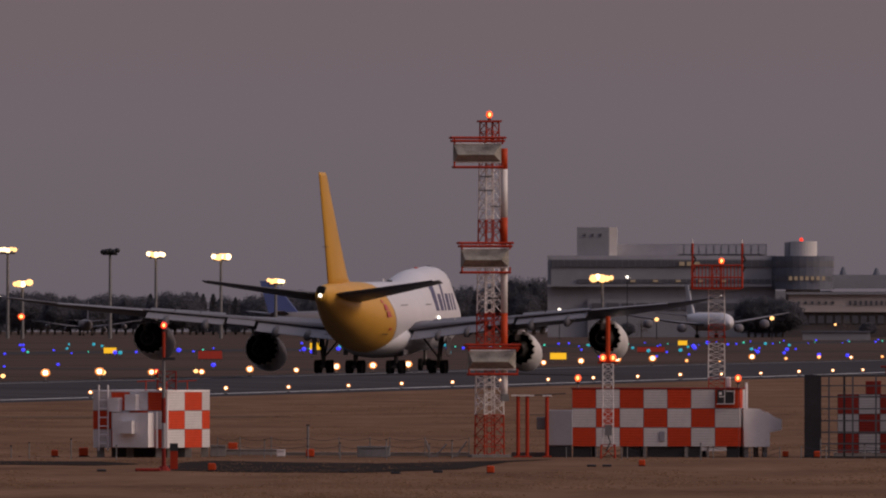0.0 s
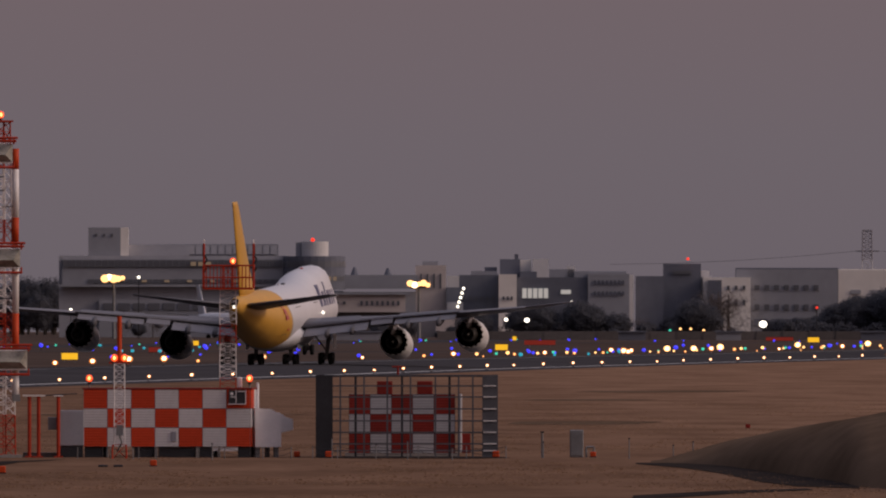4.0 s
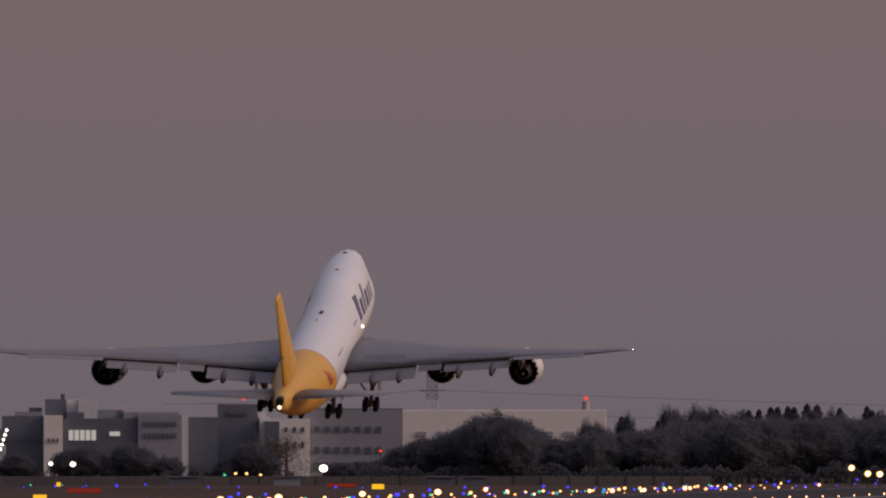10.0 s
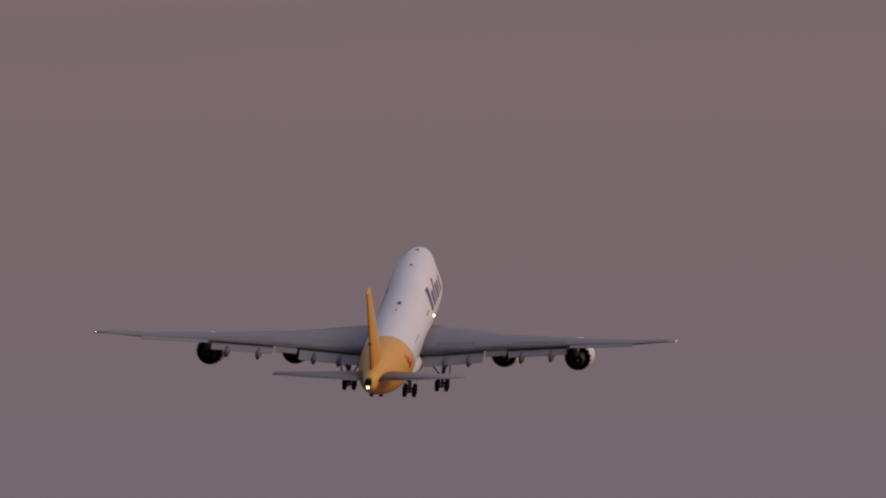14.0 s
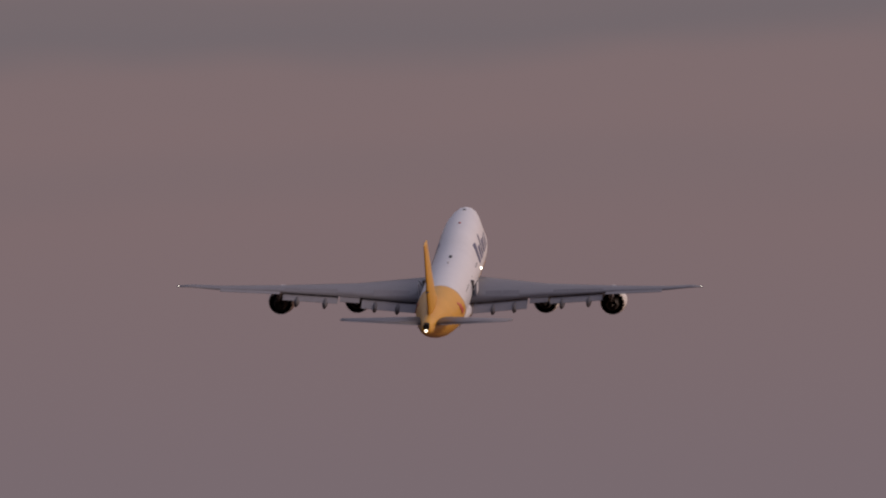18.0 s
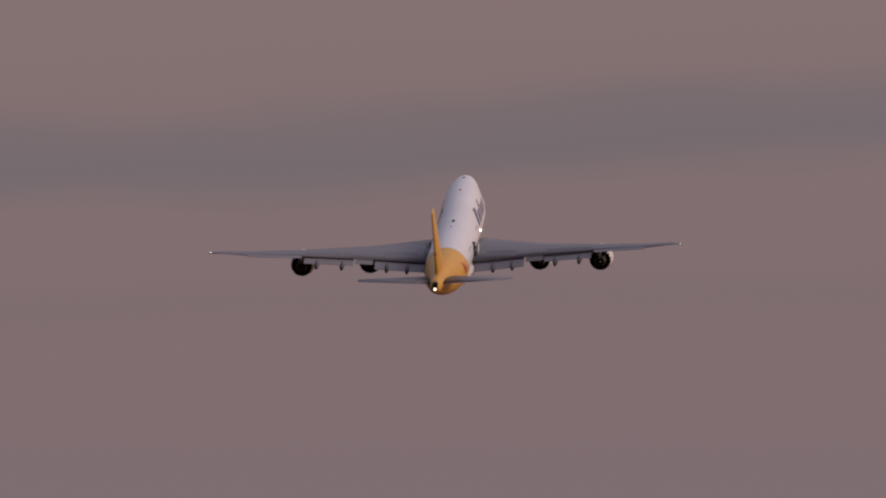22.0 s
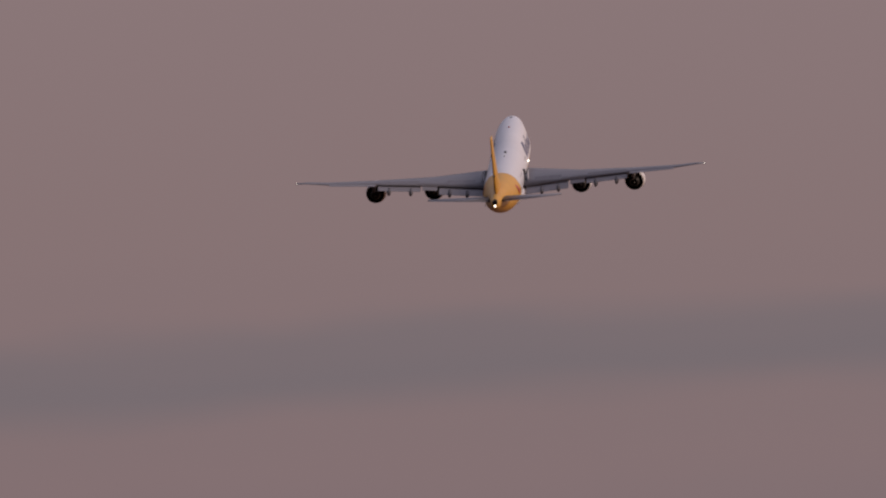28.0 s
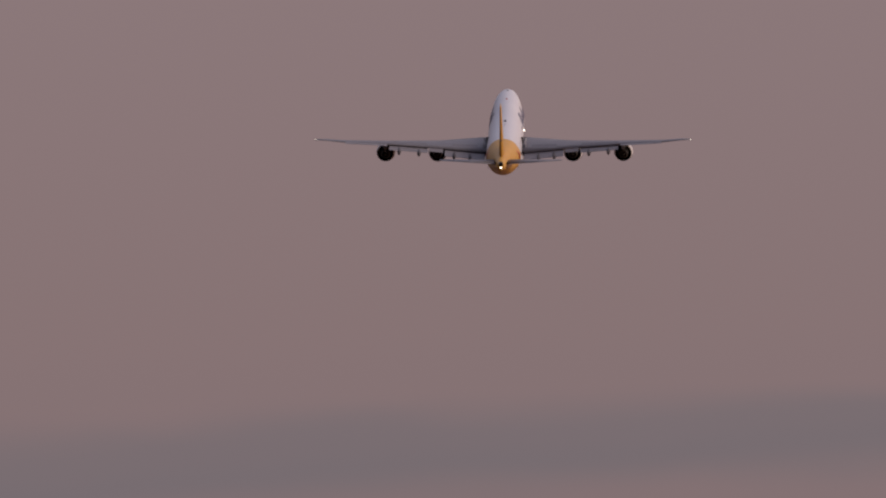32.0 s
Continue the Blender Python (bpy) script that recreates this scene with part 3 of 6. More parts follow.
# cockpit glass and doors
part("cockpit_window", loft(bmesh.new(), [[(x * 1.02, y, z) for x, y, z in row] for row in (
    [(-1.2, 34.9, 8.5), (1.2, 34.9, 8.5), (1.1, 36.0, 8.55), (-1.1, 36.0, 8.55)], [(-1.1, 34.2, 9.2), (1.1, 34.2, 9.2), (1.0, 35.2, 9.2), (-1.0, 35.2, 9.2)])]), GLASS_DARK, jet, "dark cockpit glass")
part("antenna", boxes((-0.2, 6.1, 9.08, 0.2, 7.0, 9.26), bevel=0.05), PANEL_DARK, jet, "small dark roof antenna")
part("antenna", boxes((-0.06, 2.5, 9.0, 0.06, 3.1, 9.4)), WHITE_SKIN, jet)
part("antenna", boxes((-0.2, 29.5, 10.36, 0.2, 30.0, 10.56), bevel=0.04), PANEL_DARK, jet, "small dark roof antenna")
part("beacon", ball(bmesh.new(), 0, 22, 10.32, 0.2, 0.16), RED_MARK, jet, "red beacon dome")
part("tail_lamp", ball(bmesh.new(), 0, -33.2, 8.0, 0.18), LIGHT_WHITE, jet, "bright white tail light")
part("wing_root_lamp", ball(bmesh.new(), 3.24, 15.64, 5.63, 0.19), LIGHT_WHITE, jet, "bright white lamp on the hull side")
part("side_lamp", ball(bmesh.new(), 3.2, 13.0, 4.6, 0.13), LIGHT_WHITE, jet, "small white lamp on the hull side")


def flank(y, z):
    """Half width of the forward hull at station y and height z."""
    rows = sorted((a, cz, r, top or cz + r, lobe or 0.9 * r) for a, cz, r, top, lobe in HULL)
    ys = [q[0] for q in rows]
    cz, r, top, lobe = [float(np.interp(y, ys, [q[k] for q in rows])) for k in (1, 2, 3, 4)]
    c = max(0.0, top - lobe - cz)
    return max([math.sqrt(max(0.05, (r + (lobe - r) * k / 8) ** 2 - (z - cz - c * k / 8) ** 2)) for k in range(9)])


def side_patch(bm, s, y0, y1, z0, z1, lean=0.0, r=3.27):
    """A marking that hugs the hull's side s (-1 or 1) between the stations y0 and y1."""
    n = 4
    grid = []
    for i in range(n + 1):
        z = z0 + (z1 - z0) * i / n
        x = math.sqrt(max(0.05, r * r - (z - 5.6) ** 2))
        sh = lean * (z - z0)
        wide = [flank(y + sh, z) + 0.05 if y0 > 9 else x for y in (y0, y1)]
        grid.append([bm.verts.new((s * w, y + sh, z)) for w, y in zip(wide, (y0, y1))])
        grid[-1] += [bm.verts.new((s * (w - 0.04), y + sh, z)) for w, y in zip(wide[::-1], (y1, y0))]
    for a, b in zip(grid, grid[1:]):
        for i in range(4):
            j = (i + 1) % 4
            bm.faces.new((a[i], a[j], b[j], b[i]))
    bm.faces.new(grid[0])
    bm.faces.new(grid[-1][::-1])


for s in (-1, 1):
    # the large marking is a row of plain leaning blocks of uneven height
    for y0, w, z0, z1 in ((15.2, 1.7, 6.3, 8.7), (18.0, 1.5, 6.3, 7.9), (20.4, 0.8, 6.3, 8.9), (22.2, 1.5, 6.3, 7.9), (24.7, 0.8, 6.3, 7.9), (26.6, 0.8, 6.3, 7.9)):
        bm = bmesh.new()
        side_patch(bm, s, y0, y0 + w, z0, z1, 0.25)
        part("marking", bm, BLUE_MARK, fuselage, "dark blue block of a large marking")
    bm = bmesh.new()
    side_patch(bm, s, 8.0, 26, 4.15, 4.35)
    part("stripe", bm, YELLOW_SKIN, fuselage, "thin yellow stripe")
    for y0, w, z0, z1 in ((-14.2, 3.3, 7.2, 7.8), (-13.8, 3.6, 6.5, 7.1), (-13.4, 3.6, 5.85, 6.4), (-11.8, 1.4, 4.6, 4.8)):
        bm = bmesh.new()
        side_patch(bm, s, y0, y0 + w, z0, z1, 0.25, 3.13)
        part("marking", bm, RED_MARK, tail_body, "red bar of a marking")
    # doors and hatches show as thin dark outlines
    for y0, y1, z0, z1 in ((-14.5, -11.0, 4.2, 4.26), (-4.5, -0.5, 6.9, 6.96), (10, 13, 6.9, 6.96)):
        bm = bmesh.new()
        side_patch(bm, s, y0, y1, z0, z1, 0, 3.235 if y0 > -8 else 3.06)
        part("door_seam", bm, PANEL_DARK, fuselage if y0 > -8 else tail_body)


def aerofoil(le, te, x, z, thick, twist=0.0, k=7):
    """Outline of a wing at span x: from trailing to leading edge over the top and back below."""
    pts = []
    c = le - te
    for i in range(k):
        q = i / (k - 1)
        pts.append((q, 0.5 * thick * (math.sin(math.pi * q ** 0.75) * 0.95 + 0.05)))
    for i in range(k - 2, 0, -1):
        q = i / (k - 1)
        pts.append((q, -0.35 * thick * math.sin(math.pi * q ** 0.75)))
    return [(x, te + c * q, z + h + (q - 0.5) * c * math.tan(radians(twist))) for q, h in pts]


# span x, leading edge y, trailing edge y, height, thickness, twist
WING = [(2.2, 17.8, -0.8, 4.22, 2.1, -1.2), (5, 15.5, -1.8, 4.54, 1.85, -1.8), (12.4, 9.3, -4.0, 5.45, 1.2, -4.6), (21.9, 1.35, -6.9, 6.85, 0.7, -6.0), (29.5, -5.0, -9.6, 8.0, 0.4, -5.6), (32.7, -7.9, -10.5, 8.66, 0.24, -3.5), (34.5, -10.5, -11.5, 9.02, 0.12, -1)]


def wing_at(x):
    for a, b in zip(WING, WING[1:]):
        if a[0] <= x <= b[0]:
            q = (x - a[0]) / (b[0] - a[0])
            return [u + (v - u) * q for u, v in zip(a, b)]
    return list(WING[-1])


def chevron_nozzle(s, x, y, z):
    """Fan cowl with a toothed rear lip; y is the lip, the intake lies ahead."""
    k = 32
    bm = bmesh.new()
    rings = []
    for dy, r in ((5.6, 1.26), (5.75, 1.38), (5.4, 1.54), (4.2, 1.70), (2.6, 1.76), (1.2, 1.70), (0.6, 1.64)):
        # the cowl droops a little towards the intake
        rings.append([(x + r * math.cos(2 * math.pi * i / k), y + dy, z - 0.16 * max(0.0, dy - 1.2) + r * math.sin(2 * math.pi * i / k)) for i in range(k)])
    # each tooth tip leans inward
    tooth = [((1.61, 0.40) if i % 2 else (1.42, -0.38)) for i in range(k)]
    rings.append([(x + r * math.cos(2 * math.pi * i / k), y + dy, z + r * math.sin(2 * math.pi * i / k)) for i, (r, dy) in enumerate(tooth)])
    rings.append([(x + (r - 0.04) * math.cos(2 * math.pi * i / k), y + dy + 0.03, z + (r - 0.04) * math.sin(2 * math.pi * i / k)) for i, (r, dy) in enumerate(tooth)])
    return loft(bm, rings, cap=False)


def fan_duct(x, y, z, k=32):
    """Black lining of the cowl, toothed like it, closed ahead."""
    tooth = [((1.555, 0.45) if i % 2 else (1.37, -0.33)) for i in range(k)]
    rings = [[(x + r * math.cos(2 * math.pi * i / k), y + dy, z + r * math.sin(2 * math.pi * i / k)) for i, (r, dy) in enumerate(tooth)]]
    for r, dy in ((1.55, 0.7), (1.50, 1.6), (1.4, 2.2), (0.3, 2.3)):
        rings.append([(x + r * math.cos(2 * math.pi * i / k), y + dy, z + r * math.sin(2 * math.pi * i / k)) for i in range(k)])
    return loft(bmesh.new(), rings, cap=False)


WINGS = []


def engine(s, x, y, z):
    cowl = part("engine_cowl", chevron_nozzle(s, s * x, y, z), NACELLE, jet, "white engine cowl with toothed rear lip", True)
    part("duct", fan_duct(s * x, y, z), ENGINE_DARK, cowl, "black fan duct")
    core = part("core_nozzle", loft(bmesh.new(), [[(s * x + r * math.cos(2 * math.pi * i / 20), y + dy, z + r * math.sin(2 * math.pi * i / 20)) for i in range(20)]
                for dy, r in ((1.4, 1.05), (0.2, 0.95), (-0.8, 0.72), (-1.1, 0.66), (-1.05, 0.60), (-0.3, 0.58))]), NOZZLE_METAL, cowl, "dark metal core nozzle", True)
    part("exhaust_cone", rods(((s * x, y - 0.4, z), (s * x, y - 1.6, z), 0.4, 0.08), sides=12), NOZZLE_METAL, cowl, smooth=True)
    w = wing_at(x)
    # pylon up to the wing
    bm = bmesh.new()
    top = w[3] + 0.5 * (w[1] - w[2]) * math.tan(radians(w[5])) - 0.15
    loft(bm, [[(s * x - t, yy, zz), (s * x + t, yy, zz), (s * x + t, yy - ll, zz), (s * x - t, yy - ll, zz)] for t, yy, zz, ll in ((0.28, y + 4.4, z + 1.5, 5.2), (0.3, y + 3.2, top - 0.3, 6.2), (0.16, w[1] - 0.3, top + 0.12, 4.4))])
    pylon = part("pylon", bm, NACELLE, jet, "pale pylon holding an engine under the wing")
    WINGS.append((pylon, s))
    WINGS.append((cowl, s))
    # heat shield behind the pylon
    part("pylon_tail", loft(bmesh.new(), [[(s * x - 0.26, y + 0.6, z + 1.0), (s * x + 0.26, y + 0.6, z + 1.0), (s * x + 0.2, y + 0.6, top), (s * x - 0.2, y + 0.6, top)],
         [(s * x - 0.08, y - 2.6, top - 0.9), (s * x + 0.08, y - 2.6, top - 0.9), (s * x + 0.08, y - 2.9, top - 0.1), (s * x - 0.08, y - 2.9, top - 0.1)]]), NOZZLE_METAL, cowl)


for s in (-1, 1):
    rows = [aerofoil(le, te, s * x, z, t, tw) for x, le, te, z, t, tw in WING]
    wing = part("wing", loft(bmesh.new(), rows), WING_GREY, jet, "swept pale grey wing with upturned tip", True)
    WINGS.append((wing, s))
    # flaps let down behind the trailing edge
    for x0, x1, chord, drop in ((3.6, 10.9, 2.5, 19), (14.0, 21.0, 1.9, 16)):
        a, b = wing_at(x0), wing_at(x1)
        rows = []
        for x, w in ((x0, a), (x1, b)):
            y0, z0 = w[2] + 0.55, w[3] - 0.5 * math.tan(radians(w[5])) * (w[1] - w[2]) - 0.18
            y1, z1 = y0 - chord * math.cos(radians(drop)), z0 - chord * math.sin(radians(drop))
            rows.append([(s * x, y0, z0 + 0.14), (s * x, y0 - 0.25 * chord, z0 + 0.10 - 0.2 * chord * math.sin(radians(drop))), (s * x, y1, z1 + 0.04), (s * x, y1, z1), (s * x, y0 - 0.2 * chord, z0 - 0.30 - 0.1 * chord * math.sin(radians(drop))), (s * x, y0 + 0.05, z0 - 0.2)])
        part("flap", loft(bmesh.new(), rows), FLAP_GREY, wing, "lowered trailing-edge flap")
    for x0, x1, drop in ((11.2, 13.7, 0.55), (21.4, 29.0, 0.06)):
        rows = []
        for x in (x0, x1):
            w = wing_at(x)
            z0 = w[3] - 0.5 * math.tan(radians(w[5])) * (w[1] - w[2])
            rows.append([(s * x, w[2] + 0.25, z0 + 0.09), (s * x, w[2] - 0.75, z0 + 0.04 - drop), (s * x, w[2] - 0.75, z0 - drop), (s * x, w[2] + 0.25, z0 - 0.07)])
        part("aileron", loft(bmesh.new(), rows), FLAP_GREY, wing)
    # spoiler panels on the upper side
    for x0, x1 in ((5.0, 7.2), (7.3, 9.6), (14.2, 16.4), (16.5, 18.7), (18.8, 20.9)):
        rows = []
        for x in (x0, x1):
            w = wing_at(x)
            c = w[1] - w[2]
            z0 = w[3] + (0.14 - 0.5) * c * math.tan(radians(w[5])) + 0.5 * w[4] * 0.62 + 0.03
            rows.append([(s * x, w[2] + 0.20 * c, z0 + 0.16 * w[4]), (s * x, w[2] + 0.08 * c, z0 - 0.16 * w[4]), (s * x, w[2] + 0.08 * c, z0 - 0.16 * w[4] - 0.05), (s * x, w[2] + 0.20 * c, z0 + 0.16 * w[4] - 0.05)])
        part("spoiler", loft(bmesh.new(), rows), WING_GREY, wing)
    # flap track fairings, coloured darker for the shade under the wing
    for x in (6.3, 9.2, 15.6, 19.2):
        w = wing_at(x)
        zf = w[3] - 0.5 * math.tan(radians(w[5])) * (w[1] - w[2]) - 0.55
        part("track_fairing", loft(bmesh.new(), [[(s * x + r * math.cos(2 * math.pi * i / 10), w[2] + dy, zf + dz + 1.35 * r * math.sin(2 * math.pi * i / 10)) for i in range(10)]
             for dy, dz, r in ((4.2, 0.35, 0.05), (3.0, 0.12, 0.3), (0.5, -0.12, 0.38), (-1.0, -0.35, 0.36), (-2.0, -0.5, 0.24))]), FAIRING_SHADED, wing, "canoe-shaped fairing under the flap", True)
    part("tip_lamp", ball(bmesh.new(), s * 34.3, -11.0, 9.05, 0.06), LIGHT_WHITE, wing, "small light at the wing tip")
    # tailplane
    rows = [aerofoil(le, te, s * x, z, t, -6) for x, le, te, z, t in ((0.9, -20.5, -30.0, 7.6, 0.85), (6, -25.6, -31.9, 8.42, 0.5), (11.15, -30.6, -33.4, 9.25, 0.2))]
    stab = part("tailplane", loft(bmesh.new(), rows), WING_GREY, jet, "grey swept tailplane", True)
    part("elevator", loft(bmesh.new(), [[(s * x, te + 0.2, z + 0.02), (s * x, te - 0.5, z + 0.10), (s * x, te - 0.5, z + 0.06), (s * x, te + 0.2, z - 0.08)] for x, te, z in ((1.6, -30.26, 8.17), (10.6, -33.24, 9.33))]), FLAP_GREY, stab)
    for x, y, z in ((12.47, 6.4, 3.08), (21.87, -1.3, 4.60)):
        engine(s, x, y, z)

# fin
rows = []
for z, le, te, t in ((8.4, -14.8, -28.2, 1.05), (9.7, -18.1, -28.9, 0.88), (14.0, -23.5, -31.1, 0.58), (19.1, -29.5, -33.8, 0.34), (19.45, -30.4, -34.1, 0.24)):
    c = le - te
    side = [(0.5 * t * (math.sin(math.pi * q ** 0.7) * 0.92 + 0.08), te + c * q) for q in (0, 0.12, 0.3, 0.5, 0.7, 0.88, 1.0)]
    rows.append([(x, y, z) for x, y in side] + [(-x, y, z) for x, y in side[-2:0:-1]] + [(-side[0][0], side[0][1] - 0.001, z)])
fin = part("fin", loft(bmesh.new(), rows), YELLOW_SKIN, jet, "tall yellow fin", True)
part("rudder_seam", boxes((-0.20, -31.0, 12.5, 0.20, -29.6, 12.54)), PANEL_DARK, fin)


# landing gear: four main bogies and a nose leg
def wheel(parent, x, y, z, r=0.64, w=0.46):
    tyre = part("tyre", loft(bmesh.new(), [[(x + dx, y + q * math.cos(2 * math.pi * i / 18), z + q * math.sin(2 * math.pi * i / 18)) for i in range(18)]
                for dx, q in ((-w / 2, r * 0.72), (-w / 2 * 0.95, r * 0.93), (-w / 4, r), (w / 4, r), (w / 2 * 0.95, r * 0.93), (w / 2, r * 0.72))]), TYRE, parent, "black rubber tyre", True)
    return tyre


def main_gear(x, y, top, lean):
    leg = part("landing_gear", rods(((x, y, 0.7), (x + lean, y + 0.2, top), 0.2, 0.26), ((x, y - 1.0, 0.64), (x, y + 1.0, 0.64), 0.16), sides=10), GEAR_METAL, jet, "main landing gear leg with a four-wheel bogie")
    part("brace", rods(((x, y, 1.5), (x + (1.7 if x < 0 else -1.7), y + 0.4, top), 0.1), ((x, y, 1.4), (x, y + 2.4, top), 0.1), ((x, y, 1.9), (x + (-1.0 if x < 0 else 1.0), y, top), 0.07)), GEAR_METAL, leg)
    for dy in (-0.74, 0.74):
        part("axle", rods(((x - 0.62, y + dy, 0.64), (x + 0.62, y + dy, 0.64), 0.11)), GEAR_METAL, leg)
    for dx in (-0.56, 0.56):
        for dy in (-0.74, 0.74):
            wheel(leg, x + dx, y + dy, 0.64)
            part("rim", rods(((x + dx - 0.2, y + dy, 0.64), (x + dx + 0.2, y + dy, 0.64), 0.36), sides=10), GEAR_METAL, leg)
    sx = -1 if x < 0 else 1
    part("gear_door", boxes((x + sx * 0.95 - 0.03, y - 1.2, 1.75, x + sx * 0.95 + 0.03, y + 1.2, 3.4)), WHITE_SKIN, leg, "white gear door hanging open")
    return leg


GEAR = [(main_gear(-5.5, 1.6, 3.6, -0.3), 2.6), (main_gear(5.5, 1.6, 3.6, 0.3), -2.6), (main_gear(-1.95, -1.6, 3.2, 0), 0.3), (main_gear(1.95, -1.6, 3.2, 0), -0.3)]
nose_leg = part("nose_gear", rods(((0, 27.5, 0.6), (0, 27.9, 3.0), 0.16, 0.2), ((-0.45, 27.5, 0.6), (0.45, 27.5, 0.6), 0.09), sides=10), GEAR_METAL, jet, "twin-wheel nose gear leg")
for dx in (-0.42, 0.42):
    wheel(nose_leg, dx, 27.5, 0.6, 0.6, 0.4)
GEAR.append((nose_leg, 0.0))


# ---- glide path site in the grass ----
NEAR = 724.0
CAGE_GREY = material("cage_grey", (0.095, 0.095, 0.108), 0.6, spread=0.25, scale=1.0, spec=0.15)


def checker(parent, cols, rows, cw, ch, y, z0, dark=False, x0=None, rz=0, origin=(0, 0), first=0, scheme=None):
    """Red and white panels on a wall; each stands slightly proud of it."""
    # dark picks a lower-toned red and white than the default pair
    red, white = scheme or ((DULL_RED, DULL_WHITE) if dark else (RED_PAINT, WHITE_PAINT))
    # each panel is ribbed sheet: shallow level waves
    wave = [(0.02, 0.012)] + [((-0.034, -0.024)[k % 2], 0.012 + (ch - 0.024) * k / 14) for k in range(15)] + [(0.02, ch - 0.012)]
    meshes = [mesh_of(loft(bmesh.new(), [[(px, py, pz) for py, pz in wave] for px in (0.012, cw - 0.012)]), "panel", m) for m in (red, white)]
    x0 = -cols * cw / 2 if x0 is None else x0
    c, s = math.cos(radians(rz)), math.sin(radians(rz))
    for i in range(cols):
        for j in range(rows):
            px = x0 + i * cw
            piece("panel", meshes[(i + j + first) % 2], parent, origin[0] + px * c - y * s, origin[1] + px * s + y * c, z0 + j * ch, rz)


def obstacle_lamp(parent, x, y, z, mat, size=0.13):
    part("lamp_base", rods(((x, y, z), (x, y, z + 0.12), 0.07), sides=8), DARK_STEEL, parent)
    glass = part("lamp", ball(bmesh.new(), x, y, z + 0.12 + size, size, size * 1.1, 7, 12), mat, parent, "glowing obstacle light")
    part("bulb", ball(bmesh.new(), x, y - size * 0.7, z + 0.12 + size, size * 0.5, size * 0.62), LIGHT_BULB, glass, "bright bulb")


def lattice(bm, w0, w1, z0, z1, step, r=0.035):
    """Four legs with level bars and crossed braces between two heights."""
    def leg(k, z):
        w = w0 + (w1 - w0) * (z - z0) / (z1 - z0)
        return Vector(((-w / 2, w / 2, w / 2, -w / 2)[k], (-w / 2, -w / 2, w / 2, w / 2)[k], z))
    n = max(1, round((z1 - z0) / step))
    for k in range(4):
        rod(bm, leg(k, z0), leg(k, z1), r * 1.3, sides=5)
        for i in range(n):
            a, b = z0 + (z1 - z0) * i / n, z0 + (z1 - z0) * (i + 1) / n
            rod(bm, leg(k, b), leg((k + 1) % 4, b), r * 0.7, sides=4)
            rod(bm, leg(k, a), leg((k + 1) % 4, b), r * 0.7, sides=4)
            if i % 2:
                rod(bm, leg((k + 1) % 4, a), leg(k, b), r * 0.7, sides=4)
    return bm


# the large shelter on stub legs
x, y = at(1160, NEAR)
shelter = thing("equipment_shelter", x, y, 0, turn(1160) - 6, "red and white chequered equipment shelter on stub legs", "shelter", "chequered shelters")
part("body", boxes((-3.65, 0.0, 0.47, 3.65, 2.6, 2.97)), STEEL_GREY, shelter)
part("roof", boxes((-3.72, -0.06, 2.97, 3.72, 2.66, 3.03)), DULL_RED, shelter, "thin dull red roof sheet")
checker(shelter, 7, 3, 1.042, 0.833, -0.01, 0.47)
checker(shelter, 2, 3, 1.3, 0.833, -3.66, 0.47, x0=0, rz=90)
part("vent_hood", boxes((2.72, -0.16, 2.34, 3.46, -0.045, 2.94)), PANEL_DARK, shelter, "dark vent hood")
part("vent_frame", boxes((2.70, -0.19, 2.31, 3.48, -0.16, 2.345), (3.03, -0.19, 2.345, 3.06, -0.16, 2.94), (3.45, -0.19, 2.345, 3.48, -0.16, 2.94)), CABINET_WHITE, shelter, "thin pale vent frame")
part("vent_flap", boxes((2.80, -0.20, 2.62, 3.02, -0.165, 2.66), (2.80, -0.20, 2.72, 2.92, -0.165, 2.84), (3.12, -0.20, 2.86, 3.42, -0.165, 2.90)), CABINET_WHITE, shelter)
part("control_box", boxes((0.18, -0.09, 0.70, 0.42, -0.035, 1.12), bevel=0.01), CABINET_GREY, shelter)
for l0, l1 in ((-3.62, -2.84), (-1.45, -0.66), (-0.38, 1.22), (1.43, 2.0), (3.1, 3.62)):
    part("leg", boxes((l0, 0.1, 0.0, l1, 0.6, 0.47)), PANEL_DARK, shelter, "dark stub leg")
    part("leg", boxes((l0, 2.0, 0.0, l1, 2.5, 0.47)), PANEL_DARK, shelter)
for lx in (-2.6, -0.5, 1.32, 2.3):
    part("prop", boxes((lx - 0.04, -0.02, 0.0, lx + 0.04, 0.08, 0.47)), CONCRETE, shelter)
part("floor_beam", boxes((2.02, 0.02, 0.28, 3.1, 0.1, 0.465)), CABINET_WHITE, shelter)
for lx in (-3.42, 3.6):
    part("lamp_post", rods(((lx, 0.2, 3.0), (lx, 0.2, 3.2), 0.04)), STEEL_GREY, shelter)
    obstacle_lamp(shelter, lx, 0.2, 3.18, LIGHT_AMBER, 0.145)
part("conduit", rods(((3.74, 2.3, 0.5), (3.74, 2.3, 3.25), 0.06), ((3.74, 2.55, 0.5), (3.74, 2.55, 3.15), 0.05)), CABINET_WHITE, shelter)
part("weather_head", boxes((3.05, 0.3, 3.04, 3.25, 0.5, 3.5), bevel=0.04), CABINET_WHITE, shelter)

x, y = at(980, NEAR)
cab = thing("cooling_cabinet", x, y, 0, turn(980), "grey-white cooling cabinet at the shelter's end", "cabinet")
part("body", boxes((-0.32, 0.3, 0.5, 0.82, 1.9, 2.05), bevel=0.03), CABINET_GREY, cab)
part("plinth", boxes((-0.28, 0.35, 0.0, 0.78, 1.8, 0.5)), DARK_STEEL, cab)
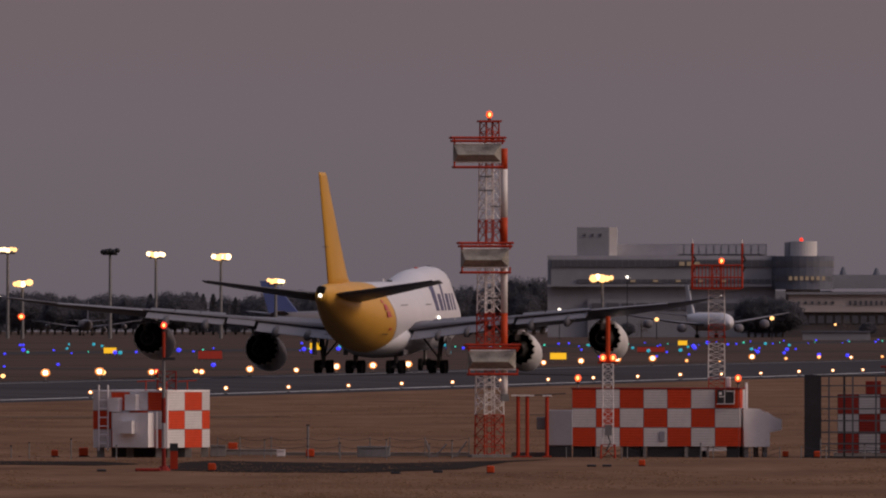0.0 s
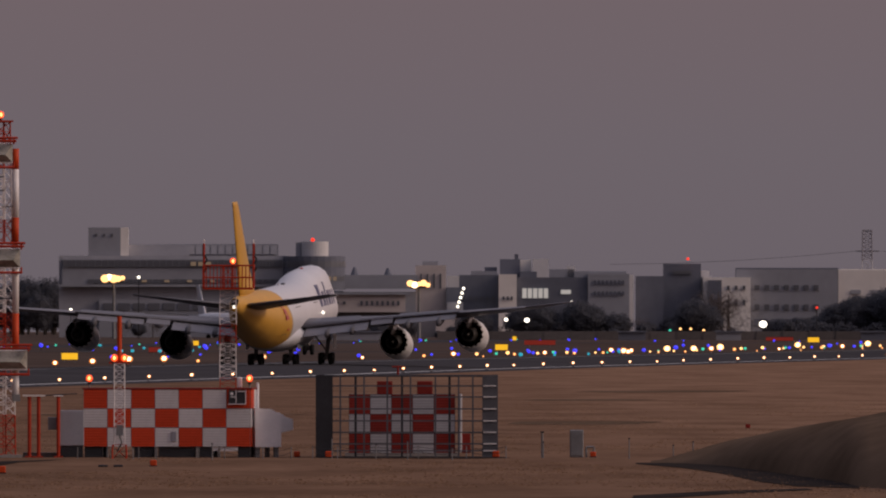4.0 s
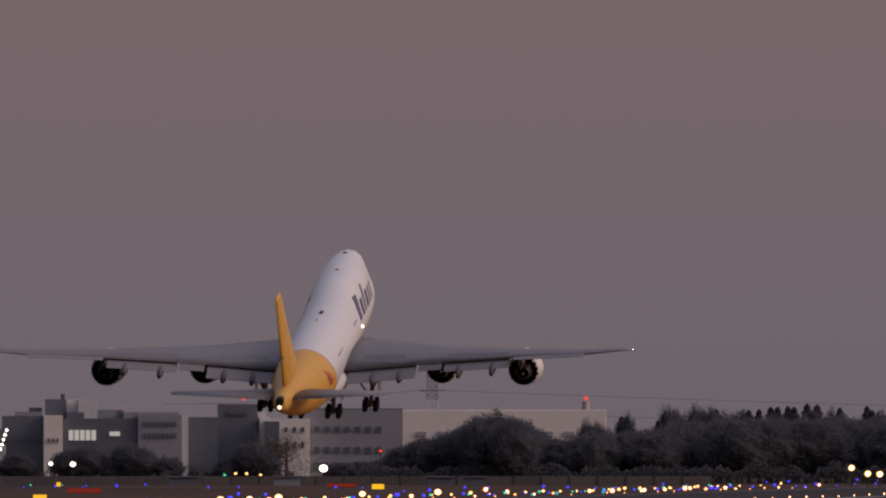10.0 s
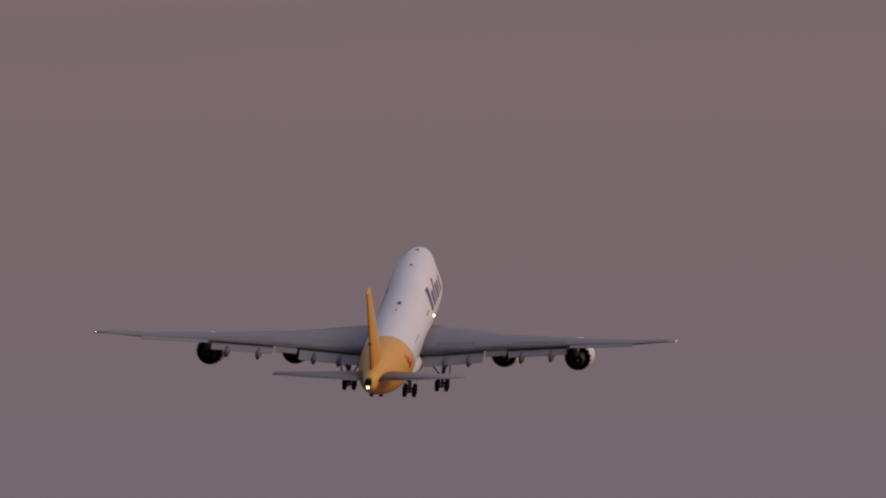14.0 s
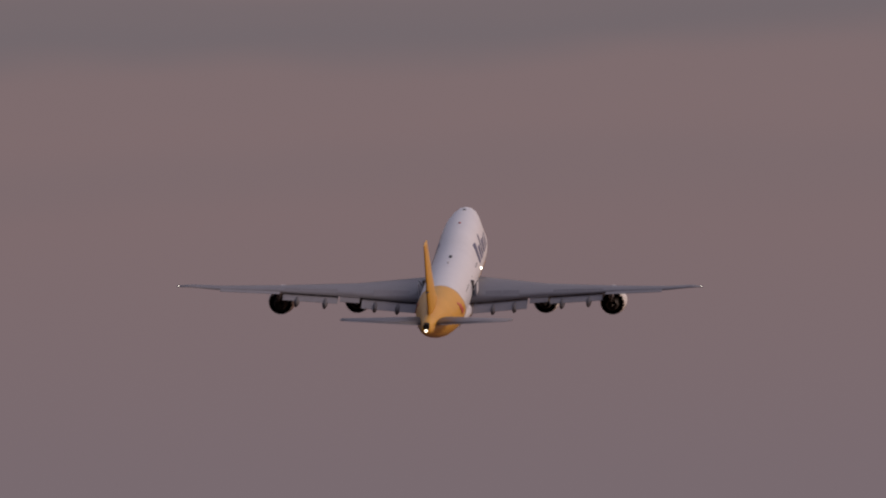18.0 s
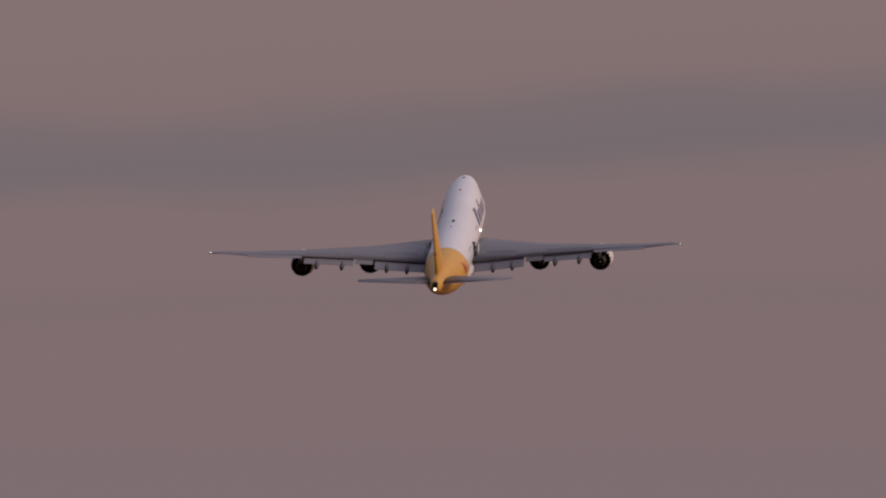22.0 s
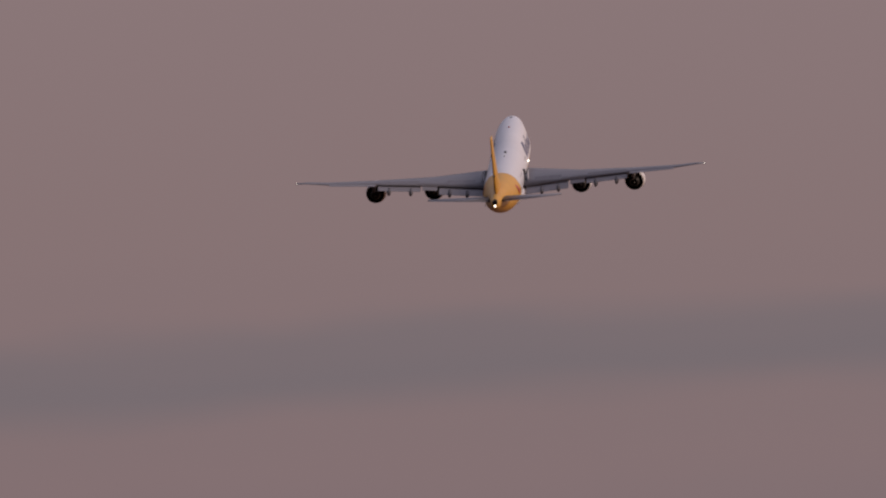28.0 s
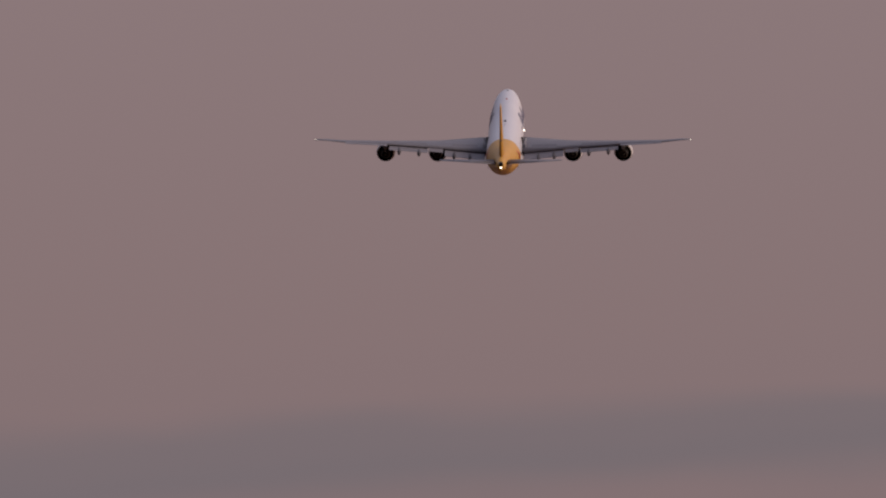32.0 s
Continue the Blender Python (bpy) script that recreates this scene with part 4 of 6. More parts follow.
part("side_box", boxes((-0.75, 0.6, 1.2, -0.32, 1.3, 1.75), bevel=0.02), STEEL_GREY, cab)

x, y = at(1343, NEAR)
gen = thing("generator_housing", x, y, 0, turn(1343) + 16, "pale grey generator housing with a sloping exhaust hood", "housing")
part("body", loft(bmesh.new(), [[(px, py, pz) for px, pz in ((-0.62, 0.45), (0.55, 0.45), (0.55, 1.85), (0.1, 2.1), (-0.62, 2.15))] for py in (0.2, 2.2)]), CABINET_WHITE, gen)
part("hood", loft(bmesh.new(), [[(px, py, pz) for px, pz in ((0.55, 1.05), (1.18, 1.2), (1.18, 1.65), (0.85, 1.75), (0.55, 1.95))] for py in (0.5, 1.9)]), CABINET_WHITE, gen, "sloping exhaust hood")
for lx in (-0.45, 0.4):
    part("leg", boxes((lx - 0.09, 0.4, 0.0, lx + 0.09, 0.6, 0.45)), STEEL_GREY, gen)
    part("leg", boxes((lx - 0.09, 1.8, 0.0, lx + 0.09, 2.0, 0.45)), STEEL_GREY, gen)

# the tall mast with three aerials
x, y = at(866, NEAR)
mast = thing("antenna_mast", x, y, 0, turn(866) + 6, "tall red and white lattice mast with three box aerials", "mast")
for z0, z1, m in ((0.0, 1.85, LATTICE_RED), (1.85, 3.57, LATTICE_WHITE), (3.57, 6.28, LATTICE_RED), (6.28, 9.35, LATTICE_WHITE), (9.35, 10.35, LATTICE_RED), (10.35, 12.6, LATTICE_WHITE), (12.6, 14.6, LATTICE_RED)):
    wa, wb = 0.96 - 0.024 * z0, 0.96 - 0.024 * z1
    bm = lattice(bmesh.new(), wa, wb, z0, z1, 0.42, 0.028)
    # ladder up the middle
    rod(bm, (-0.12, 0, z0), (-0.12, 0, z1), 0.022, sides=4)
    rod(bm, (0.12, 0, z0), (0.12, 0, z1), 0.022, sides=4)
    for k in range(int((z1 - z0) / 0.3)):
        rod(bm, (-0.12, 0, z0 + 0.15 + 0.3 * k), (0.12, 0, z0 + 0.15 + 0.3 * k), 0.015, sides=4)
    for v in bm.verts:
        v.co = Matrix.Rotation(radians(20), 3, "Z") @ v.co
    part("lattice_section", bm, m, mast)
for z0 in (6.9, 8.0, 10.9, 11.6, 12.2):
    part("step_bar", boxes((-0.5 + 0.5 * (z0 * 10 % 2), -0.5, z0, 0.1 + 0.5 * (z0 * 10 % 2), -0.46, z0 + 0.05)), DARK_STEEL, mast)
part("top_plate", boxes((-0.5, -0.5, 14.6, 0.5, 0.5, 14.68)), LATTICE_RED, mast)
obstacle_lamp(mast, 0, 0, 14.66, LIGHT_AMBER, 0.15)
for z0, z1, m in ((2.7, 3.57, LATTICE_WHITE), (3.57, 4.2, LATTICE_WHITE), (4.2, 6.28, ORANGE_PAINT), (6.28, 9.35, LATTICE_WHITE), (9.35, 10.45, ORANGE_PAINT), (10.45, 12.55, LATTICE_WHITE), (12.55, 13.45, ORANGE_PAINT)):
    part("cable_duct", rods(((0.60, -0.45, z0), (0.60, -0.45, z1), 0.15), sides=16), m, mast, "round cable duct beside the lattice", True)
for zc, dx in ((13.25, -0.61), (8.67, -0.28), (4.24, 0.03)):
    # a hipped front: long upper and lower slopes meet in a level ridge
    bm = loft(bmesh.new(), [[(dx - 1.04, -0.6, zc - 0.40), (dx + 1.04, -0.6, zc - 0.40), (dx + 1.04, -0.6, zc + 0.40), (dx - 1.04, -0.6, zc + 0.40)],
                            [(dx - 1.04, -0.85, zc - 0.40), (dx + 1.04, -0.85, zc - 0.40), (dx + 1.04, -0.85, zc + 0.40), (dx - 1.04, -0.85, zc + 0.40)],
                            [(dx - 0.90, -1.22, zc - 0.09), (dx + 0.70, -1.22, zc - 0.09), (dx + 0.70, -1.22, zc - 0.06), (dx - 0.90, -1.22, zc - 0.06)]])
    aerial = part("aerial", bm, ANTENNA_SKIN, mast, "weathered grey hipped box aerial")
    part("rim", rods(((dx - 1.04, -0.86, zc + 0.41), (dx + 1.04, -0.86, zc + 0.41), 0.03), ((dx - 1.04, -0.86, zc - 0.41), (dx + 1.04, -0.86, zc - 0.41), 0.03)), CABINET_WHITE, aerial, "pale rim")
    for rz_, ext in ((0.66, 1.18), (0.52, 1.12), (-0.62, 1.05)):
        part("rail", rods(((dx - ext, -1.3, zc + rz_), (dx + ext, -1.3, zc + rz_), 0.055), ((dx - ext, -0.6, zc + rz_), (dx + ext, -0.6, zc + rz_), 0.055), ((dx - ext, -1.3, zc + rz_), (dx - ext, -0.6, zc + rz_), 0.055), ((dx + ext, -1.3, zc + rz_), (dx + ext, -0.6, zc + rz_), 0.055)), LATTICE_RED, aerial)
    for px in (-1.05, 1.05):
        part("upright", rods(((dx + px, -1.28, zc - 0.62), (dx + px, -1.28, zc - 0.38), 0.04), ((dx + px, -1.28, zc + 0.38), (dx + px, -1.28, zc + 0.66), 0.04)), LATTICE_RED, aerial)
part("junction_box", boxes((0.45, -0.75, 2.45, 0.78, -0.45, 2.75)), STEEL_GREY, mast)
part("footing", boxes((-0.85, -0.85, 0.0, 0.85, 0.85, 0.12)), CONCRETE, mast)

# three red posts with level bars
x, y = at(940, NEAR)
posts = thing("cable_gantry", x, y, 0, turn(940), "low red cable gantry of three posts", "gantry")
for px in (-0.57, -0.17, 0.69):
    part("post", rods(((px, 0, 0), (px, 0, 2.66), 0.08), sides=8), LATTICE_RED, posts)
    part("foot", boxes((px - 0.2, -0.2, 0, px + 0.2, 0.2, 0.06)), LATTICE_RED, posts)
part("beam", boxes((-0.86, -0.12, 2.66, 0.12, 0.12, 2.72)), LATTICE_WHITE, posts, "pale beam")
part("beam", boxes((0.5, -0.1, 2.66, 0.9, 0.1, 2.71)), LATTICE_WHITE, posts, "pale beam")
part("cable", rods(((0.1, 0, 2.70), (1.5, 0, 2.78), 0.022)), DARK_STEEL, posts)

# thin mast before the shelter
x, y = at(1076, NEAR - 6)
thin = thing("lamp_mast", x, y, 0, turn(1076), "slender white lattice mast with red pole and two red lamps", "mast")
part("lattice_section", lattice(bmesh.new(), 0.62, 0.58, 0.0, 0.6, 0.4, 0.03), LATTICE_RED, thin)
part("lattice_section", lattice(bmesh.new(), 0.46, 0.44, 0.6, 4.1, 0.3, 0.02), LATTICE_WHITE, thin)
part("crossarm", boxes((-0.45, -0.06, 4.1, 0.45, 0.06, 4.2)), LATTICE_RED, thin)
for px in (-0.22, 0.22):
    obstacle_lamp(thin, px, -0.05, 4.08, LIGHT_AMBER, 0.15)
part("pole", rods(((0, 0, 4.2), (0, 0, 6.15), 0.1), sides=8), ORANGE_PAINT, thin, "orange-red pole")
part("junction_box", boxes((-0.14, -0.36, 1.0, 0.16, -0.26, 1.45)), STEEL_GREY, thin)
part("cable_loop", rods(((-0.1, -0.3, 0.3), (0.1, -0.32, 0.7), 0.03), ((0.1, -0.32, 0.7), (0.0, -0.3, 1.0), 0.03)), PANEL_DARK, thin)

# the mast with a railed platform, behind the shelter
x, y = at(1268, 830)
deck = thing("platform_mast", x, y, 0, turn(1268), "red and white lattice mast with a railed platform", "mast")
for z0, z1, m in ((0.0, 3.05, LATTICE_RED), (3.05, 4.75, LATTICE_WHITE), (4.75, 5.7, LATTICE_RED), (5.7, 7.45, LATTICE_WHITE)):
    part("lattice_section", lattice(bmesh.new(), 0.82, 0.78, z0, z1, 0.3, 0.021), m, deck)
part("platform", boxes((-1.25, -0.8, 7.45, 1.25, 0.8, 7.55)), LATTICE_RED, deck)
for zz in (8.05, 8.65):
    part("rail", rods(((-1.25, -0.8, zz), (1.25, -0.8, zz), 0.04), ((-1.25, 0.8, zz), (1.25, 0.8, zz), 0.04), ((-1.25, -0.8, zz), (-1.25, 0.8, zz), 0.04), ((1.25, -0.8, zz), (1.25, 0.8, zz), 0.04)), LATTICE_RED, deck)
for k in range(15):
    px = -1.25 + 2.5 * k / 14
    part("baluster", rods(((px, -0.8, 7.55), (px, -0.8, 8.65), 0.025)), LATTICE_RED, deck)
part("lattice_section", lattice(bmesh.new(), 0.5, 0.5, 7.55, 8.6, 0.5, 0.03), LATTICE_RED, deck)
for px in (-1.2, 1.28):
    part("aerial_rod", rods(((px, 0, 7.5), (px, 0, 9.75), 0.06)), LATTICE_RED, deck)
    part("aerial_coil", rods(((px, 0, 8.7), (px + 0.16, 0, 8.95), 0.05), ((px + 0.16, 0, 8.95), (px - 0.02, 0, 9.25), 0.05), ((px, 0, 8.3), (px + 0.14, 0, 8.55), 0.05)), DARK_STEEL, deck)
    part("aerial_tip", rods(((px, 0, 9.75), (px, 0, 9.95), 0.03)), LATTICE_WHITE, deck)
obstacle_lamp(deck, 0.25, -0.3, 8.6, LIGHT_AMBER, 0.15)

# the smaller chequered hut, set cornerwise
x, y = at(295, NEAR - 2)
hut = thing("equipment_hut", x, y, 0, turn(295), "red and white chequered hut with white cabinets on one side", "hut", "chequered shelters")
LA, LB = 3.68, 3.7
ca, sa, cb, sb = math.cos(radians(30)), math.sin(radians(30)), math.cos(radians(60)), math.sin(radians(60))
P0, P1, P2, P3 = (0, 0), (-LA * ca, LA * sa), (-LA * ca + LB * cb, LA * sa + LB * sb), (LB * cb, LB * sb)
part("body", loft(bmesh.new(), [[(px, py, z) for px, py in (P0, P1, P2, P3)] for z in (0.42, 2.85)]), STEEL_GREY, hut)
part("roof", loft(bmesh.new(), [[(px * 1.02, py * 1.02 - 0.03, z) for px, py in (P0, P1, P2, P3)] for z in (2.85, 2.93)]), CABINET_WHITE, hut)
checker(hut, 4, 3, LA / 4, 0.81, -0.01, 0.42, x0=-LA, rz=-30, first=1)
checker(hut, 2, 3, LB / 2.45, 0.81, -0.01, 0.42, x0=0, rz=60, first=1)
checker(hut, 1, 3, LB * 0.45 / 2.45, 0.81, -0.01, 0.42, x0=2 * LB / 2.45, rz=60, first=1)
for q in (0.1, 0.5, 0.9):
    for a, b in ((P0, P1), (P0, P3)):
        px, py = a[0] + (b[0] - a[0]) * q, a[1] + (b[1] - a[1]) * q + 0.25
        part("leg", boxes((px - 0.16, py - 0.12, 0, px + 0.16, py + 0.2, 0.42)), CONCRETE, hut)
part("skirt", boxes((-2.4, 1.6, 0.02, 0.8, 1.7, 0.42)), PANEL_DARK, hut)
# white cabinets on the wall at the left
part("wall_cabinet", loft(bmesh.new(), [[(px * ca - py * -sa, px * -sa + py * ca, z) for px, py in ((-2.35, -0.65), (-0.55, -0.65), (-0.55, -0.05), (-2.35, -0.05))] for z in (0.45, 1.95)]), CABINET_WHITE, hut, "large white wall cabinet")
part("cooling_unit", loft(bmesh.new(), [[(px * ca - py * -sa, px * -sa + py * ca, z) for px, py in ((-1.9, -0.95), (-1.2, -0.95), (-1.2, -0.66), (-1.9, -0.66))] for z in (1.05, 1.6)]), CABINET_WHITE, hut, "white cooling unit")
part("wall_box", loft(bmesh.new(), [[(px * ca - py * -sa, px * -sa + py * ca, z) for px, py in ((-2.7, -0.4), (-2.2, -0.4), (-2.2, -0.05), (-2.7, -0.05))] for z in (2.0, 2.6)]), CABINET_WHITE, hut)
part("wall_box", loft(bmesh.new(), [[(px * ca - py * -sa, px * -sa + py * ca, z) for px, py in ((-1.9, -0.35), (-1.35, -0.35), (-1.35, -0.05), (-1.9, -0.05))] for z in (2.05, 2.75)]), CABINET_WHITE, hut)
part("downpipe", rods(((0.02, -0.12, 0.4), (0.02, -0.12, 2.9), 0.06), ((-0.42, 0.1, 0.4), (-0.42, 0.1, 2.0), 0.05)), CABINET_WHITE, hut)
ladder = part("ladder", rods((( -2.95, 1.5, 0.3), (-2.95, 1.5, 3.15), 0.035), ((-2.55, 1.27, 0.3), (-2.55, 1.27, 3.15), 0.035)), CABINET_WHITE, hut, "white wall ladder")
for k in range(7):
    part("rung", rods(((-2.95, 1.5, 0.6 + 0.38 * k), (-2.55, 1.27, 0.6 + 0.38 * k), 0.025)), CABINET_WHITE, ladder)
for px, py in ((-0.9, 1.2), (0.0, 1.5), (0.9, 1.9)):
    part("roof_rail", rods(((px, py, 2.93), (px, py, 3.35), 0.03), ((px - 0.4, py, 3.3), (px + 0.4, py, 3.35), 0.025)), LATTICE_RED, hut)
part("roof_frame", lattice(bmesh.new(), 0.8, 0.8, 2.93, 3.75, 0.4, 0.03), DULL_RED, hut)
obstacle_lamp(hut, -0.45, 0.9, 3.5, LIGHT_RED, 0.11)

# lamp pole before the hut
x, y = at(290, 663)
pole = thing("lamp_pole", x, y, 0, turn(290), "red and white banded pole with a red lamp", "pole")
for z0, z1, m in ((0.0, 0.9, DULL_RED), (0.9, 1.9, DULL_WHITE), (1.9, 2.9, DULL_RED), (2.9, 3.7, STEEL_GREY), (3.7, 4.5, STEEL_GREY), (4.5, 5.6, LATTICE_RED)):
    part("band", rods(((0, 0, z0), (0, 0, z1), 0.085 if z0 < 2 else 0.065), sides=8), m, pole)
part("crossarm", boxes((-0.05, -0.08, 4.42, 0.45, 0.08, 4.52)), DARK_STEEL, pole)
part("whisker", rods(((-0.3, 0, 3.7), (0.0, 0, 3.5), 0.025), ((0.3, 0, 3.75), (0.0, 0, 3.5), 0.025)), STEEL_GREY, pole)
obstacle_lamp(pole, 0, 0, 5.55, LIGHT_RED, 0.13)
part("base", rods(((0, 0, 0), (0, 0, 0.2), 0.3, 0.15), sides=10), DULL_RED, pole)
x, y = at(308, 668)
stub = thing("cable_post", x, y, 0, 0, "short dark red cable post by the pole", "post")
part("post", boxes((-0.15, -0.15, 0, 0.15, 0.15, 0.75)), LATTICE_RED, stub)
part("cap", boxes((-0.16, -0.16, 0.75, 0.16, 0.16, 1.05)), PANEL_DARK, stub)
x, y = at(262, 661)
base = thing("ground_plate", x, y, 0, 0, "low dull red ground plate with bolts", "plate")
part("plate", boxes((-0.5, -0.4, 0, 0.5, 0.4, 0.12), bevel=0.03), DULL_RED, base)

# the caged hut
x, y = at(1576, NEAR + 5)
caged = thing("equipment_hut", x, y, 0, turn(1576), "darker red and white chequered hut inside a steel cage", "hut", "chequered shelters")
part("body", boxes((-2.33, 0.0, 0.15, 2.33, 2.4, 2.72)), DARK_STEEL, caged)
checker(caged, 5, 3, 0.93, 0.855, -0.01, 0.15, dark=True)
for px in (-1.1, 0.66):
    part("roof_box", boxes((px, 0.3, 2.72, px + 0.68, 1.0, 3.3), bevel=0.02), DULL_RED, caged, "dull red roof box")
part("downpipe", rods(((2.55, -0.1, 0.2), (2.55, -0.1, 2.75), 0.09)), DULL_WHITE, caged)
part("side_box", boxes((2.62, 0.0, 0.15, 3.0, 0.5, 1.0)), DULL_RED, caged)
part("base", boxes((-2.5, -0.1, 0, 2.5, 2.5, 0.15)), CONCRETE, caged)
x, y = at(1581, NEAR - 1)
cage = thing("steel_cage", x, y, 0, turn(1581), "dark steel grid cage with solid end panels", "cage")
part("end_panel", boxes((-3.88, -0.1, 0, -3.14, 0.1, 3.6)), DARK_STEEL, cage, "dark solid end panel")
part("end_panel", boxes((3.37, -0.1, 0, 4.05, 0.1, 3.6)), CAGE_GREY, cage, "grey solid end panel")
part("side_panel", boxes((-3.88, 0.1, 0, -3.76, 3.6, 3.6)), DARK_STEEL, cage)
for zz in (0.30, 0.60, 1.10, 1.60, 2.12, 2.64, 3.12, 3.58):
    part("bar", boxes((-3.14, -0.05, zz - 0.030, 3.37, 0.03, zz + 0.030)), CAGE_GREY, cage)
    if zz < 3.3:
        part("clamp", boxes((3.42, -0.16, zz - 0.022, 3.98, -0.1, zz + 0.022)), LATTICE_WHITE, cage, "pale clamp on the end panel")
for u in (1467, 1509, 1550, 1591, 1635, 1676, 1701):
    px = (u - 1581) / 40.6
    part("bar", boxes((px - 0.036, -0.08, 0, px + 0.036, 0.05, 3.6)), CAGE_GREY, cage)
for u in (1494, 1576, 1660):
    px = (u - 1581) / 40.4
    part("rear_bar", boxes((px - 0.05, 3.5, 0, px + 0.05, 3.6, 3.6)), DARK_STEEL, cage)
part("roof_bar", boxes((-3.8, 0, 3.52, -3.7, 3.6, 3.6), (3.9, 0, 3.52, 4.0, 3.6, 3.6)), DARK_STEEL, cage)
part("rear_rail", boxes((-3.8, 3.5, 3.5, 4.0, 3.56, 3.58)), DARK_STEEL, cage)
part("aerial_stub", rods(((-0.3, 0, 3.6), (-0.3, 0, 4.0), 0.05), ((-0.55, 0, 3.95), (-0.05, 0, 3.95), 0.04)), DULL_RED, cage)

# grey cabinet and little posts
x, y = at(1885, NEAR)
kiosk = thing("grey_cabinet", x, y, 0, turn(1885), "small grey roadside cabinet", "cabinet")
part("body", boxes((-0.3, -0.25, 0.0, 0.3, 0.25, 1.2), bevel=0.03), STEEL_GREY, kiosk)
part("door", boxes((-0.25, -0.28, 0.1, 0.25, -0.255, 1.1)), STEEL_GREY, kiosk)
part("pipe", rods(((0.42, 0, 0), (0.42, 0, 0.45), 0.05), ((0.42, 0, 0.45), (0.75, 0, 0.45), 0.05), ((0.75, 0, 0.45), (0.75, 0, 0.15), 0.05)), STEEL_GREY, kiosk)


def little_post(u, d, h, mat, label, r=0.026):
    px, py = at(u, d)
    ob = thing("fence_post", px, py, 0, 0, label, "post", "little posts")
    part("shaft", rods(((0, 0, 0), (0, 0, h), r)), mat, ob)
    part("cap", boxes((-r * 1.6, -r * 1.6, h, r * 1.6, r * 1.6, h + 0.05)), DARK_STEEL, ob)
    return ob


for k, u in enumerate((20, 52, 126, 206, 468, 545, 602, 684, 760, 800, 1100, 1240, 1452, 1530, 1586, 1665, 1826, 1978, 2056, 2091, 2136, 2230)):
    little_post(u, NEAR - 4 - (k % 4) * 3, 0.5 + 0.35 * ((k * 7) % 5) / 4, STEEL_GREY, "thin grey post in the dry grass")
little_post(545, 735, 1.3, STEEL_GREY, "taller thin grey post in the dry grass", 0.05)
little_post(1824, 722, 1.1, STEEL_GREY, "taller thin grey post in the dry grass", 0.05)
for u, d, s in ((148, 727, 0.4), (412, 752, 0.42), (549, 724, 0.36), (868, 652, 0.30), (375, 662, 0.31), (1136, 682, 0.27), (1390, 724, 0.27), (1446, 722, 0.29), (1742, 722, 0.30), (1914, 724, 0.25), (97, 727, 0.3)):
    px, py = at(u, d)
    ob = thing("ground_marker", px, py, 0, turn(u), "small orange-red marker box in the grass", "marker", "orange markers")
    part("body", boxes((-s / 2, -s / 2, 0.03, s / 2, s / 2, s), bevel=0.03), ORANGE_PAINT, ob)
    part("foot", boxes((-s * 0.6, -s * 0.6, 0, s * 0.6, s * 0.6, 0.03)), DARK_STEEL, ob)
for u, d in ((610, 655), (700, 650), (775, 655), (1047, 680), (1074, 680), (180, 660)):
    px, py = at(u, d)
    ob = thing("ground_cover", px, py, 0, turn(u), "flat dark cover plate in the grass", "cover", "ground covers")
    part("plate", boxes((-0.19, -0.3, 0, 0.19, 0.3, 0.09), bevel=0.02), DARK_STEEL, ob)
# low ducts and boxes between hut and mast
for u0, u1, d, z1, m in ((372, 400, 728, 0.5, CONCRETE), (400, 490, 735, 0.26, CONCRETE), (490, 505, 728, 0.3, CABINET_WHITE), (632, 690, 724, 0.48, STEEL_GREY), (690, 830, 730, 0.16, CONCRETE), (505, 632, 733, 0.14, CONCRETE), (905, 1000, 726, 0.2, CONCRETE)):
    x0, y0 = at((u0 + u1) / 2, d)
    w = (u1 - u0) * d / SIGHT
    ob = thing("cable_duct", x0, y0, 0, turn((u0 + u1) / 2), "low grey cable duct lying on the ground", "duct", "cable ducts")
    part("trough", boxes((-w / 2, -0.3, 0, w / 2, 0.3, z1 * 0.85), bevel=0.02), m, ob)
    part("lid", boxes((-w / 2, -0.34, z1 * 0.85, w / 2, 0.34, z1)), m, ob)
for k, (u, h) in enumerate(((762, 0.9), (770, 0.7), (806, 0.85))):
    px, py = at(u, 726)
    ob = thing("stay_rod", px, py, 0, 0, "leaning grey stay rod", "rod", "stay rods")
    part("rod", rods(((0, 0, 0), (0.5 if k else -0.2, 0, h * 0.8), 0.035)), STEEL_GREY, ob)
    part("anchor", boxes((-0.12, -0.12, 0, 0.12, 0.12, 0.1)), CONCRETE, ob)


def wire_fence(us, d, h, sag, label):
    """Thin posts joined by two sagging wires."""
    x0, y0 = at(us[0], d)
    ob = thing("wire_fence", x0, y0, 0, 0, label, "fence", "wire fences")
    spots = [(at(u, d)[0] - x0, at(u, d)[1] - y0) for u in us]
    for px, py in spots:
        part("post", rods(((px, py, 0), (px, py, h), 0.022)), STEEL_GREY, ob)
    for q in (0.95, 0.55):
        pts = []
        for (ax, ay), (bx, by) in zip(spots, spots[1:]):
            pts += [(ax + (bx - ax) * k / 6, ay + (by - ay) * k / 6, h * q - sag * math.sin(math.pi * k / 6)) for k in range(6)]
        bm = loft(bmesh.new(), [[(x, y - 0.010, z), (x, y, z + 0.010), (x, y + 0.010, z), (x, y, z - 0.010)] for x, y, z in pts + [(*spots[-1], h * q)]])
        part("wire", bm, DARK_STEEL, ob)


wire_fence((385, 425, 480, 545, 600, 655, 690, 752, 830), 727, 0.85, 0.1, "low wire fence with thin posts in the grass")
wire_fence((1002, 1060, 1110, 1142, 1216, 1262, 1330, 1380), 718, 0.5, 0.16, "low chain fence with thin posts before the shelter")
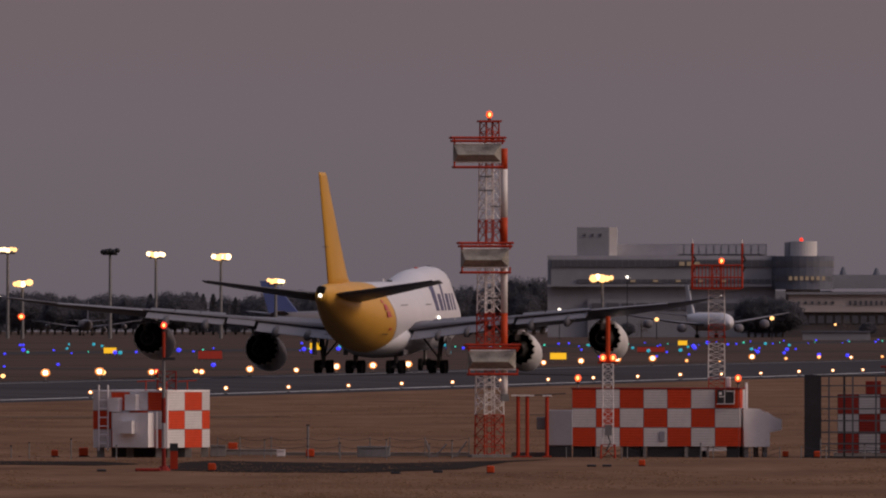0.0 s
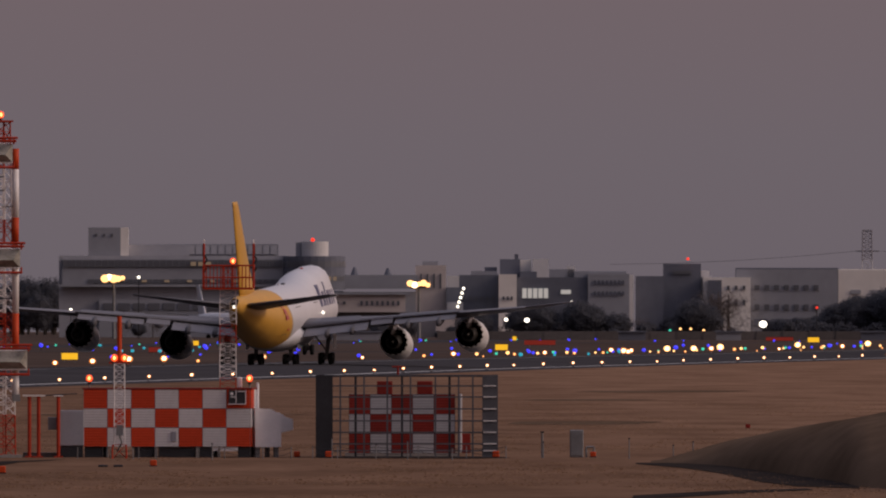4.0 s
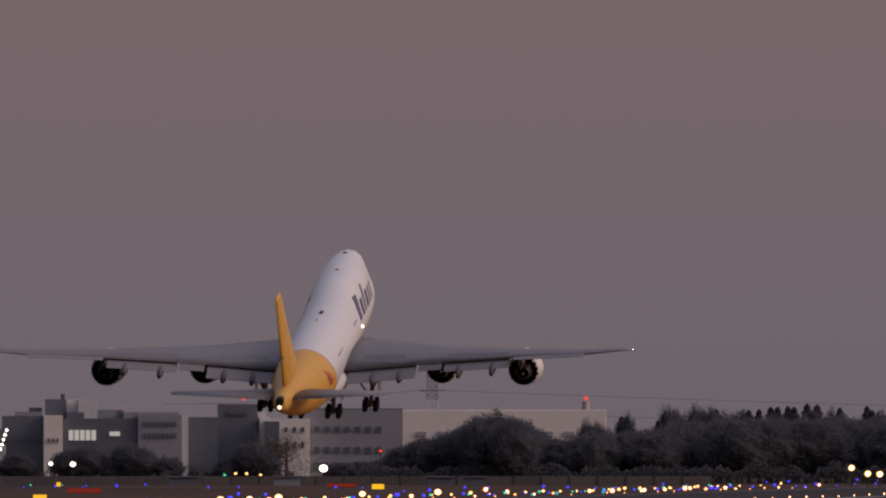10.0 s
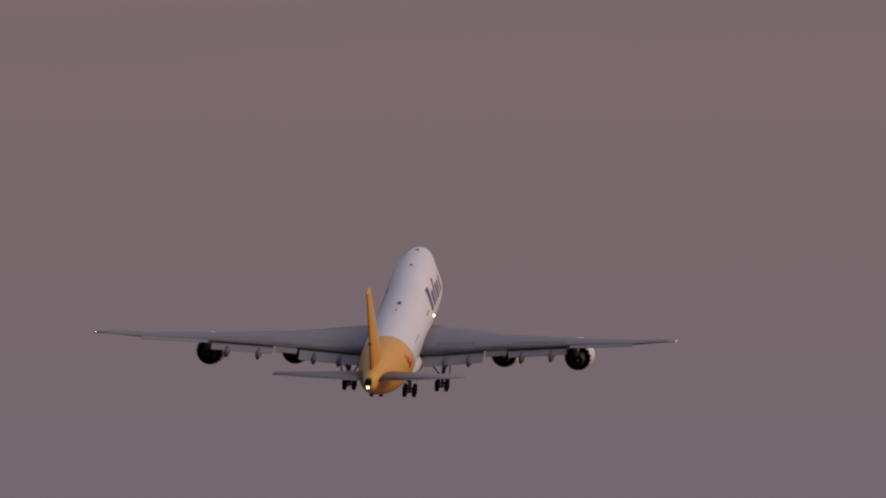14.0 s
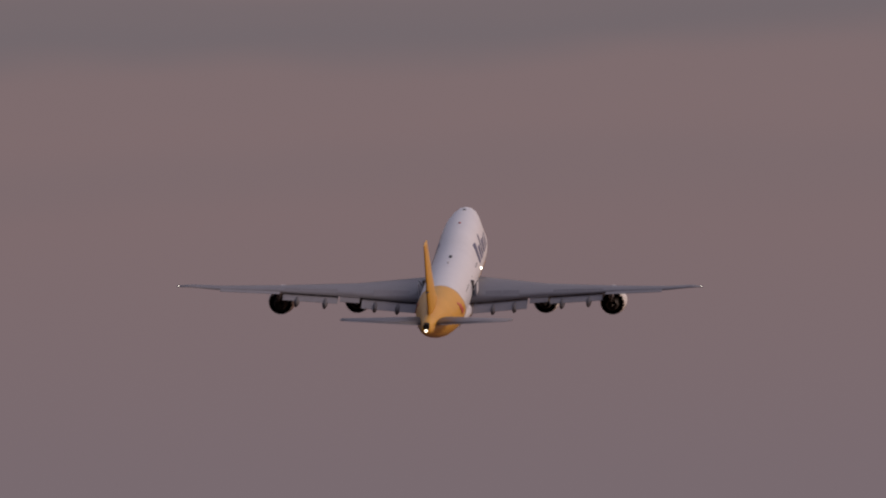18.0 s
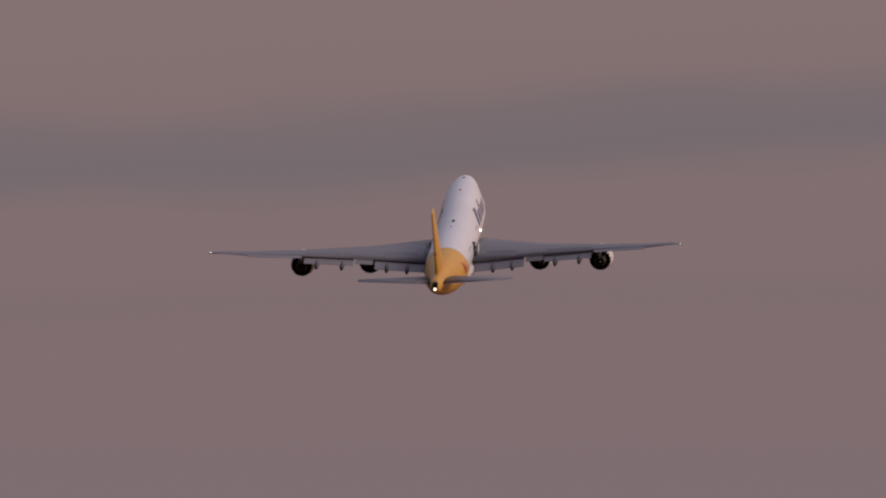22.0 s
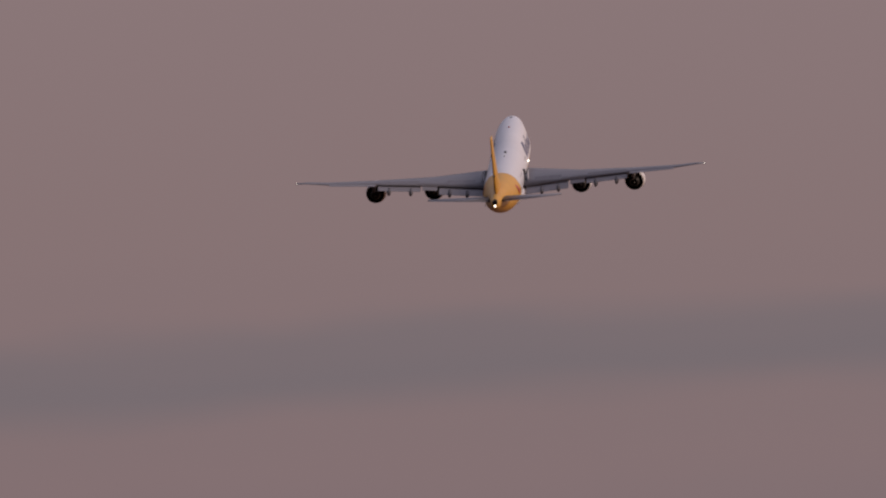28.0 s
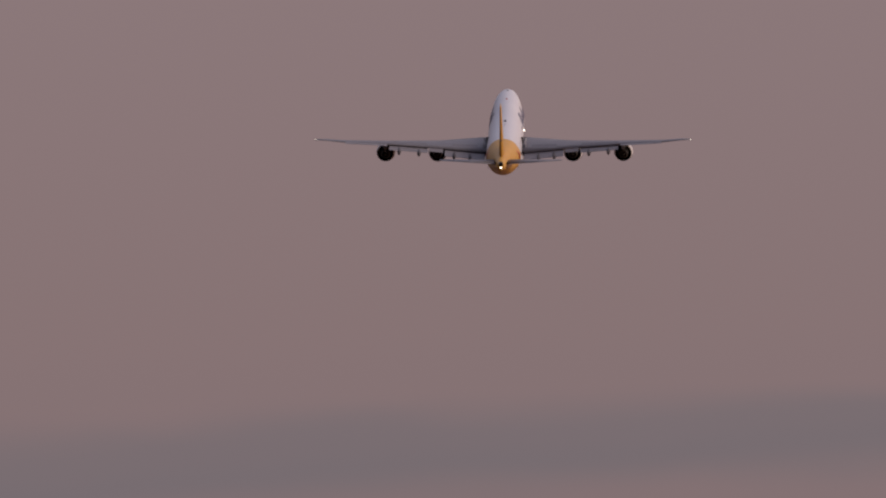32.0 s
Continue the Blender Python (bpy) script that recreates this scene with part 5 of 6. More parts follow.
wire_fence((1418, 1462, 1530, 1605, 1690, 1760), 718, 0.55, 0.12, "low chain fence with thin posts before the cage")


def patch(name, outline, z, mat, label):
    bm = bmesh.new()
    bm.faces.new([bm.verts.new((*at(u, d), z)) for u, d in outline])
    return tagged(part(name, bm, mat), label, kind="structure")


patch("ground", [(300, 664), (420, 656), (640, 654), (820, 668), (900, 700), (980, 712), (860, 704), (700, 694), (520, 698), (380, 706), (330, 700), (290, 680)], 0.02, DARK_EARTH, "dark scorched strip of earth in the grass")
patch("ground", [(-60, 690), (180, 684), (250, 690), (180, 702), (-60, 706)], 0.02, DARK_EARTH, "dark strip of earth in the grass")
patch("road", [(1990, 697), (2074, 697), (2141, 688), (2241, 657), (2341, 627), (2385, 604), (2385, 597), (2275, 604), (2208, 620), (2141, 651), (2074, 674), (1990, 692)], 0.02, DARK_EARTH, "dark damp track beside the mound")
patch("road", [(1985, 574), (2050, 580), (2141, 589), (2291, 596), (2305, 592), (2141, 577), (2050, 566), (1985, 562)], 0.02, DARK_EARTH, "narrow dark track in the grass")
patch("ground", [(1420, 722), (1500, 718), (1700, 717), (1770, 721), (1740, 727), (1430, 728)], 0.02, DARK_EARTH, "dark strip of earth along the cage")
# darker mown streaks across the field
for u0, u1, d0, d1 in ((1790, 2030, 1178, 1200), (1760, 2040, 930, 962), (1880, 2200, 1300, 1330), (900, 1420, 1010, 1032), (-40, 520, 985, 1010), (1500, 1780, 860, 872)):
    k = (u1 - u0) / 6
    patch("ground", [(u0, d0 + 8), (u0 + k, d0 + 2), (u0 + 3 * k, d0), (u1 - k, d0 + 5), (u1, d1 - 6), (u1 - 2 * k, d1), (u0 + 2 * k, d1 - 3), (u0 + k / 2, d1 - 5)], 0.016, MOUND_GRASS, "darker streak of short grass in the field")

# the grassy mound
bm = bmesh.new()
NU, NV = 90, 22
grid = []
for i in range(NU + 1):
    u = 2010 + 2100 * i / NU
    q = min(1.0, max(0.0, (u - 2020) / 420))
    crest = float(np.interp(u, (2020, 2100, 2170, 2238, 2330, 2440), (0.0, 0.52, 1.02, 1.42, 1.92, 2.4))) + max(0.0, min(1.0, (u - 2430) / 420)) * 2.9
    front = float(np.interp(u, (2000, 2074, 2141, 2241, 2341, 2385, 2600, 4200), (700, 694, 684, 652, 622, 602, 575, 540)))
    row = []
    for j in range(NV + 1):
        v = j / NV
        d = front + (12 + 140 * q) * v
        h = crest * math.sin(math.pi * v ** 0.75) ** 0.8
        h += 0.12 * min(1, crest) * noise.noise((u * 0.006, d * 0.03, 3)) * math.sin(math.pi * v)
        row.append(bm.verts.new((*at(u, d), h - 0.02)))
    grid.append(row)
for a, b in zip(grid, grid[1:]):
    for j in range(NV):
        bm.faces.new((a[j], b[j], b[j + 1], a[j + 1]))
tagged(part("ground", bm, MOUND_GRASS, smooth=True), "low mound of darker rough grass", kind="structure")
for u, d, z, w, h, m, lab in ((2188, 905, 0.0, 0.13, 0.22, DULL_RED, "small dark red marker in the grass"), (2570, 650, 2.0, 0.12, 0.55, PANEL_DARK, "small dark marker on the mound")):
    px, py = at(u, d)
    ob = thing("ground_marker", px, py, z, 0, lab, "marker")
    part("body", boxes((-w, -w, 0, w, w, h), bevel=0.02), m, ob)


# short dry grass standing out of the turf, nearest the site
TUFT = material("grass_tufts", (0.15, 0.09, 0.06), 0.95, spec=0.0)
tn, tl = TUFT.node_tree.nodes, TUFT.node_tree.links
t_geo = tn.new("ShaderNodeNewGeometry")
t_ramp = ramp(tn, [(0.0, (0.150, 0.090, 0.058)), (0.5, (0.195, 0.118, 0.078)), (1.0, (0.27, 0.168, 0.112))])
tl.new(t_geo.outputs["Random Per Island"], t_ramp.inputs[0])
tl.new(t_ramp.outputs[0], tn["Principled BSDF"].inputs["Base Color"])
paler_east(TUFT)
rnd = random.Random(5)
verts, faces = [], []
while len(faces) < 26000:
    u, d = rnd.uniform(-120, 2700), 185514.0 / rnd.uniform(160, 335)
    x, y = at(u, d)
    if -x * COS + y * SIN > 226 * sway(x * SIN + y * COS) or noise.noise((x * 0.12, y * 0.02, 7)) < -0.05:
        continue
    wide = rnd.uniform(0.1, 0.5)
    for _ in range(5):
        px, py, h = x + rnd.uniform(-wide, wide), y + rnd.uniform(-0.2, 0.2), rnd.uniform(0.012, 0.05)
        n = len(verts)
        verts += [(px - 0.05, py, 0.0), (px + 0.05, py + 0.02, 0.0), (px + rnd.uniform(-0.08, 0.08), py + 0.02, h)]
        faces.append((n, n + 1, n + 2))
me = bpy.data.meshes.new("dry_grass")
me.from_pydata(verts, [], faces)
me.materials.append(TUFT)
tagged(new("dry_grass", me), "short tufts of dry brown grass over the field", "grass", kind="stuff")


# ---- distance: terminal, works, trees, parked jets ----
FAR = 4000.0


def rise(u, v, d=FAR):
    """Height of a point that shows v units over the eye's level at the distance d."""
    return (6.31 if u < 1800 else 7.1 if u < 2432 else 7.7) + v * d / SIGHT * spread(u)


def block(parent, name, u0, u1, v, depth, mat, uc, d=FAR, low=0.0, front=0.0, label=""):
    k = d / SIGHT
    x0, x1 = (far(u0) - far(uc)) * k, (far(u1) - far(uc)) * k
    return part(name, boxes((x0, front, low, x1, front + depth, rise((u0 + u1) / 2, v, d))), mat, parent, label)


def building(u, label, d=FAR, name="building", group=""):
    x, y = at(far(u), d)
    return thing(name, x, y, 0, turn(far(u)), label, "building", group)


def windows(parent, uc, u0, u1, v0, v1, n, mat, d=FAR, fill=0.6, front=-0.3, name="window"):
    k = d / SIGHT
    step = (far(u1) - far(u0)) * k / n
    z0, z1 = rise((u0 + u1) / 2, v0, d), rise((u0 + u1) / 2, v1, d)
    me = mesh_of(boxes((0, 0, 0, step * fill, 0.35, z1 - z0)), name, mat)
    for i in range(n):
        piece(name, me, parent, (far(u0) - far(uc)) * k + step * (i + (1 - fill) / 2), front, z0)


# terminal with its round ramp tower
term = building(1170, "large grey airport terminal with dark window bands", name="terminal_building")
block(term, "wall", 969, 1372, 98, 60, FACADE_MID, 1170)
block(term, "upper_floor", 975, 1366, 92, 1.0, FACADE_GREY, 1170, low=rise(0, 44), front=-1.0)
windows(term, 1170, 976, 1364, 78, 90, 34, GLASS_DARK, fill=0.94, front=-1.4)
windows(term, 1170, 1200, 1240, 80, 87, 3, WARM_WINDOW, fill=0.7, front=-1.7, name="lit_window")
windows(term, 1170, 1020, 1364, 50, 56, 30, GLASS_DARK, fill=0.92, front=-1.4)
windows(term, 1170, 1100, 1300, 51, 55, 5, WARM_WINDOW, fill=0.22, front=-1.7, name="lit_window")
block(term, "ledge", 968, 1366, 47, 1.2, FACADE_GREY, 1170, low=rise(0, 43), front=-2.4)
block(term, "lower_floor", 1040, 1366, 20, 2.0, FACADE_GREY, 1170, front=-2.0)
windows(term, 1170, 1045, 1360, 2, 14, 12, GLASS_DARK, fill=0.8, front=-2.3)
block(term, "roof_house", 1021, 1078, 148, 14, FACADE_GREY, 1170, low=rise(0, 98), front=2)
# the roof house's right wall: sunlight put into a brighter colour
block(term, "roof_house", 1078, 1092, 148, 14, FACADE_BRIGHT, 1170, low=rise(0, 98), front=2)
windows(term, 1170, 1028, 1070, 132, 137, 3, GLASS_DARK, fill=0.25, front=1.7)
block(term, "roof_screen", 1092, 1200, 118, 20, FACADE_MID, 1170, low=rise(0, 98), front=6)
block(term, "roof_screen", 1140, 1358, 119, 20, FACADE_GREY, 1170, low=rise(0, 98), front=14)
windows(term, 1170, 1144, 1356, 101, 117, 16, FACADE_MID, fill=0.86, front=13.4, name="screen_panel")


def drum(parent, name, u0, u1, v0, v1, uc, mat, dy=0.0, label=""):
    k = FAR / SIGHT
    c, r = ((u0 + u1) / 2 - uc) * k, (u1 - u0) / 2 * k
    return part(name, rods(((c, dy, rise(0, v0) if v0 is not None else 0), (c, dy, rise(0, v1)), r), sides=28), mat, parent, label)


block(term, "link_wall", 1366, 1474, 36, 20, FACADE_MID, 1170, front=24)
windows(term, 1170, 1372, 1470, 12, 20, 7, GLASS_DARK, fill=0.8, front=23.6)
ramp_tower = building(1421, "round ramp control tower with a dark glass drum", name="control_tower")
drum(ramp_tower, "stem", 1390, 1452, None, 38, 1421, FACADE_PALE)
drum(ramp_tower, "drum", 1366, 1476, 38, 97, 1421, FACADE_DARK, label="dark cladded drum")
drum(ramp_tower, "glass_band", 1365.5, 1476.5, 53, 62, 1421, GLASS_DARK)
windows(ramp_tower, 1421, 1394, 1462, 54, 61, 7, WARM_WINDOW, fill=0.6, front=-7.6, name="lit_window")
drum(ramp_tower, "glass_band", 1365.5, 1476.5, 78, 88, 1421, GLASS_DARK)
drum(ramp_tower, "cabin", 1405, 1453, 97, 123, 1428, FACADE_PALE)
block(ramp_tower, "roof_house", 1388, 1412, 122, 5, FACADE_GREY, 1421, low=rise(0, 97))
part("lamp", ball(bmesh.new(), -0.4, -2, rise(0, 126), 0.5), LIGHT_RED, ramp_tower, "red obstacle light")

hall = building(1540, "low pale concourse with a dark flat roof", name="concourse")
block(hall, "wall", 1470, 1600, 34, 30, FACADE_MID, 1540)
block(hall, "front_wall", 1396, 1582, 29, 5, FACADE_TAN, 1540, low=rise(0, -2), front=-14, label="wide pale upper wall")
block(hall, "lower_wall", 1390, 1600, -2, 5, WALL_DULL, 1540, front=-13)
block(hall, "roof", 1466, 1604, 64, 34, FACADE_GREY, 1540, low=rise(0, 40), front=-2)
block(hall, "roof_edge", 1392, 1590, 33, 8, FACADE_GREY, 1540, low=rise(0, 29), front=-15)
windows(hall, 1540, 1500, 1574, 10, 18, 8, GLASS_DARK, fill=0.45, front=-14.3)
windows(hall, 1540, 1408, 1480, 12, 17, 6, GLASS_DARK, fill=0.4, front=-14.3)
windows(hall, 1540, 1400, 1596, -22, -8, 13, GLASS_DARK, fill=0.7, front=-13.3)
for u, v in ((1492, 78), (1551, 76)):
    k = FAR / SIGHT
    part("roof_vent", rods((((u - 1540) * k, 5, rise(0, 60)), ((u - 1540) * k, 5, rise(0, v)), 1.2, 0.3), sides=8), FACADE_DARK, hall)

WORKS = [
    # centre, label, blocks (u0, u1, top, depth, material, front), windows (u0, u1, v0, v1, n, material, fill)
    (1627, "tall brownish-grey office block", [(1600, 1654, 81, 25, FACADE_TAN, 0), (1612, 1640, 88, 10, FACADE_GREY, 4), (1636, 1678, -2, 6, FACADE_TAN, -12)], [(1604, 1650, 40, 66, 4, GLASS_DARK, 0.25)]),
    (1668, "narrow pale stair block with lights", [(1656, 1677, 62, 20, FACADE_PALE, 0), (1654, 1680, 42, 3, FACADE_DARK, -2), (1655, 1684, 16, 6, FACADE_MID, -4)], []),
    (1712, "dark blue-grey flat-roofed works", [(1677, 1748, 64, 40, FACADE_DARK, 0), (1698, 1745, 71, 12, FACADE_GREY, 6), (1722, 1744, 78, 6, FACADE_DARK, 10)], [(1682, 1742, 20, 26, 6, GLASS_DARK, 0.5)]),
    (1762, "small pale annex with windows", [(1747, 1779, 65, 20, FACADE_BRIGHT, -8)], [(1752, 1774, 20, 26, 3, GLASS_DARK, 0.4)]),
    # the cream block is this tower's right wall, its sunlight put into colour
    (1776, "dark stepped tower block with its sunlit side coloured pale", [(1749, 1785, 92, 18, FACADE_DARK, 8), (1775, 1782, 101, 5, FACADE_DARK, 10), (1785, 1804, 91, 14, FACADE_BRIGHT, 9)], []),
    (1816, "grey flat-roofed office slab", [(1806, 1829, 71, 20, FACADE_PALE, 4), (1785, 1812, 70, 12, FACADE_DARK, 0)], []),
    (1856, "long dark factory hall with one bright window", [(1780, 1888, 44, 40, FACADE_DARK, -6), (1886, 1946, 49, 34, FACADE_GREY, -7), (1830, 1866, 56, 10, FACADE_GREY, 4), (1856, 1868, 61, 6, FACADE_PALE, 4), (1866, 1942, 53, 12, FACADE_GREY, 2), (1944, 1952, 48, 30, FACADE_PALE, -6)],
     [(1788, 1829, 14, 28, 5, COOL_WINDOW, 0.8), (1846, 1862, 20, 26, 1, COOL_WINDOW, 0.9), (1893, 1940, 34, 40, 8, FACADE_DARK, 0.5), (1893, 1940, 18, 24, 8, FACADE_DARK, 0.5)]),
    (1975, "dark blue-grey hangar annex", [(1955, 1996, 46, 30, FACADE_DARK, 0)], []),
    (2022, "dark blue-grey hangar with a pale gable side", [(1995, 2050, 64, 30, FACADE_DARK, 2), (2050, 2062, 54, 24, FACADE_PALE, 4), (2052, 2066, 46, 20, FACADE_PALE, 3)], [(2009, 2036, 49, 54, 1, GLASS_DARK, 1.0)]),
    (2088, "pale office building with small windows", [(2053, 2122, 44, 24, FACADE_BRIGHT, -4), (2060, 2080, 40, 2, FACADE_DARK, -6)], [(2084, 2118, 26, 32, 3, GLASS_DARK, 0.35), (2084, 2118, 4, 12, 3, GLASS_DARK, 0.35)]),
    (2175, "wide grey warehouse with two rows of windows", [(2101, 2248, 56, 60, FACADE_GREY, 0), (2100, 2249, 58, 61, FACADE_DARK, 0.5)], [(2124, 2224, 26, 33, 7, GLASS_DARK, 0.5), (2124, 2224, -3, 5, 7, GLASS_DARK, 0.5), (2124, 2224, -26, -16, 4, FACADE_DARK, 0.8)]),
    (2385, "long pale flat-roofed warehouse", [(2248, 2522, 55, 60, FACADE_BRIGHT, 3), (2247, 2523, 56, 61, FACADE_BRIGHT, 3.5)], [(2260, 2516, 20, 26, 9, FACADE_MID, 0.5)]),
]
for uc, label, bs, ws in WORKS:
    ob = building(uc, label, name="works_building", group="works buildings")
    for i, (u0, u1, v, depth, m, fr) in enumerate(bs):
        block(ob, "wall" if i == 0 else "roof_block" if fr > 0 else "annex_wall", u0, u1, v, depth, m, uc, front=fr)
    for u0, u1, v0, v1, n, m, fill in ws:
        windows(ob, uc, u0, u1, v0, v1, n, m, fill=fill, front=(min(b[5] for b in bs if b[0] <= u0 + 2 and b[1] >= u1 - 2) if any(b[0] <= u0 + 2 and b[1] >= u1 - 2 for b in bs) else min(b[5] for b in bs)) - 0.4)
    if uc == 2022:
        part("lamp", ball(bmesh.new(), 1.5, 0, rise(uc, 71), 0.36), LIGHT_RED, ob, "red obstacle light")
    if uc == 1668:
        for k in range(5):
            part("stair_lamp", ball(bmesh.new(), 2.3 - 0.36 * k, -6, rise(uc, 40 - 8 * k), 0.34), LIGHT_WHITE, ob, "white stair light")

# pylon with lines
# pale grey-mauve: the haze before the far pylon is put into its colour
PYLON_HAZE = material("haze_grey_pylon", (0.30, 0.285, 0.32), 0.8, spread=0.15, scale=0.5, spec=0.1)
x, y = at(far(2291), 4300)
pyl = thing("power_pylon", x, y, 0, turn(far(2291)), "far steel lattice power pylon, greyed for haze", "pylon")
k = 4300 / SIGHT
top = rise(2291, 113, 4300)
part("lattice_section", lattice(bmesh.new(), 5.5, 2.4, 0, top * 0.72, 3.2, 0.11), FACADE_PALE, pyl)
part("lattice_section", lattice(bmesh.new(), 2.5, 2.3, top * 0.72, top, 1.1, 0.14), PYLON_HAZE, pyl)
for q, w in ((0.99, 2.2), (0.8, 6), (0.62, 7)):
    part("crossarm", boxes((-w / 2, -0.2, top * q - 0.15, w / 2, 0.2, top * q + 0.15)), STEEL_GREY, pyl)
for q, sx in ((0.8, 3), (0.8, -3), (0.62, 3.4), (0.62, -3.4)):
    pts = [(sx + s * 9.0, s * 2.0, top * q - (0.35 * s - 0.004 * s * s) * 1.0) for s in (0, 4, 8, 12, 16, 20)] if sx > 0 else [(sx - s * 4.0, s * 2.0, top * q - (0.4 * s - 0.012 * s * s)) for s in (0, 4, 8, 12, 16)]
    bm = bmesh.new()
    for a, b in zip(pts, pts[1:]):
        rod(bm, a, b, 0.05, sides=4)
    part("power_line", bm, DARK_STEEL, pyl)
x, y = at(far(2498), 4250)
chim = thing("chimney", x, y, 0, 0, "short far chimney with a red lamp", "chimney")
part("shaft", rods(((0, 0, 0), (0, 0, rise(2498, 60, 4250)), 1.0, 0.9), sides=12), FACADE_TAN, chim)
part("lamp", ball(bmesh.new(), 0, -1, rise(2498, 64, 4250), 0.45), LIGHT_RED, chim, "red obstacle light")


# floodlight masts
LIGHT_GLARE = lamp_material("flood_lamp_bright", (1.0, 0.68, 0.36), 4.0)


def flood_mast(u, v, d, lit, lamps=2, ext=1.0):
    x, y = at(far(u), d)
    ob = thing("floodlight_mast", x, y, 0, turn(far(u)), "tall apron mast with %s floodlights" % ("glowing warm" if lit else "unlit"), "mast", "floodlight masts")
    h = rise(u, v, d) - 0.9
    part("shaft", rods(((0, 0, 0), (0, 0, h), 0.42, 0.28), sides=8), STEEL_GREY, ob)
    part("head_frame", boxes((-1.7 * ext, -0.3, h - 0.3, 1.7 * ext, 0.3, h + 0.1)), DARK_STEEL, ob)
    jig = random.Random(int(u))
    for i in range(lamps * 2 + 1):
        px = (-1.6 + 3.2 * i / (lamps * 2)) * ext
        q = jig.uniform(0.45, 0.85) * ext
        part("floodlight", ball(bmesh.new(), px, -0.5 - 0.2 * jig.random(), h + 0.55 + jig.uniform(-0.25, 0.35), q, q * 0.9), (LIGHT_FLOOD if jig.random() < 0.55 else LIGHT_GLARE if u not in (1066, 1606) or i < lamps else LIGHT_FLOOD) if lit else DARK_STEEL, ob, "glowing floodlight" if lit else "unlit floodlight")


for u, v, lit in ((14, 110, True), (195, 108, False), (276, 102, True), (391, 98, True), (40, 52, True), (488, 55, True), (1066, 60, True), (1606, 50, True)):
    flood_mast(u, v, 3800, lit, 3 if u in (276, 391) else 2, 1.25 if u in (1066, 1606) else 1.0)
for u, v, r, m in ((38, -10, 0.8, LIGHT_AMBER), (2140, -24, 0.9, LIGHT_WHITE), (1162, -15, 0.5, LIGHT_FLOOD), (1366, -13, 0.5, LIGHT_FLOOD), (1110, 60, 0.35, LIGHT_WHITE), (990, 2, 0.4, LIGHT_WHITE), (1478, -24, 0.3, LIGHT_FLOOD), (2290, -46, 0.45, LIGHT_WHITE), (1797, -16, 0.6, LIGHT_WHITE), (1760, -15, 0.45, LIGHT_WHITE), (2005, -33, 0.3, LIGHT_GREEN), (2020, -31, 0.3, LIGHT_FLOOD), (2035, -31, 0.3, LIGHT_FLOOD), (2054, -33, 0.3, LIGHT_FLOOD), (1936, -44, 0.6, LIGHT_WHITE), (2218, 0, 0.3, LIGHT_RED)):
    x, y = at(far(u), 3700)
    ob = thing("apron_lamp", x, y, 0, 0, "small glowing apron lamp on a post", "lamp", "apron lamps")
    h = rise(u, v, 3700)
    part("post", rods(((0, 0, 0), (0, 0, h), 0.1)), DARK_STEEL, ob)
    bm = ball(bmesh.new(), 0, -0.2, h, r, r * 0.85, 6, 10)
    glass = part("lamp", bm, m, ob, "glowing lamp")
    if m is LIGHT_AMBER:
        part("bulb", ball(bmesh.new(), 0, -0.2 - r * 0.6, h, r * 0.6, r * 0.5), LIGHT_BULB, glass, "bright bulb")


# warm lamps on posts at the far end of the field
for u, h in ((3090, 3.9), (3117, 2.8), (3137, 2.7), (3155, 2.6)):
    x, y = at(u, 3400)
    ob = thing("field_lamp", x, y, 0, 0, "glowing amber lamp on a short post", "lamp", "far field lamps")
    part("post", rods(((0, 0, 0), (0, 0, h - 0.3), 0.09)), DARK_STEEL, ob)
    glass = part("lamp", ball(bmesh.new(), 0, 0, h, 0.62, 0.58, 6, 10), LIGHT_FLOOD, ob, "glowing amber glass")
    part("bulb", ball(bmesh.new(), 0, -0.3, h, 0.42, 0.40), LIGHT_HOT, glass, "bright bulb")


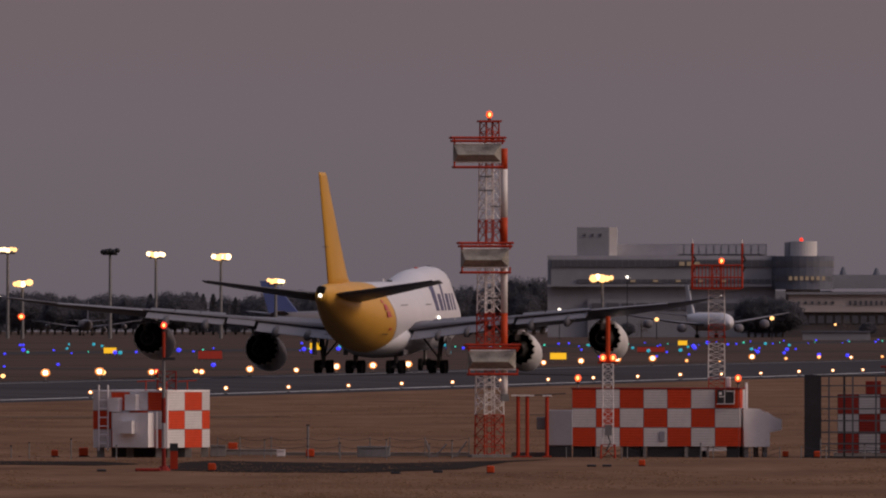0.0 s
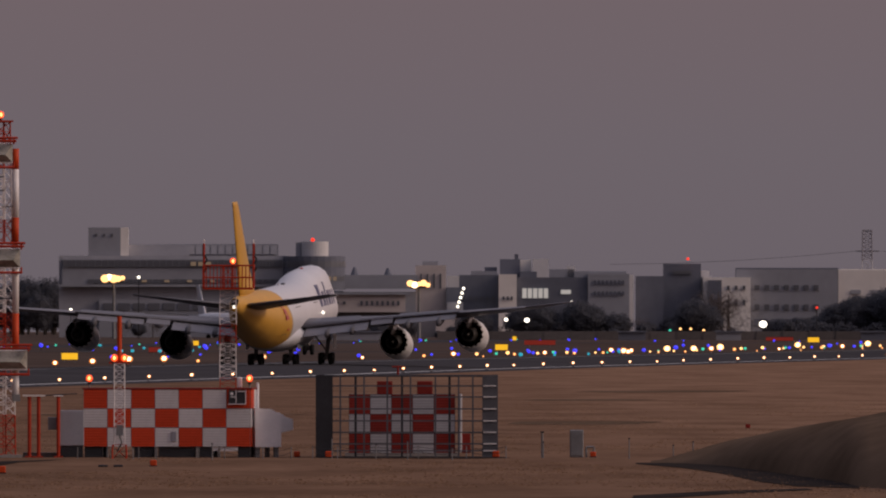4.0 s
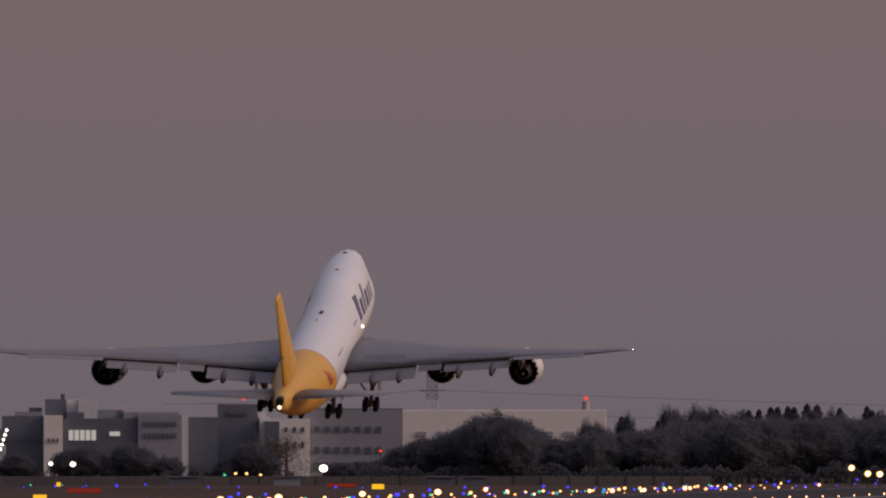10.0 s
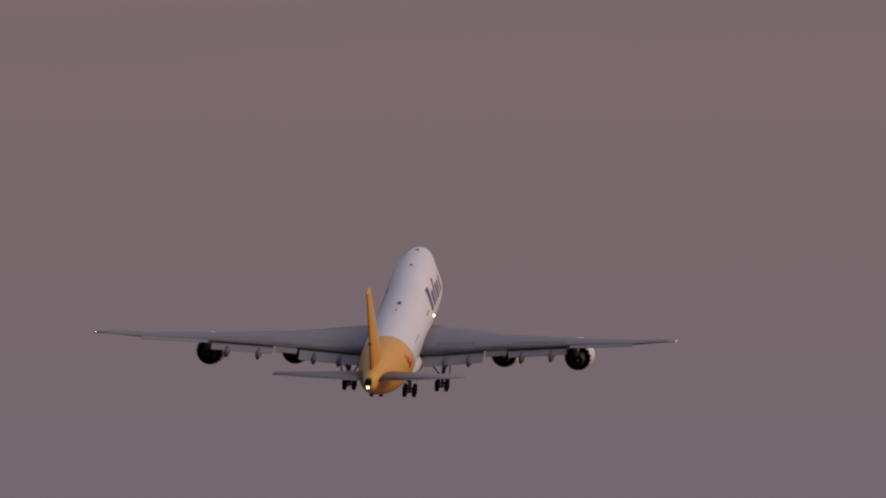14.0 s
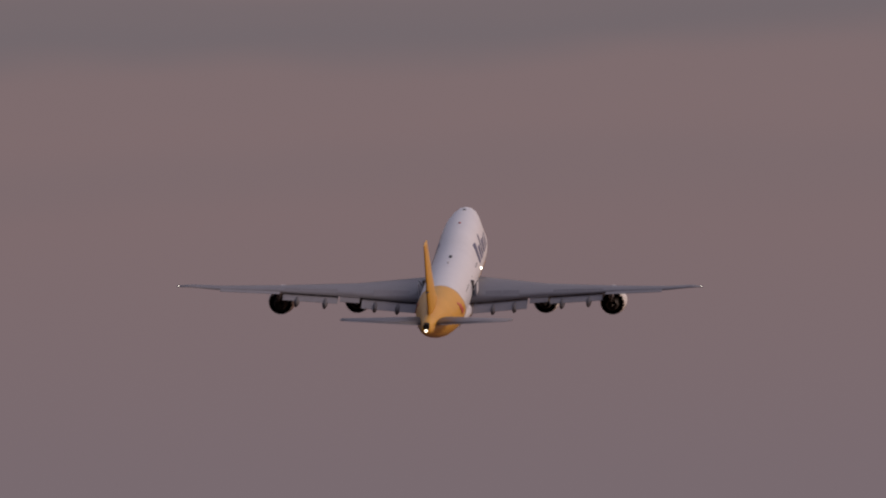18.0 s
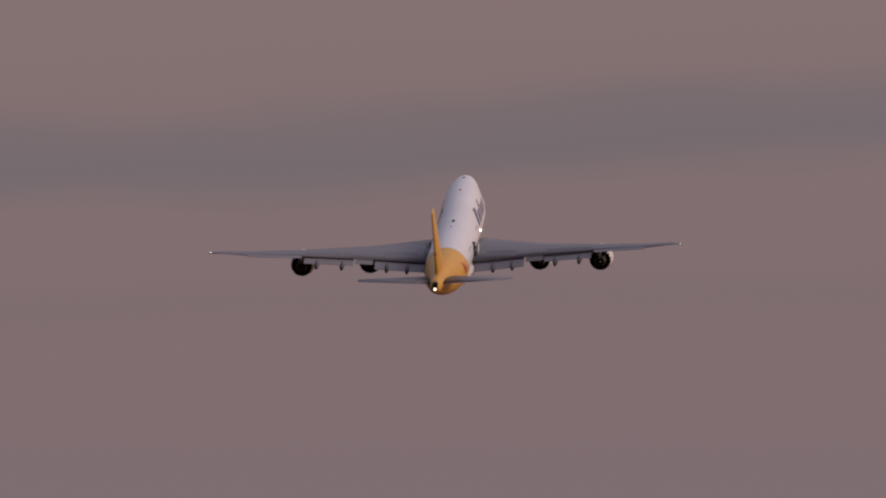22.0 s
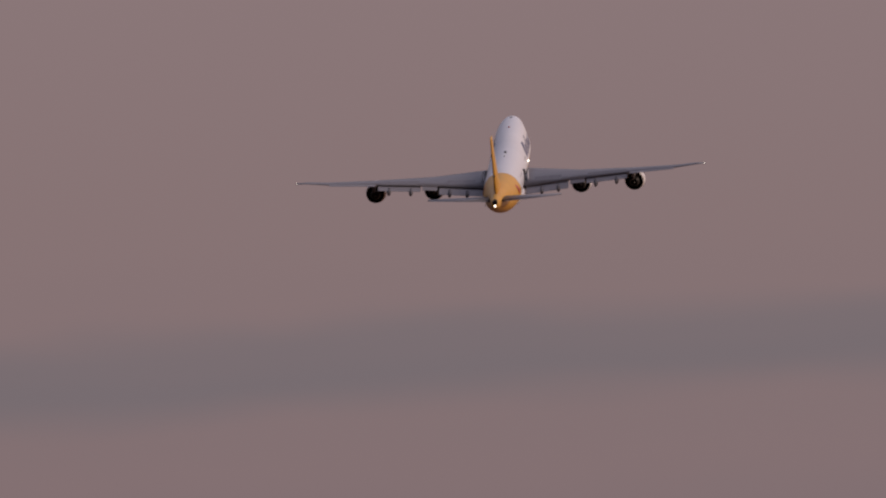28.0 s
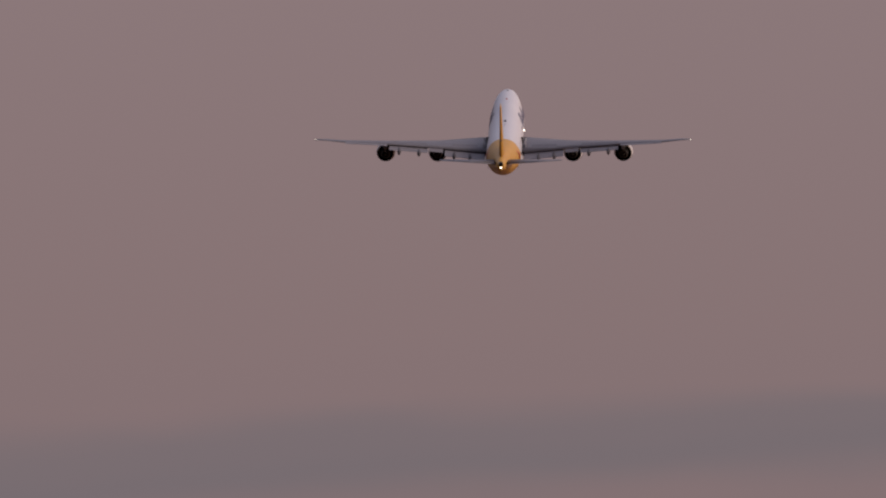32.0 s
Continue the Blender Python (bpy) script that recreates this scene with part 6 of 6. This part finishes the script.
# parked and taxiing jets
def airliner(u, d, rz, span, fin_mat, label, body=WHITE_SKIN):
    x, y = at(u, d)
    ob = thing("parked_airliner", x, y, 0, rz, label, "aircraft", "far airliners")
    f = span / 60.0
    hull_rows = [[(w * f * math.sin(2 * math.pi * i / 14), yy * f, (cz + w * math.cos(2 * math.pi * i / 14)) * f) for i in range(14)]
                 for yy, cz, w in ((32, 4.6, 0.2), (30.5, 4.8, 1.6), (27, 5.1, 2.7), (20, 5.3, 3.0), (-12, 5.3, 3.0), (-22, 6.0, 2.0), (-31, 7.2, 0.4))]
    part("fuselage", loft(bmesh.new(), hull_rows), body, ob, smooth=True)
    part("fin", loft(bmesh.new(), [[(t * f, le * f, z * f), (0, (te - 0.2) * f, z * f), (-t * f, le * f, z * f), (0, (le + 0.6) * f, z * f)] for z, le, te, t in ((7.6, -20, -30, 0.45), (17.5, -29, -33, 0.2))]), fin_mat, ob)
    for s in (-1, 1):
        part("wing", loft(bmesh.new(), [aerofoil(le * f, te * f, s * xx * f, z * f, t * f) for xx, le, te, z, t in ((2.0, 9, -4, 4.2, 1.3), (11, 1.5, -6, 5.2, 0.9), (30, -11, -14, 8.2, 0.25))]), WING_GREY, ob, smooth=True)
        part("tailplane", loft(bmesh.new(), [aerofoil(le * f, te * f, s * xx * f, z * f, t * f) for xx, le, te, z, t in ((0.8, -23, -30, 7.2, 0.6), (10, -30, -33, 8.2, 0.2))]), WING_GREY, ob)
        for xe, ye, ze in ((9.5, 2, 3.2), (19.5, -4, 4.6)):
            part("engine_cowl", loft(bmesh.new(), [[(s * xe * f + r * f * math.cos(2 * math.pi * i / 12), (ye + dy) * f, (ze + r * math.sin(2 * math.pi * i / 12)) * f) for i in range(12)] for dy, r in ((4, 1.1), (3.2, 1.45), (0.5, 1.4), (-1.5, 0.9))]), FLAP_GREY, ob, smooth=True)
        part("main_gear", rods(((s * 3.2 * f, -1, 0.55 * f), (s * 3.2 * f, -1, 4 * f), 0.25)), GEAR_METAL, ob)
        part("wheel", rods(((s * 2.6 * f, -1, 0.6 * f), (s * 3.8 * f, -1, 0.6 * f), 0.6 * f), sides=12), TYRE, ob)
    part("nose_gear", rods(((0, 24 * f, 0.5 * f), (0, 24 * f, 3.5 * f), 0.2)), GEAR_METAL, ob)
    part("nose_wheel", rods(((-0.5 * f, 24 * f, 0.5 * f), (0.5 * f, 24 * f, 0.5 * f), 0.5 * f), sides=12), TYRE, ob)
    return ob


airliner(1252, 3880, 192, 43, WHITE_SKIN, "white four-engined airliner waiting beyond the taxiway")
FIN_BLUE = material("fin_blue_paint", (0.03, 0.055, 0.20), 0.4, spread=0.1, scale=0.3)
airliner(628, 3950, -62, 46, FIN_BLUE, "grey airliner with a dark blue fin parked at the apron", WING_GREY)
airliner(152, 4250, 4, 30, WHITE_SKIN, "small grey airliner with a pale fin parked at the apron", WING_GREY)


# trees: three leafy kinds, a conifer and a bare one, copied along the far edges
TALL = []


def tree(seed, h, w, mat, conifer=False, bare=False):
    rnd = random.Random(seed)
    ob = thing("tree", label="far %s tree, dark in the dusk" % ("conifer" if conifer else "leafless" if bare else "broadleaf"), category="tree", group="far trees")
    limbs = [((0, 0, 0), (0, 0, h * 0.55), 0.035 * h, 0.02 * h), ((0, 0, h * 0.55), (0, 0, h * 0.92), 0.02 * h, 0.006 * h)]
    for _ in range(22 if bare else 9):
        z0, a, q = h * rnd.uniform(0.25, 0.7), rnd.uniform(0, 6.28), rnd.uniform(0.5, 0.95)
        limbs.append(((0, 0, z0), (math.cos(a) * w * 0.42 * q, math.sin(a) * w * 0.42 * q, z0 + h * rnd.uniform(0.08, 0.25)), (0.006 if bare else 0.012) * h, 0.003 * h))
    part("trunk", rods(*limbs, sides=5), BARK, ob)
    bm = bmesh.new()
    n = 1700 if bare else 8000
    hubs = [(rnd.uniform(-0.38, 0.38) * w, rnd.uniform(-0.38, 0.38) * w, h * rnd.uniform(0.16, 0.86), w * rnd.uniform(0.12, 0.23)) for _ in range(30)]

    def reach(d):
        """How far the crown reaches from its middle in the direction d."""
        q = 1.0 + 0.30 * noise.noise(d * 1.7 + Vector((seed * 7.3, 0, 0))) + 0.24 * noise.noise(d * 4.0 + Vector((0, seed * 5.1, 0))) + 0.13 * noise.noise(d * 9.0)
        return Vector((d.x * w * 0.50, d.y * w * 0.50, d.z * h * (0.44 if d.z > 0 else 0.38))) * q

    if conifer:
        rod(bm, (0, 0, h * 0.08), (0, 0, h * 0.9), w * 0.22, w * 0.02, 7)
    elif not bare:
        loft(bm, [[Vector((0, 0, h * 0.54)) + reach(Vector((math.cos(a) * math.cos(e), math.sin(a) * math.cos(e), math.sin(e)))) * 0.84
                   for a in (2 * math.pi * i / 16 for i in range(16))] for e in (1.5 - 3.0 * k / 10 for k in range(11))])
    for i in range(n):
        if conifer:
            q = rnd.random() ** 0.8
            r = w * 0.5 * (1 - q) ** 0.6 * (0.7 + 0.3 * math.sin(q * 34) ** 2) * rnd.uniform(0.35, 1.0)
            a = rnd.uniform(0, 6.28)
            c = Vector((math.cos(a) * r, math.sin(a) * r, h * (0.05 + 0.95 * q)))
        elif bare:
            hx, hy, hz, hr = hubs[i % len(hubs)]
            out = Vector((rnd.gauss(0, 1), rnd.gauss(0, 1), rnd.gauss(0, 0.9))).normalized()
            c = Vector((hx, hy, hz)) + out * hr * rnd.uniform(0.5, 1.15)
        else:
            out = Vector((rnd.gauss(0, 1), rnd.gauss(0, 1), rnd.gauss(0, 1))).normalized()
            c = Vector((0, 0, h * 0.54)) + reach(out) * rnd.uniform(0.82, 1.05)
        s = (0.015 if not bare else 0.040) * w * rnd.uniform(0.6, 1.4)
        # leaves point every way
        out = Vector((rnd.gauss(0, 1), rnd.gauss(0, 1), rnd.gauss(0, 1))).normalized()
        u = out.orthogonal().normalized()
        t = out.cross(u) * (0.07 if bare else 0.8)
        bm.faces.new([bm.verts.new(c + p * s) for p in (u, t, -u, -t)])
    TALL.append(sorted(v.co.z for v in bm.verts)[-24])
    part("crown", bm, mat, ob, "loose crown of haze-grey leaves" if not bare else "bare twigs")
    return ob


KINDS = [tree(1, 12, 11, LEAF_HAZE), tree(2, 11, 12, LEAF_HAZE), tree(3, 13, 10, LEAF_HAZE), tree(4, 14, 7.6, LEAF_HAZE, conifer=True), tree(5, 11, 11, LEAF_BARE, bare=True)]
used = [False] * 5


def plant(kind, u, v, d, girth=1.0):
    """A tree whose top shows v units over the eye's level."""
    x, y = at(far(u), d)
    s = rise(u, v, d) / TALL[kind]
    m = pose(x, y, 0, 0, 0, random.uniform(0, 360))
    if used[kind]:
        ob = copy_thing(KINDS[kind], m)
    else:
        ob = KINDS[kind]
        used[kind] = True
        ob.matrix_basis = m
    ob.scale = (s * girth * random.uniform(0.95, 1.15), s * girth * random.uniform(0.95, 1.15), s)


rnd = random.Random(11)
u = -60.0
while u < 965:
    v = 28 + 10 * noise.noise((u * 0.011, 0, 0)) + rnd.uniform(-5, 5) + (14 if u > 800 else 0) + (6 if 480 < u < 560 else 0)
    plant(rnd.choice((0, 1, 2, 2, 3)), u, v, rnd.uniform(4350, 4520))
    u += rnd.uniform(10, 18)
for u, v in ((905, 62), (945, 58), (962, 60)):
    plant(2, u, v, 4400)
for u in range(1325, 1390, 12):
    plant(rnd.choice((0, 1, 2)), u, rnd.uniform(18, 30), 3960)
for u in (1080, 1110, 1135, 1500, 1535, 1570, 1590):
    plant(rnd.choice((0, 1, 4)), u, rnd.uniform(-26, -10), 3930)
for u in range(1690, 2110, 15):
    plant(rnd.choice((0, 1, 2, 4)), u + rnd.uniform(-4, 4), rnd.uniform(-34, -14), 3900)
for u, v, kd in ((1850, -6, 1), (2075, 28, 4), (2065, 22, 4), (2090, 24, 4)):
    plant(kd, u, v, 3890)
u = 2150.0
while u < 3450:
    v = float(np.interp(u, (2150, 2200, 2222, 2260, 2300, 2340, 2374, 2403, 2433, 2456, 2480, 2502, 2530, 2571, 2600, 2640, 2680, 2800, 3600),
                        (-16, -12, -10, 18, 22, 38, 48, 43, 28, 16, 16, 27, 23, 24, 34, 38, 41, 42, 44))) + rnd.uniform(-6, 1)
    plant(rnd.choice((0, 1, 2)), u, v, rnd.uniform(3790, 3900))
    u += rnd.uniform(9, 15)
# single tops that stand out of the wood: direction, height, kind
for u, v, kd in ((2374, 55, 1), (2350, 45, 2), (2402, 47, 0), (2502, 37, 1), (2514, 31, 2), (2548, 46, 2), (2542, 40, 3), (2589, 35, 3), (2603, 55, 2), (2610, 51, 0), (2636, 57, 2), (2644, 52, 2), (2657, 53, 0), (2664, 49, 3), (2678, 47, 1), (2697, 50, 0), (2706, 48, 3), (2719, 49, 3), (2734, 52, 3), (2743, 52, 3), (2756, 53, 3), (2764, 52, 3),
                 (2781, 56, 3), (2786, 52, 2), (2794, 55, 3), (2812, 52, 2), (2823, 51, 3), (2858, 53, 3), (2864, 48, 3), (2876, 49, 0), (2891, 47, 2), (2901, 59, 3), (2922, 50, 2), (2938, 54, 3), (2955, 47, 0), (2972, 52, 3), (2990, 66, 2), (3004, 74, 2), (3020, 62, 2), (3044, 50, 3), (3070, 55, 3), (3100, 49, 2), (3140, 56, 3), (3185, 50, 0), (3230, 57, 3), (3290, 52, 3), (3360, 56, 2), (3440, 52, 3)):
    plant(kd, u, v + 1, (3905 if u > 2480 else 3770) + rnd.uniform(0, 30), (0.42 if kd != 3 else 0.95) if u > 2480 else 0.8)
# undergrowth added along the foot of the wood, haze in its leaf colour
verts, faces = [], []
while len(faces) < 16000:
    u = rnd.uniform(2190, 3460)
    top = 3.6 + 2.6 * noise.noise((u * 0.03, 0, 0)) + 1.2 * noise.noise((u * 0.11, 4, 0))
    x, y = at(far(u), 3772 + rnd.uniform(-1.5, 1.5))
    c, w = Vector((x, y, top * rnd.random() ** 0.8)), rnd.uniform(0.14, 0.30)
    out = Vector((rnd.gauss(0, 1), rnd.gauss(0, 1), rnd.gauss(0, 1))).normalized()
    a = out.orthogonal().normalized() * w
    b = out.cross(a) * 0.8
    n = len(verts)
    verts += [c + a, c + b, c - a, c - b]
    faces.append((n, n + 1, n + 2, n + 3))
me = bpy.data.meshes.new("undergrowth")
me.from_pydata(verts, [], faces)
me.materials.append(LEAF_HAZE)
tagged(new("undergrowth", me), "tangled undergrowth at the foot of the far wood, greyed for haze", "bushes", kind="stuff")
u = 1640.0
while u < 2150:
    plant(rnd.choice((0, 1, 2)), u, rnd.uniform(-36, -22), rnd.uniform(3700, 3760))
    u += rnd.uniform(24, 60)
for u, v in ((1702, 6), (1716, -4), (1792, 10), (1806, 2), (1818, 8), (1874, 12), (1890, 4), (1930, -6), (2010, -10), (2042, 14), (2056, 6)):
    plant(rnd.choice((0, 1, 2)), u, v, 3720)
# a long low wall added before the works; its brown stands for ground haze
x0, y0 = at(far(1640), 3640)
low_wall = thing("perimeter_wall", x0, y0, 0, turn(far(1640)), "long low added wall in haze brown before the works buildings", "wall")
wall_panel = mesh_of(boxes((0.05, 0, 0, 5.75, 0.25, 1.9), (-0.15, -0.06, 0, 0.05, 0.31, 2.05)), "wall_panel", WALL_DULL)
for k in range(26):
    px, py = at(far(1640) + 47 * k, 3640)
    dx, dy = px - x0, py - y0
    c, q = math.cos(radians(-turn(far(1640)))), math.sin(radians(-turn(far(1640))))
    piece("wall_panel", wall_panel, low_wall, dx * c - dy * q, dx * q + dy * c, 0)
# parked cars and low buildings along the far verge
for u, w, m, lab in ((2300, 22, FACADE_DARK, "long low dark shed by the verge"), (2346, 18, FACADE_DARK, "low dark shed by the verge"), (1950, 24, FACADE_DARK, "low grey service shed"), (1480, 60, FACADE_GREY, "low grey service shed"), (2090, 22, FACADE_GREY, "low grey service shed")):
    ob = building(u, lab, 3600, name="shed", group="service sheds")
    k = 3600 / SIGHT * w
    part("wall", boxes((-k, 0, 0, k, 6, 1.7)), m, ob)
    part("roof", boxes((-k - 0.3, -0.4, 1.7, k + 0.3, 6.4, 2.0)), FACADE_DARK, ob)


# ---- motions ----
def motions():
    walk(jet, [
        (0.0, pose(-6.12, 1577.31, 0.00, 0.343, 0.000, -9.153)),
        (0.5, pose(-1.10, 1609.60, 0.00, 0.381, 0.000, -9.179)),
        (1.0, pose(3.92, 1641.92, 0.00, 0.421, 0.000, -9.192)),
        (1.5, pose(9.02, 1674.31, 0.00, 0.468, 0.000, -9.180)),
        (2.0, pose(14.09, 1707.29, 0.00, 0.558, 0.000, -9.153)),
        (2.5, pose(19.45, 1741.19, 0.00, 0.736, 0.000, -9.126)),
        (3.0, pose(24.70, 1775.52, 0.00, 1.033, 0.000, -9.088)),
        (3.5, pose(30.18, 1810.27, 0.00, 1.490, 0.000, -9.001)),
        (4.0, pose(35.66, 1845.27, 0.00, 2.073, 0.000, -8.877)),
        (4.5, pose(41.13, 1880.56, 0.00, 2.727, 0.000, -8.730)),
        (5.0, pose(44.61, 1840.82, 0.27, 3.618, 0.129, -8.706)),
        (5.5, pose(45.36, 1732.66, 0.60, 5.136, 0.402, -8.773)),
        (6.0, pose(45.94, 1633.72, 1.03, 6.723, 0.649, -8.872)),
        (6.5, pose(48.81, 1604.45, 1.58, 7.824, 0.698, -8.943)),
        (7.0, pose(54.93, 1652.53, 1.98, 8.944, 0.519, -9.005)),
        (7.5, pose(61.08, 1700.94, 2.48, 10.055, 0.351, -9.064)),
        (8.0, pose(67.40, 1749.35, 3.44, 11.045, 0.199, -9.127)),
        (8.5, pose(73.78, 1798.03, 4.81, 11.819, 0.075, -9.180)),
        (9.0, pose(80.27, 1846.94, 6.66, 12.331, -0.009, -9.205)),
        (9.5, pose(86.87, 1895.45, 8.99, 12.676, -0.038, -9.211)),
        (10.0, pose(93.53, 1942.92, 11.62, 12.931, -0.015, -9.206)),
        (10.5, pose(100.10, 1989.53, 14.41, 13.133, 0.049, -9.189)),
        (11.0, pose(106.43, 2034.95, 17.25, 13.304, 0.144, -9.167)),
        (11.5, pose(112.65, 2077.18, 20.59, 13.441, 0.272, -9.150)),
        (12.0, pose(118.99, 2114.88, 23.93, 13.559, 0.438, -9.134)),
        (12.5, pose(125.25, 2148.31, 27.16, 13.676, 0.622, -9.110)),
        (13.0, pose(130.40, 2181.21, 30.37, 13.781, 0.789, -9.071)),
        (13.5, pose(135.37, 2211.68, 34.17, 13.843, 0.923, -9.020)),
        (14.0, pose(140.53, 2239.97, 38.29, 13.855, 1.014, -8.969)),
        (14.5, pose(145.76, 2267.67, 42.30, 13.830, 1.075, -8.944)),
        (15.0, pose(150.98, 2295.28, 45.85, 13.791, 1.040, -8.938)),
        (15.5, pose(156.28, 2322.23, 48.84, 13.732, 0.855, -8.976)),
        (16.0, pose(161.69, 2348.67, 51.98, 13.712, 0.630, -9.034)),
        (16.5, pose(167.22, 2374.75, 55.98, 13.794, 0.472, -9.086)),
        (17.0, pose(173.05, 2400.53, 60.36, 13.951, 0.389, -9.124)),
        (17.5, pose(178.43, 2426.62, 65.30, 14.100, 0.295, -9.167)),
        (18.0, pose(183.64, 2454.81, 69.78, 14.249, 0.177, -9.208)),
        (18.5, pose(188.69, 2484.51, 73.94, 14.367, 0.041, -9.242)),
        (19.0, pose(193.71, 2515.18, 77.82, 14.452, -0.095, -9.268)),
        (19.5, pose(198.86, 2546.04, 81.53, 14.501, -0.226, -9.279)),
        (20.0, pose(204.40, 2575.98, 85.20, 14.560, -0.358, -9.276)),
        (20.5, pose(209.91, 2606.14, 88.97, 14.658, -0.503, -9.274)),
        (21.0, pose(215.14, 2634.77, 93.57, 14.795, -0.666, -9.287)),
        (21.5, pose(220.27, 2664.51, 98.20, 14.978, -0.831, -9.316)),
        (22.0, pose(225.50, 2696.09, 102.58, 15.203, -0.982, -9.345)),
        (22.5, pose(230.48, 2729.02, 107.38, 15.457, -1.099, -9.366)),
        (23.0, pose(236.35, 2757.98, 112.75, 15.689, -1.180, -9.371)),
        (23.5, pose(243.04, 2785.36, 118.21, 15.858, -1.237, -9.369)),
        (24.0, pose(249.69, 2815.27, 123.53, 15.957, -1.300, -9.372)),
        (24.5, pose(256.28, 2844.56, 129.26, 15.987, -1.388, -9.385)),
        (25.0, pose(262.57, 2871.90, 135.76, 15.960, -1.514, -9.408)),
        (25.5, pose(268.62, 2900.78, 142.21, 15.905, -1.671, -9.437)),
        (26.0, pose(274.96, 2930.61, 148.31, 15.809, -1.925, -9.476)),
        (26.5, pose(281.48, 2962.76, 153.85, 15.627, -2.296, -9.514)),
        (27.0, pose(287.94, 2995.56, 159.03, 15.397, -2.624, -9.512)),
        (27.5, pose(294.11, 3027.34, 164.11, 15.156, -2.748, -9.432)),
        (28.0, pose(300.16, 3059.10, 169.02, 14.924, -2.748, -9.317)),
        (28.5, pose(305.99, 3088.78, 174.32, 14.688, -2.686, -9.169)),
        (29.0, pose(311.74, 3118.85, 179.54, 14.467, -2.538, -8.984)),
        (29.5, pose(317.54, 3150.65, 184.39, 14.305, -2.294, -8.767)),
        (30.0, pose(323.22, 3182.48, 189.31, 14.231, -1.950, -8.529)),
        (30.5, pose(329.30, 3213.62, 194.12, 14.274, -1.512, -8.285)),
        (31.0, pose(335.27, 3245.02, 199.00, 14.390, -1.021, -8.027)),
        (31.5, pose(340.94, 3277.45, 203.95, 14.551, -0.506, -7.757)),
        (32.0, pose(346.51, 3309.47, 209.05, 14.725, 0.016, -7.481)),
    ])
    # the wings hang lower on the ground than in the air
    for ob, side in WINGS:
        root = Vector((side * 3.2, 0, 4.4))
        def flex(deg):
            return Matrix.Translation(root) @ pose(0, 0, 0, 0, side * deg, 0) @ Matrix.Translation(-root)
        walk(ob, [(0.0, flex(2.3)), (3.5, flex(2.3)), (5.0, flex(1.9)), (6.5, flex(1.1)), (8.5, flex(0.0)), (32.0, flex(0.0))])
    # the gear folds up into the hull
    for leg, inward in GEAR:
        down, hung, up = pose(0, 0, 0.42), pose(0, 0, -0.22), pose(inward, 0.6, 3.3)
        walk(leg, [(0.0, down), (6.0, down), (7.5, hung), (15.0, hung), (15.8, pose(inward * 0.25, 0.2, 0.9)), (16.6, pose(inward * 0.6, 0.4, 2.0)), (17.6, up), (32.0, up)])


motions()
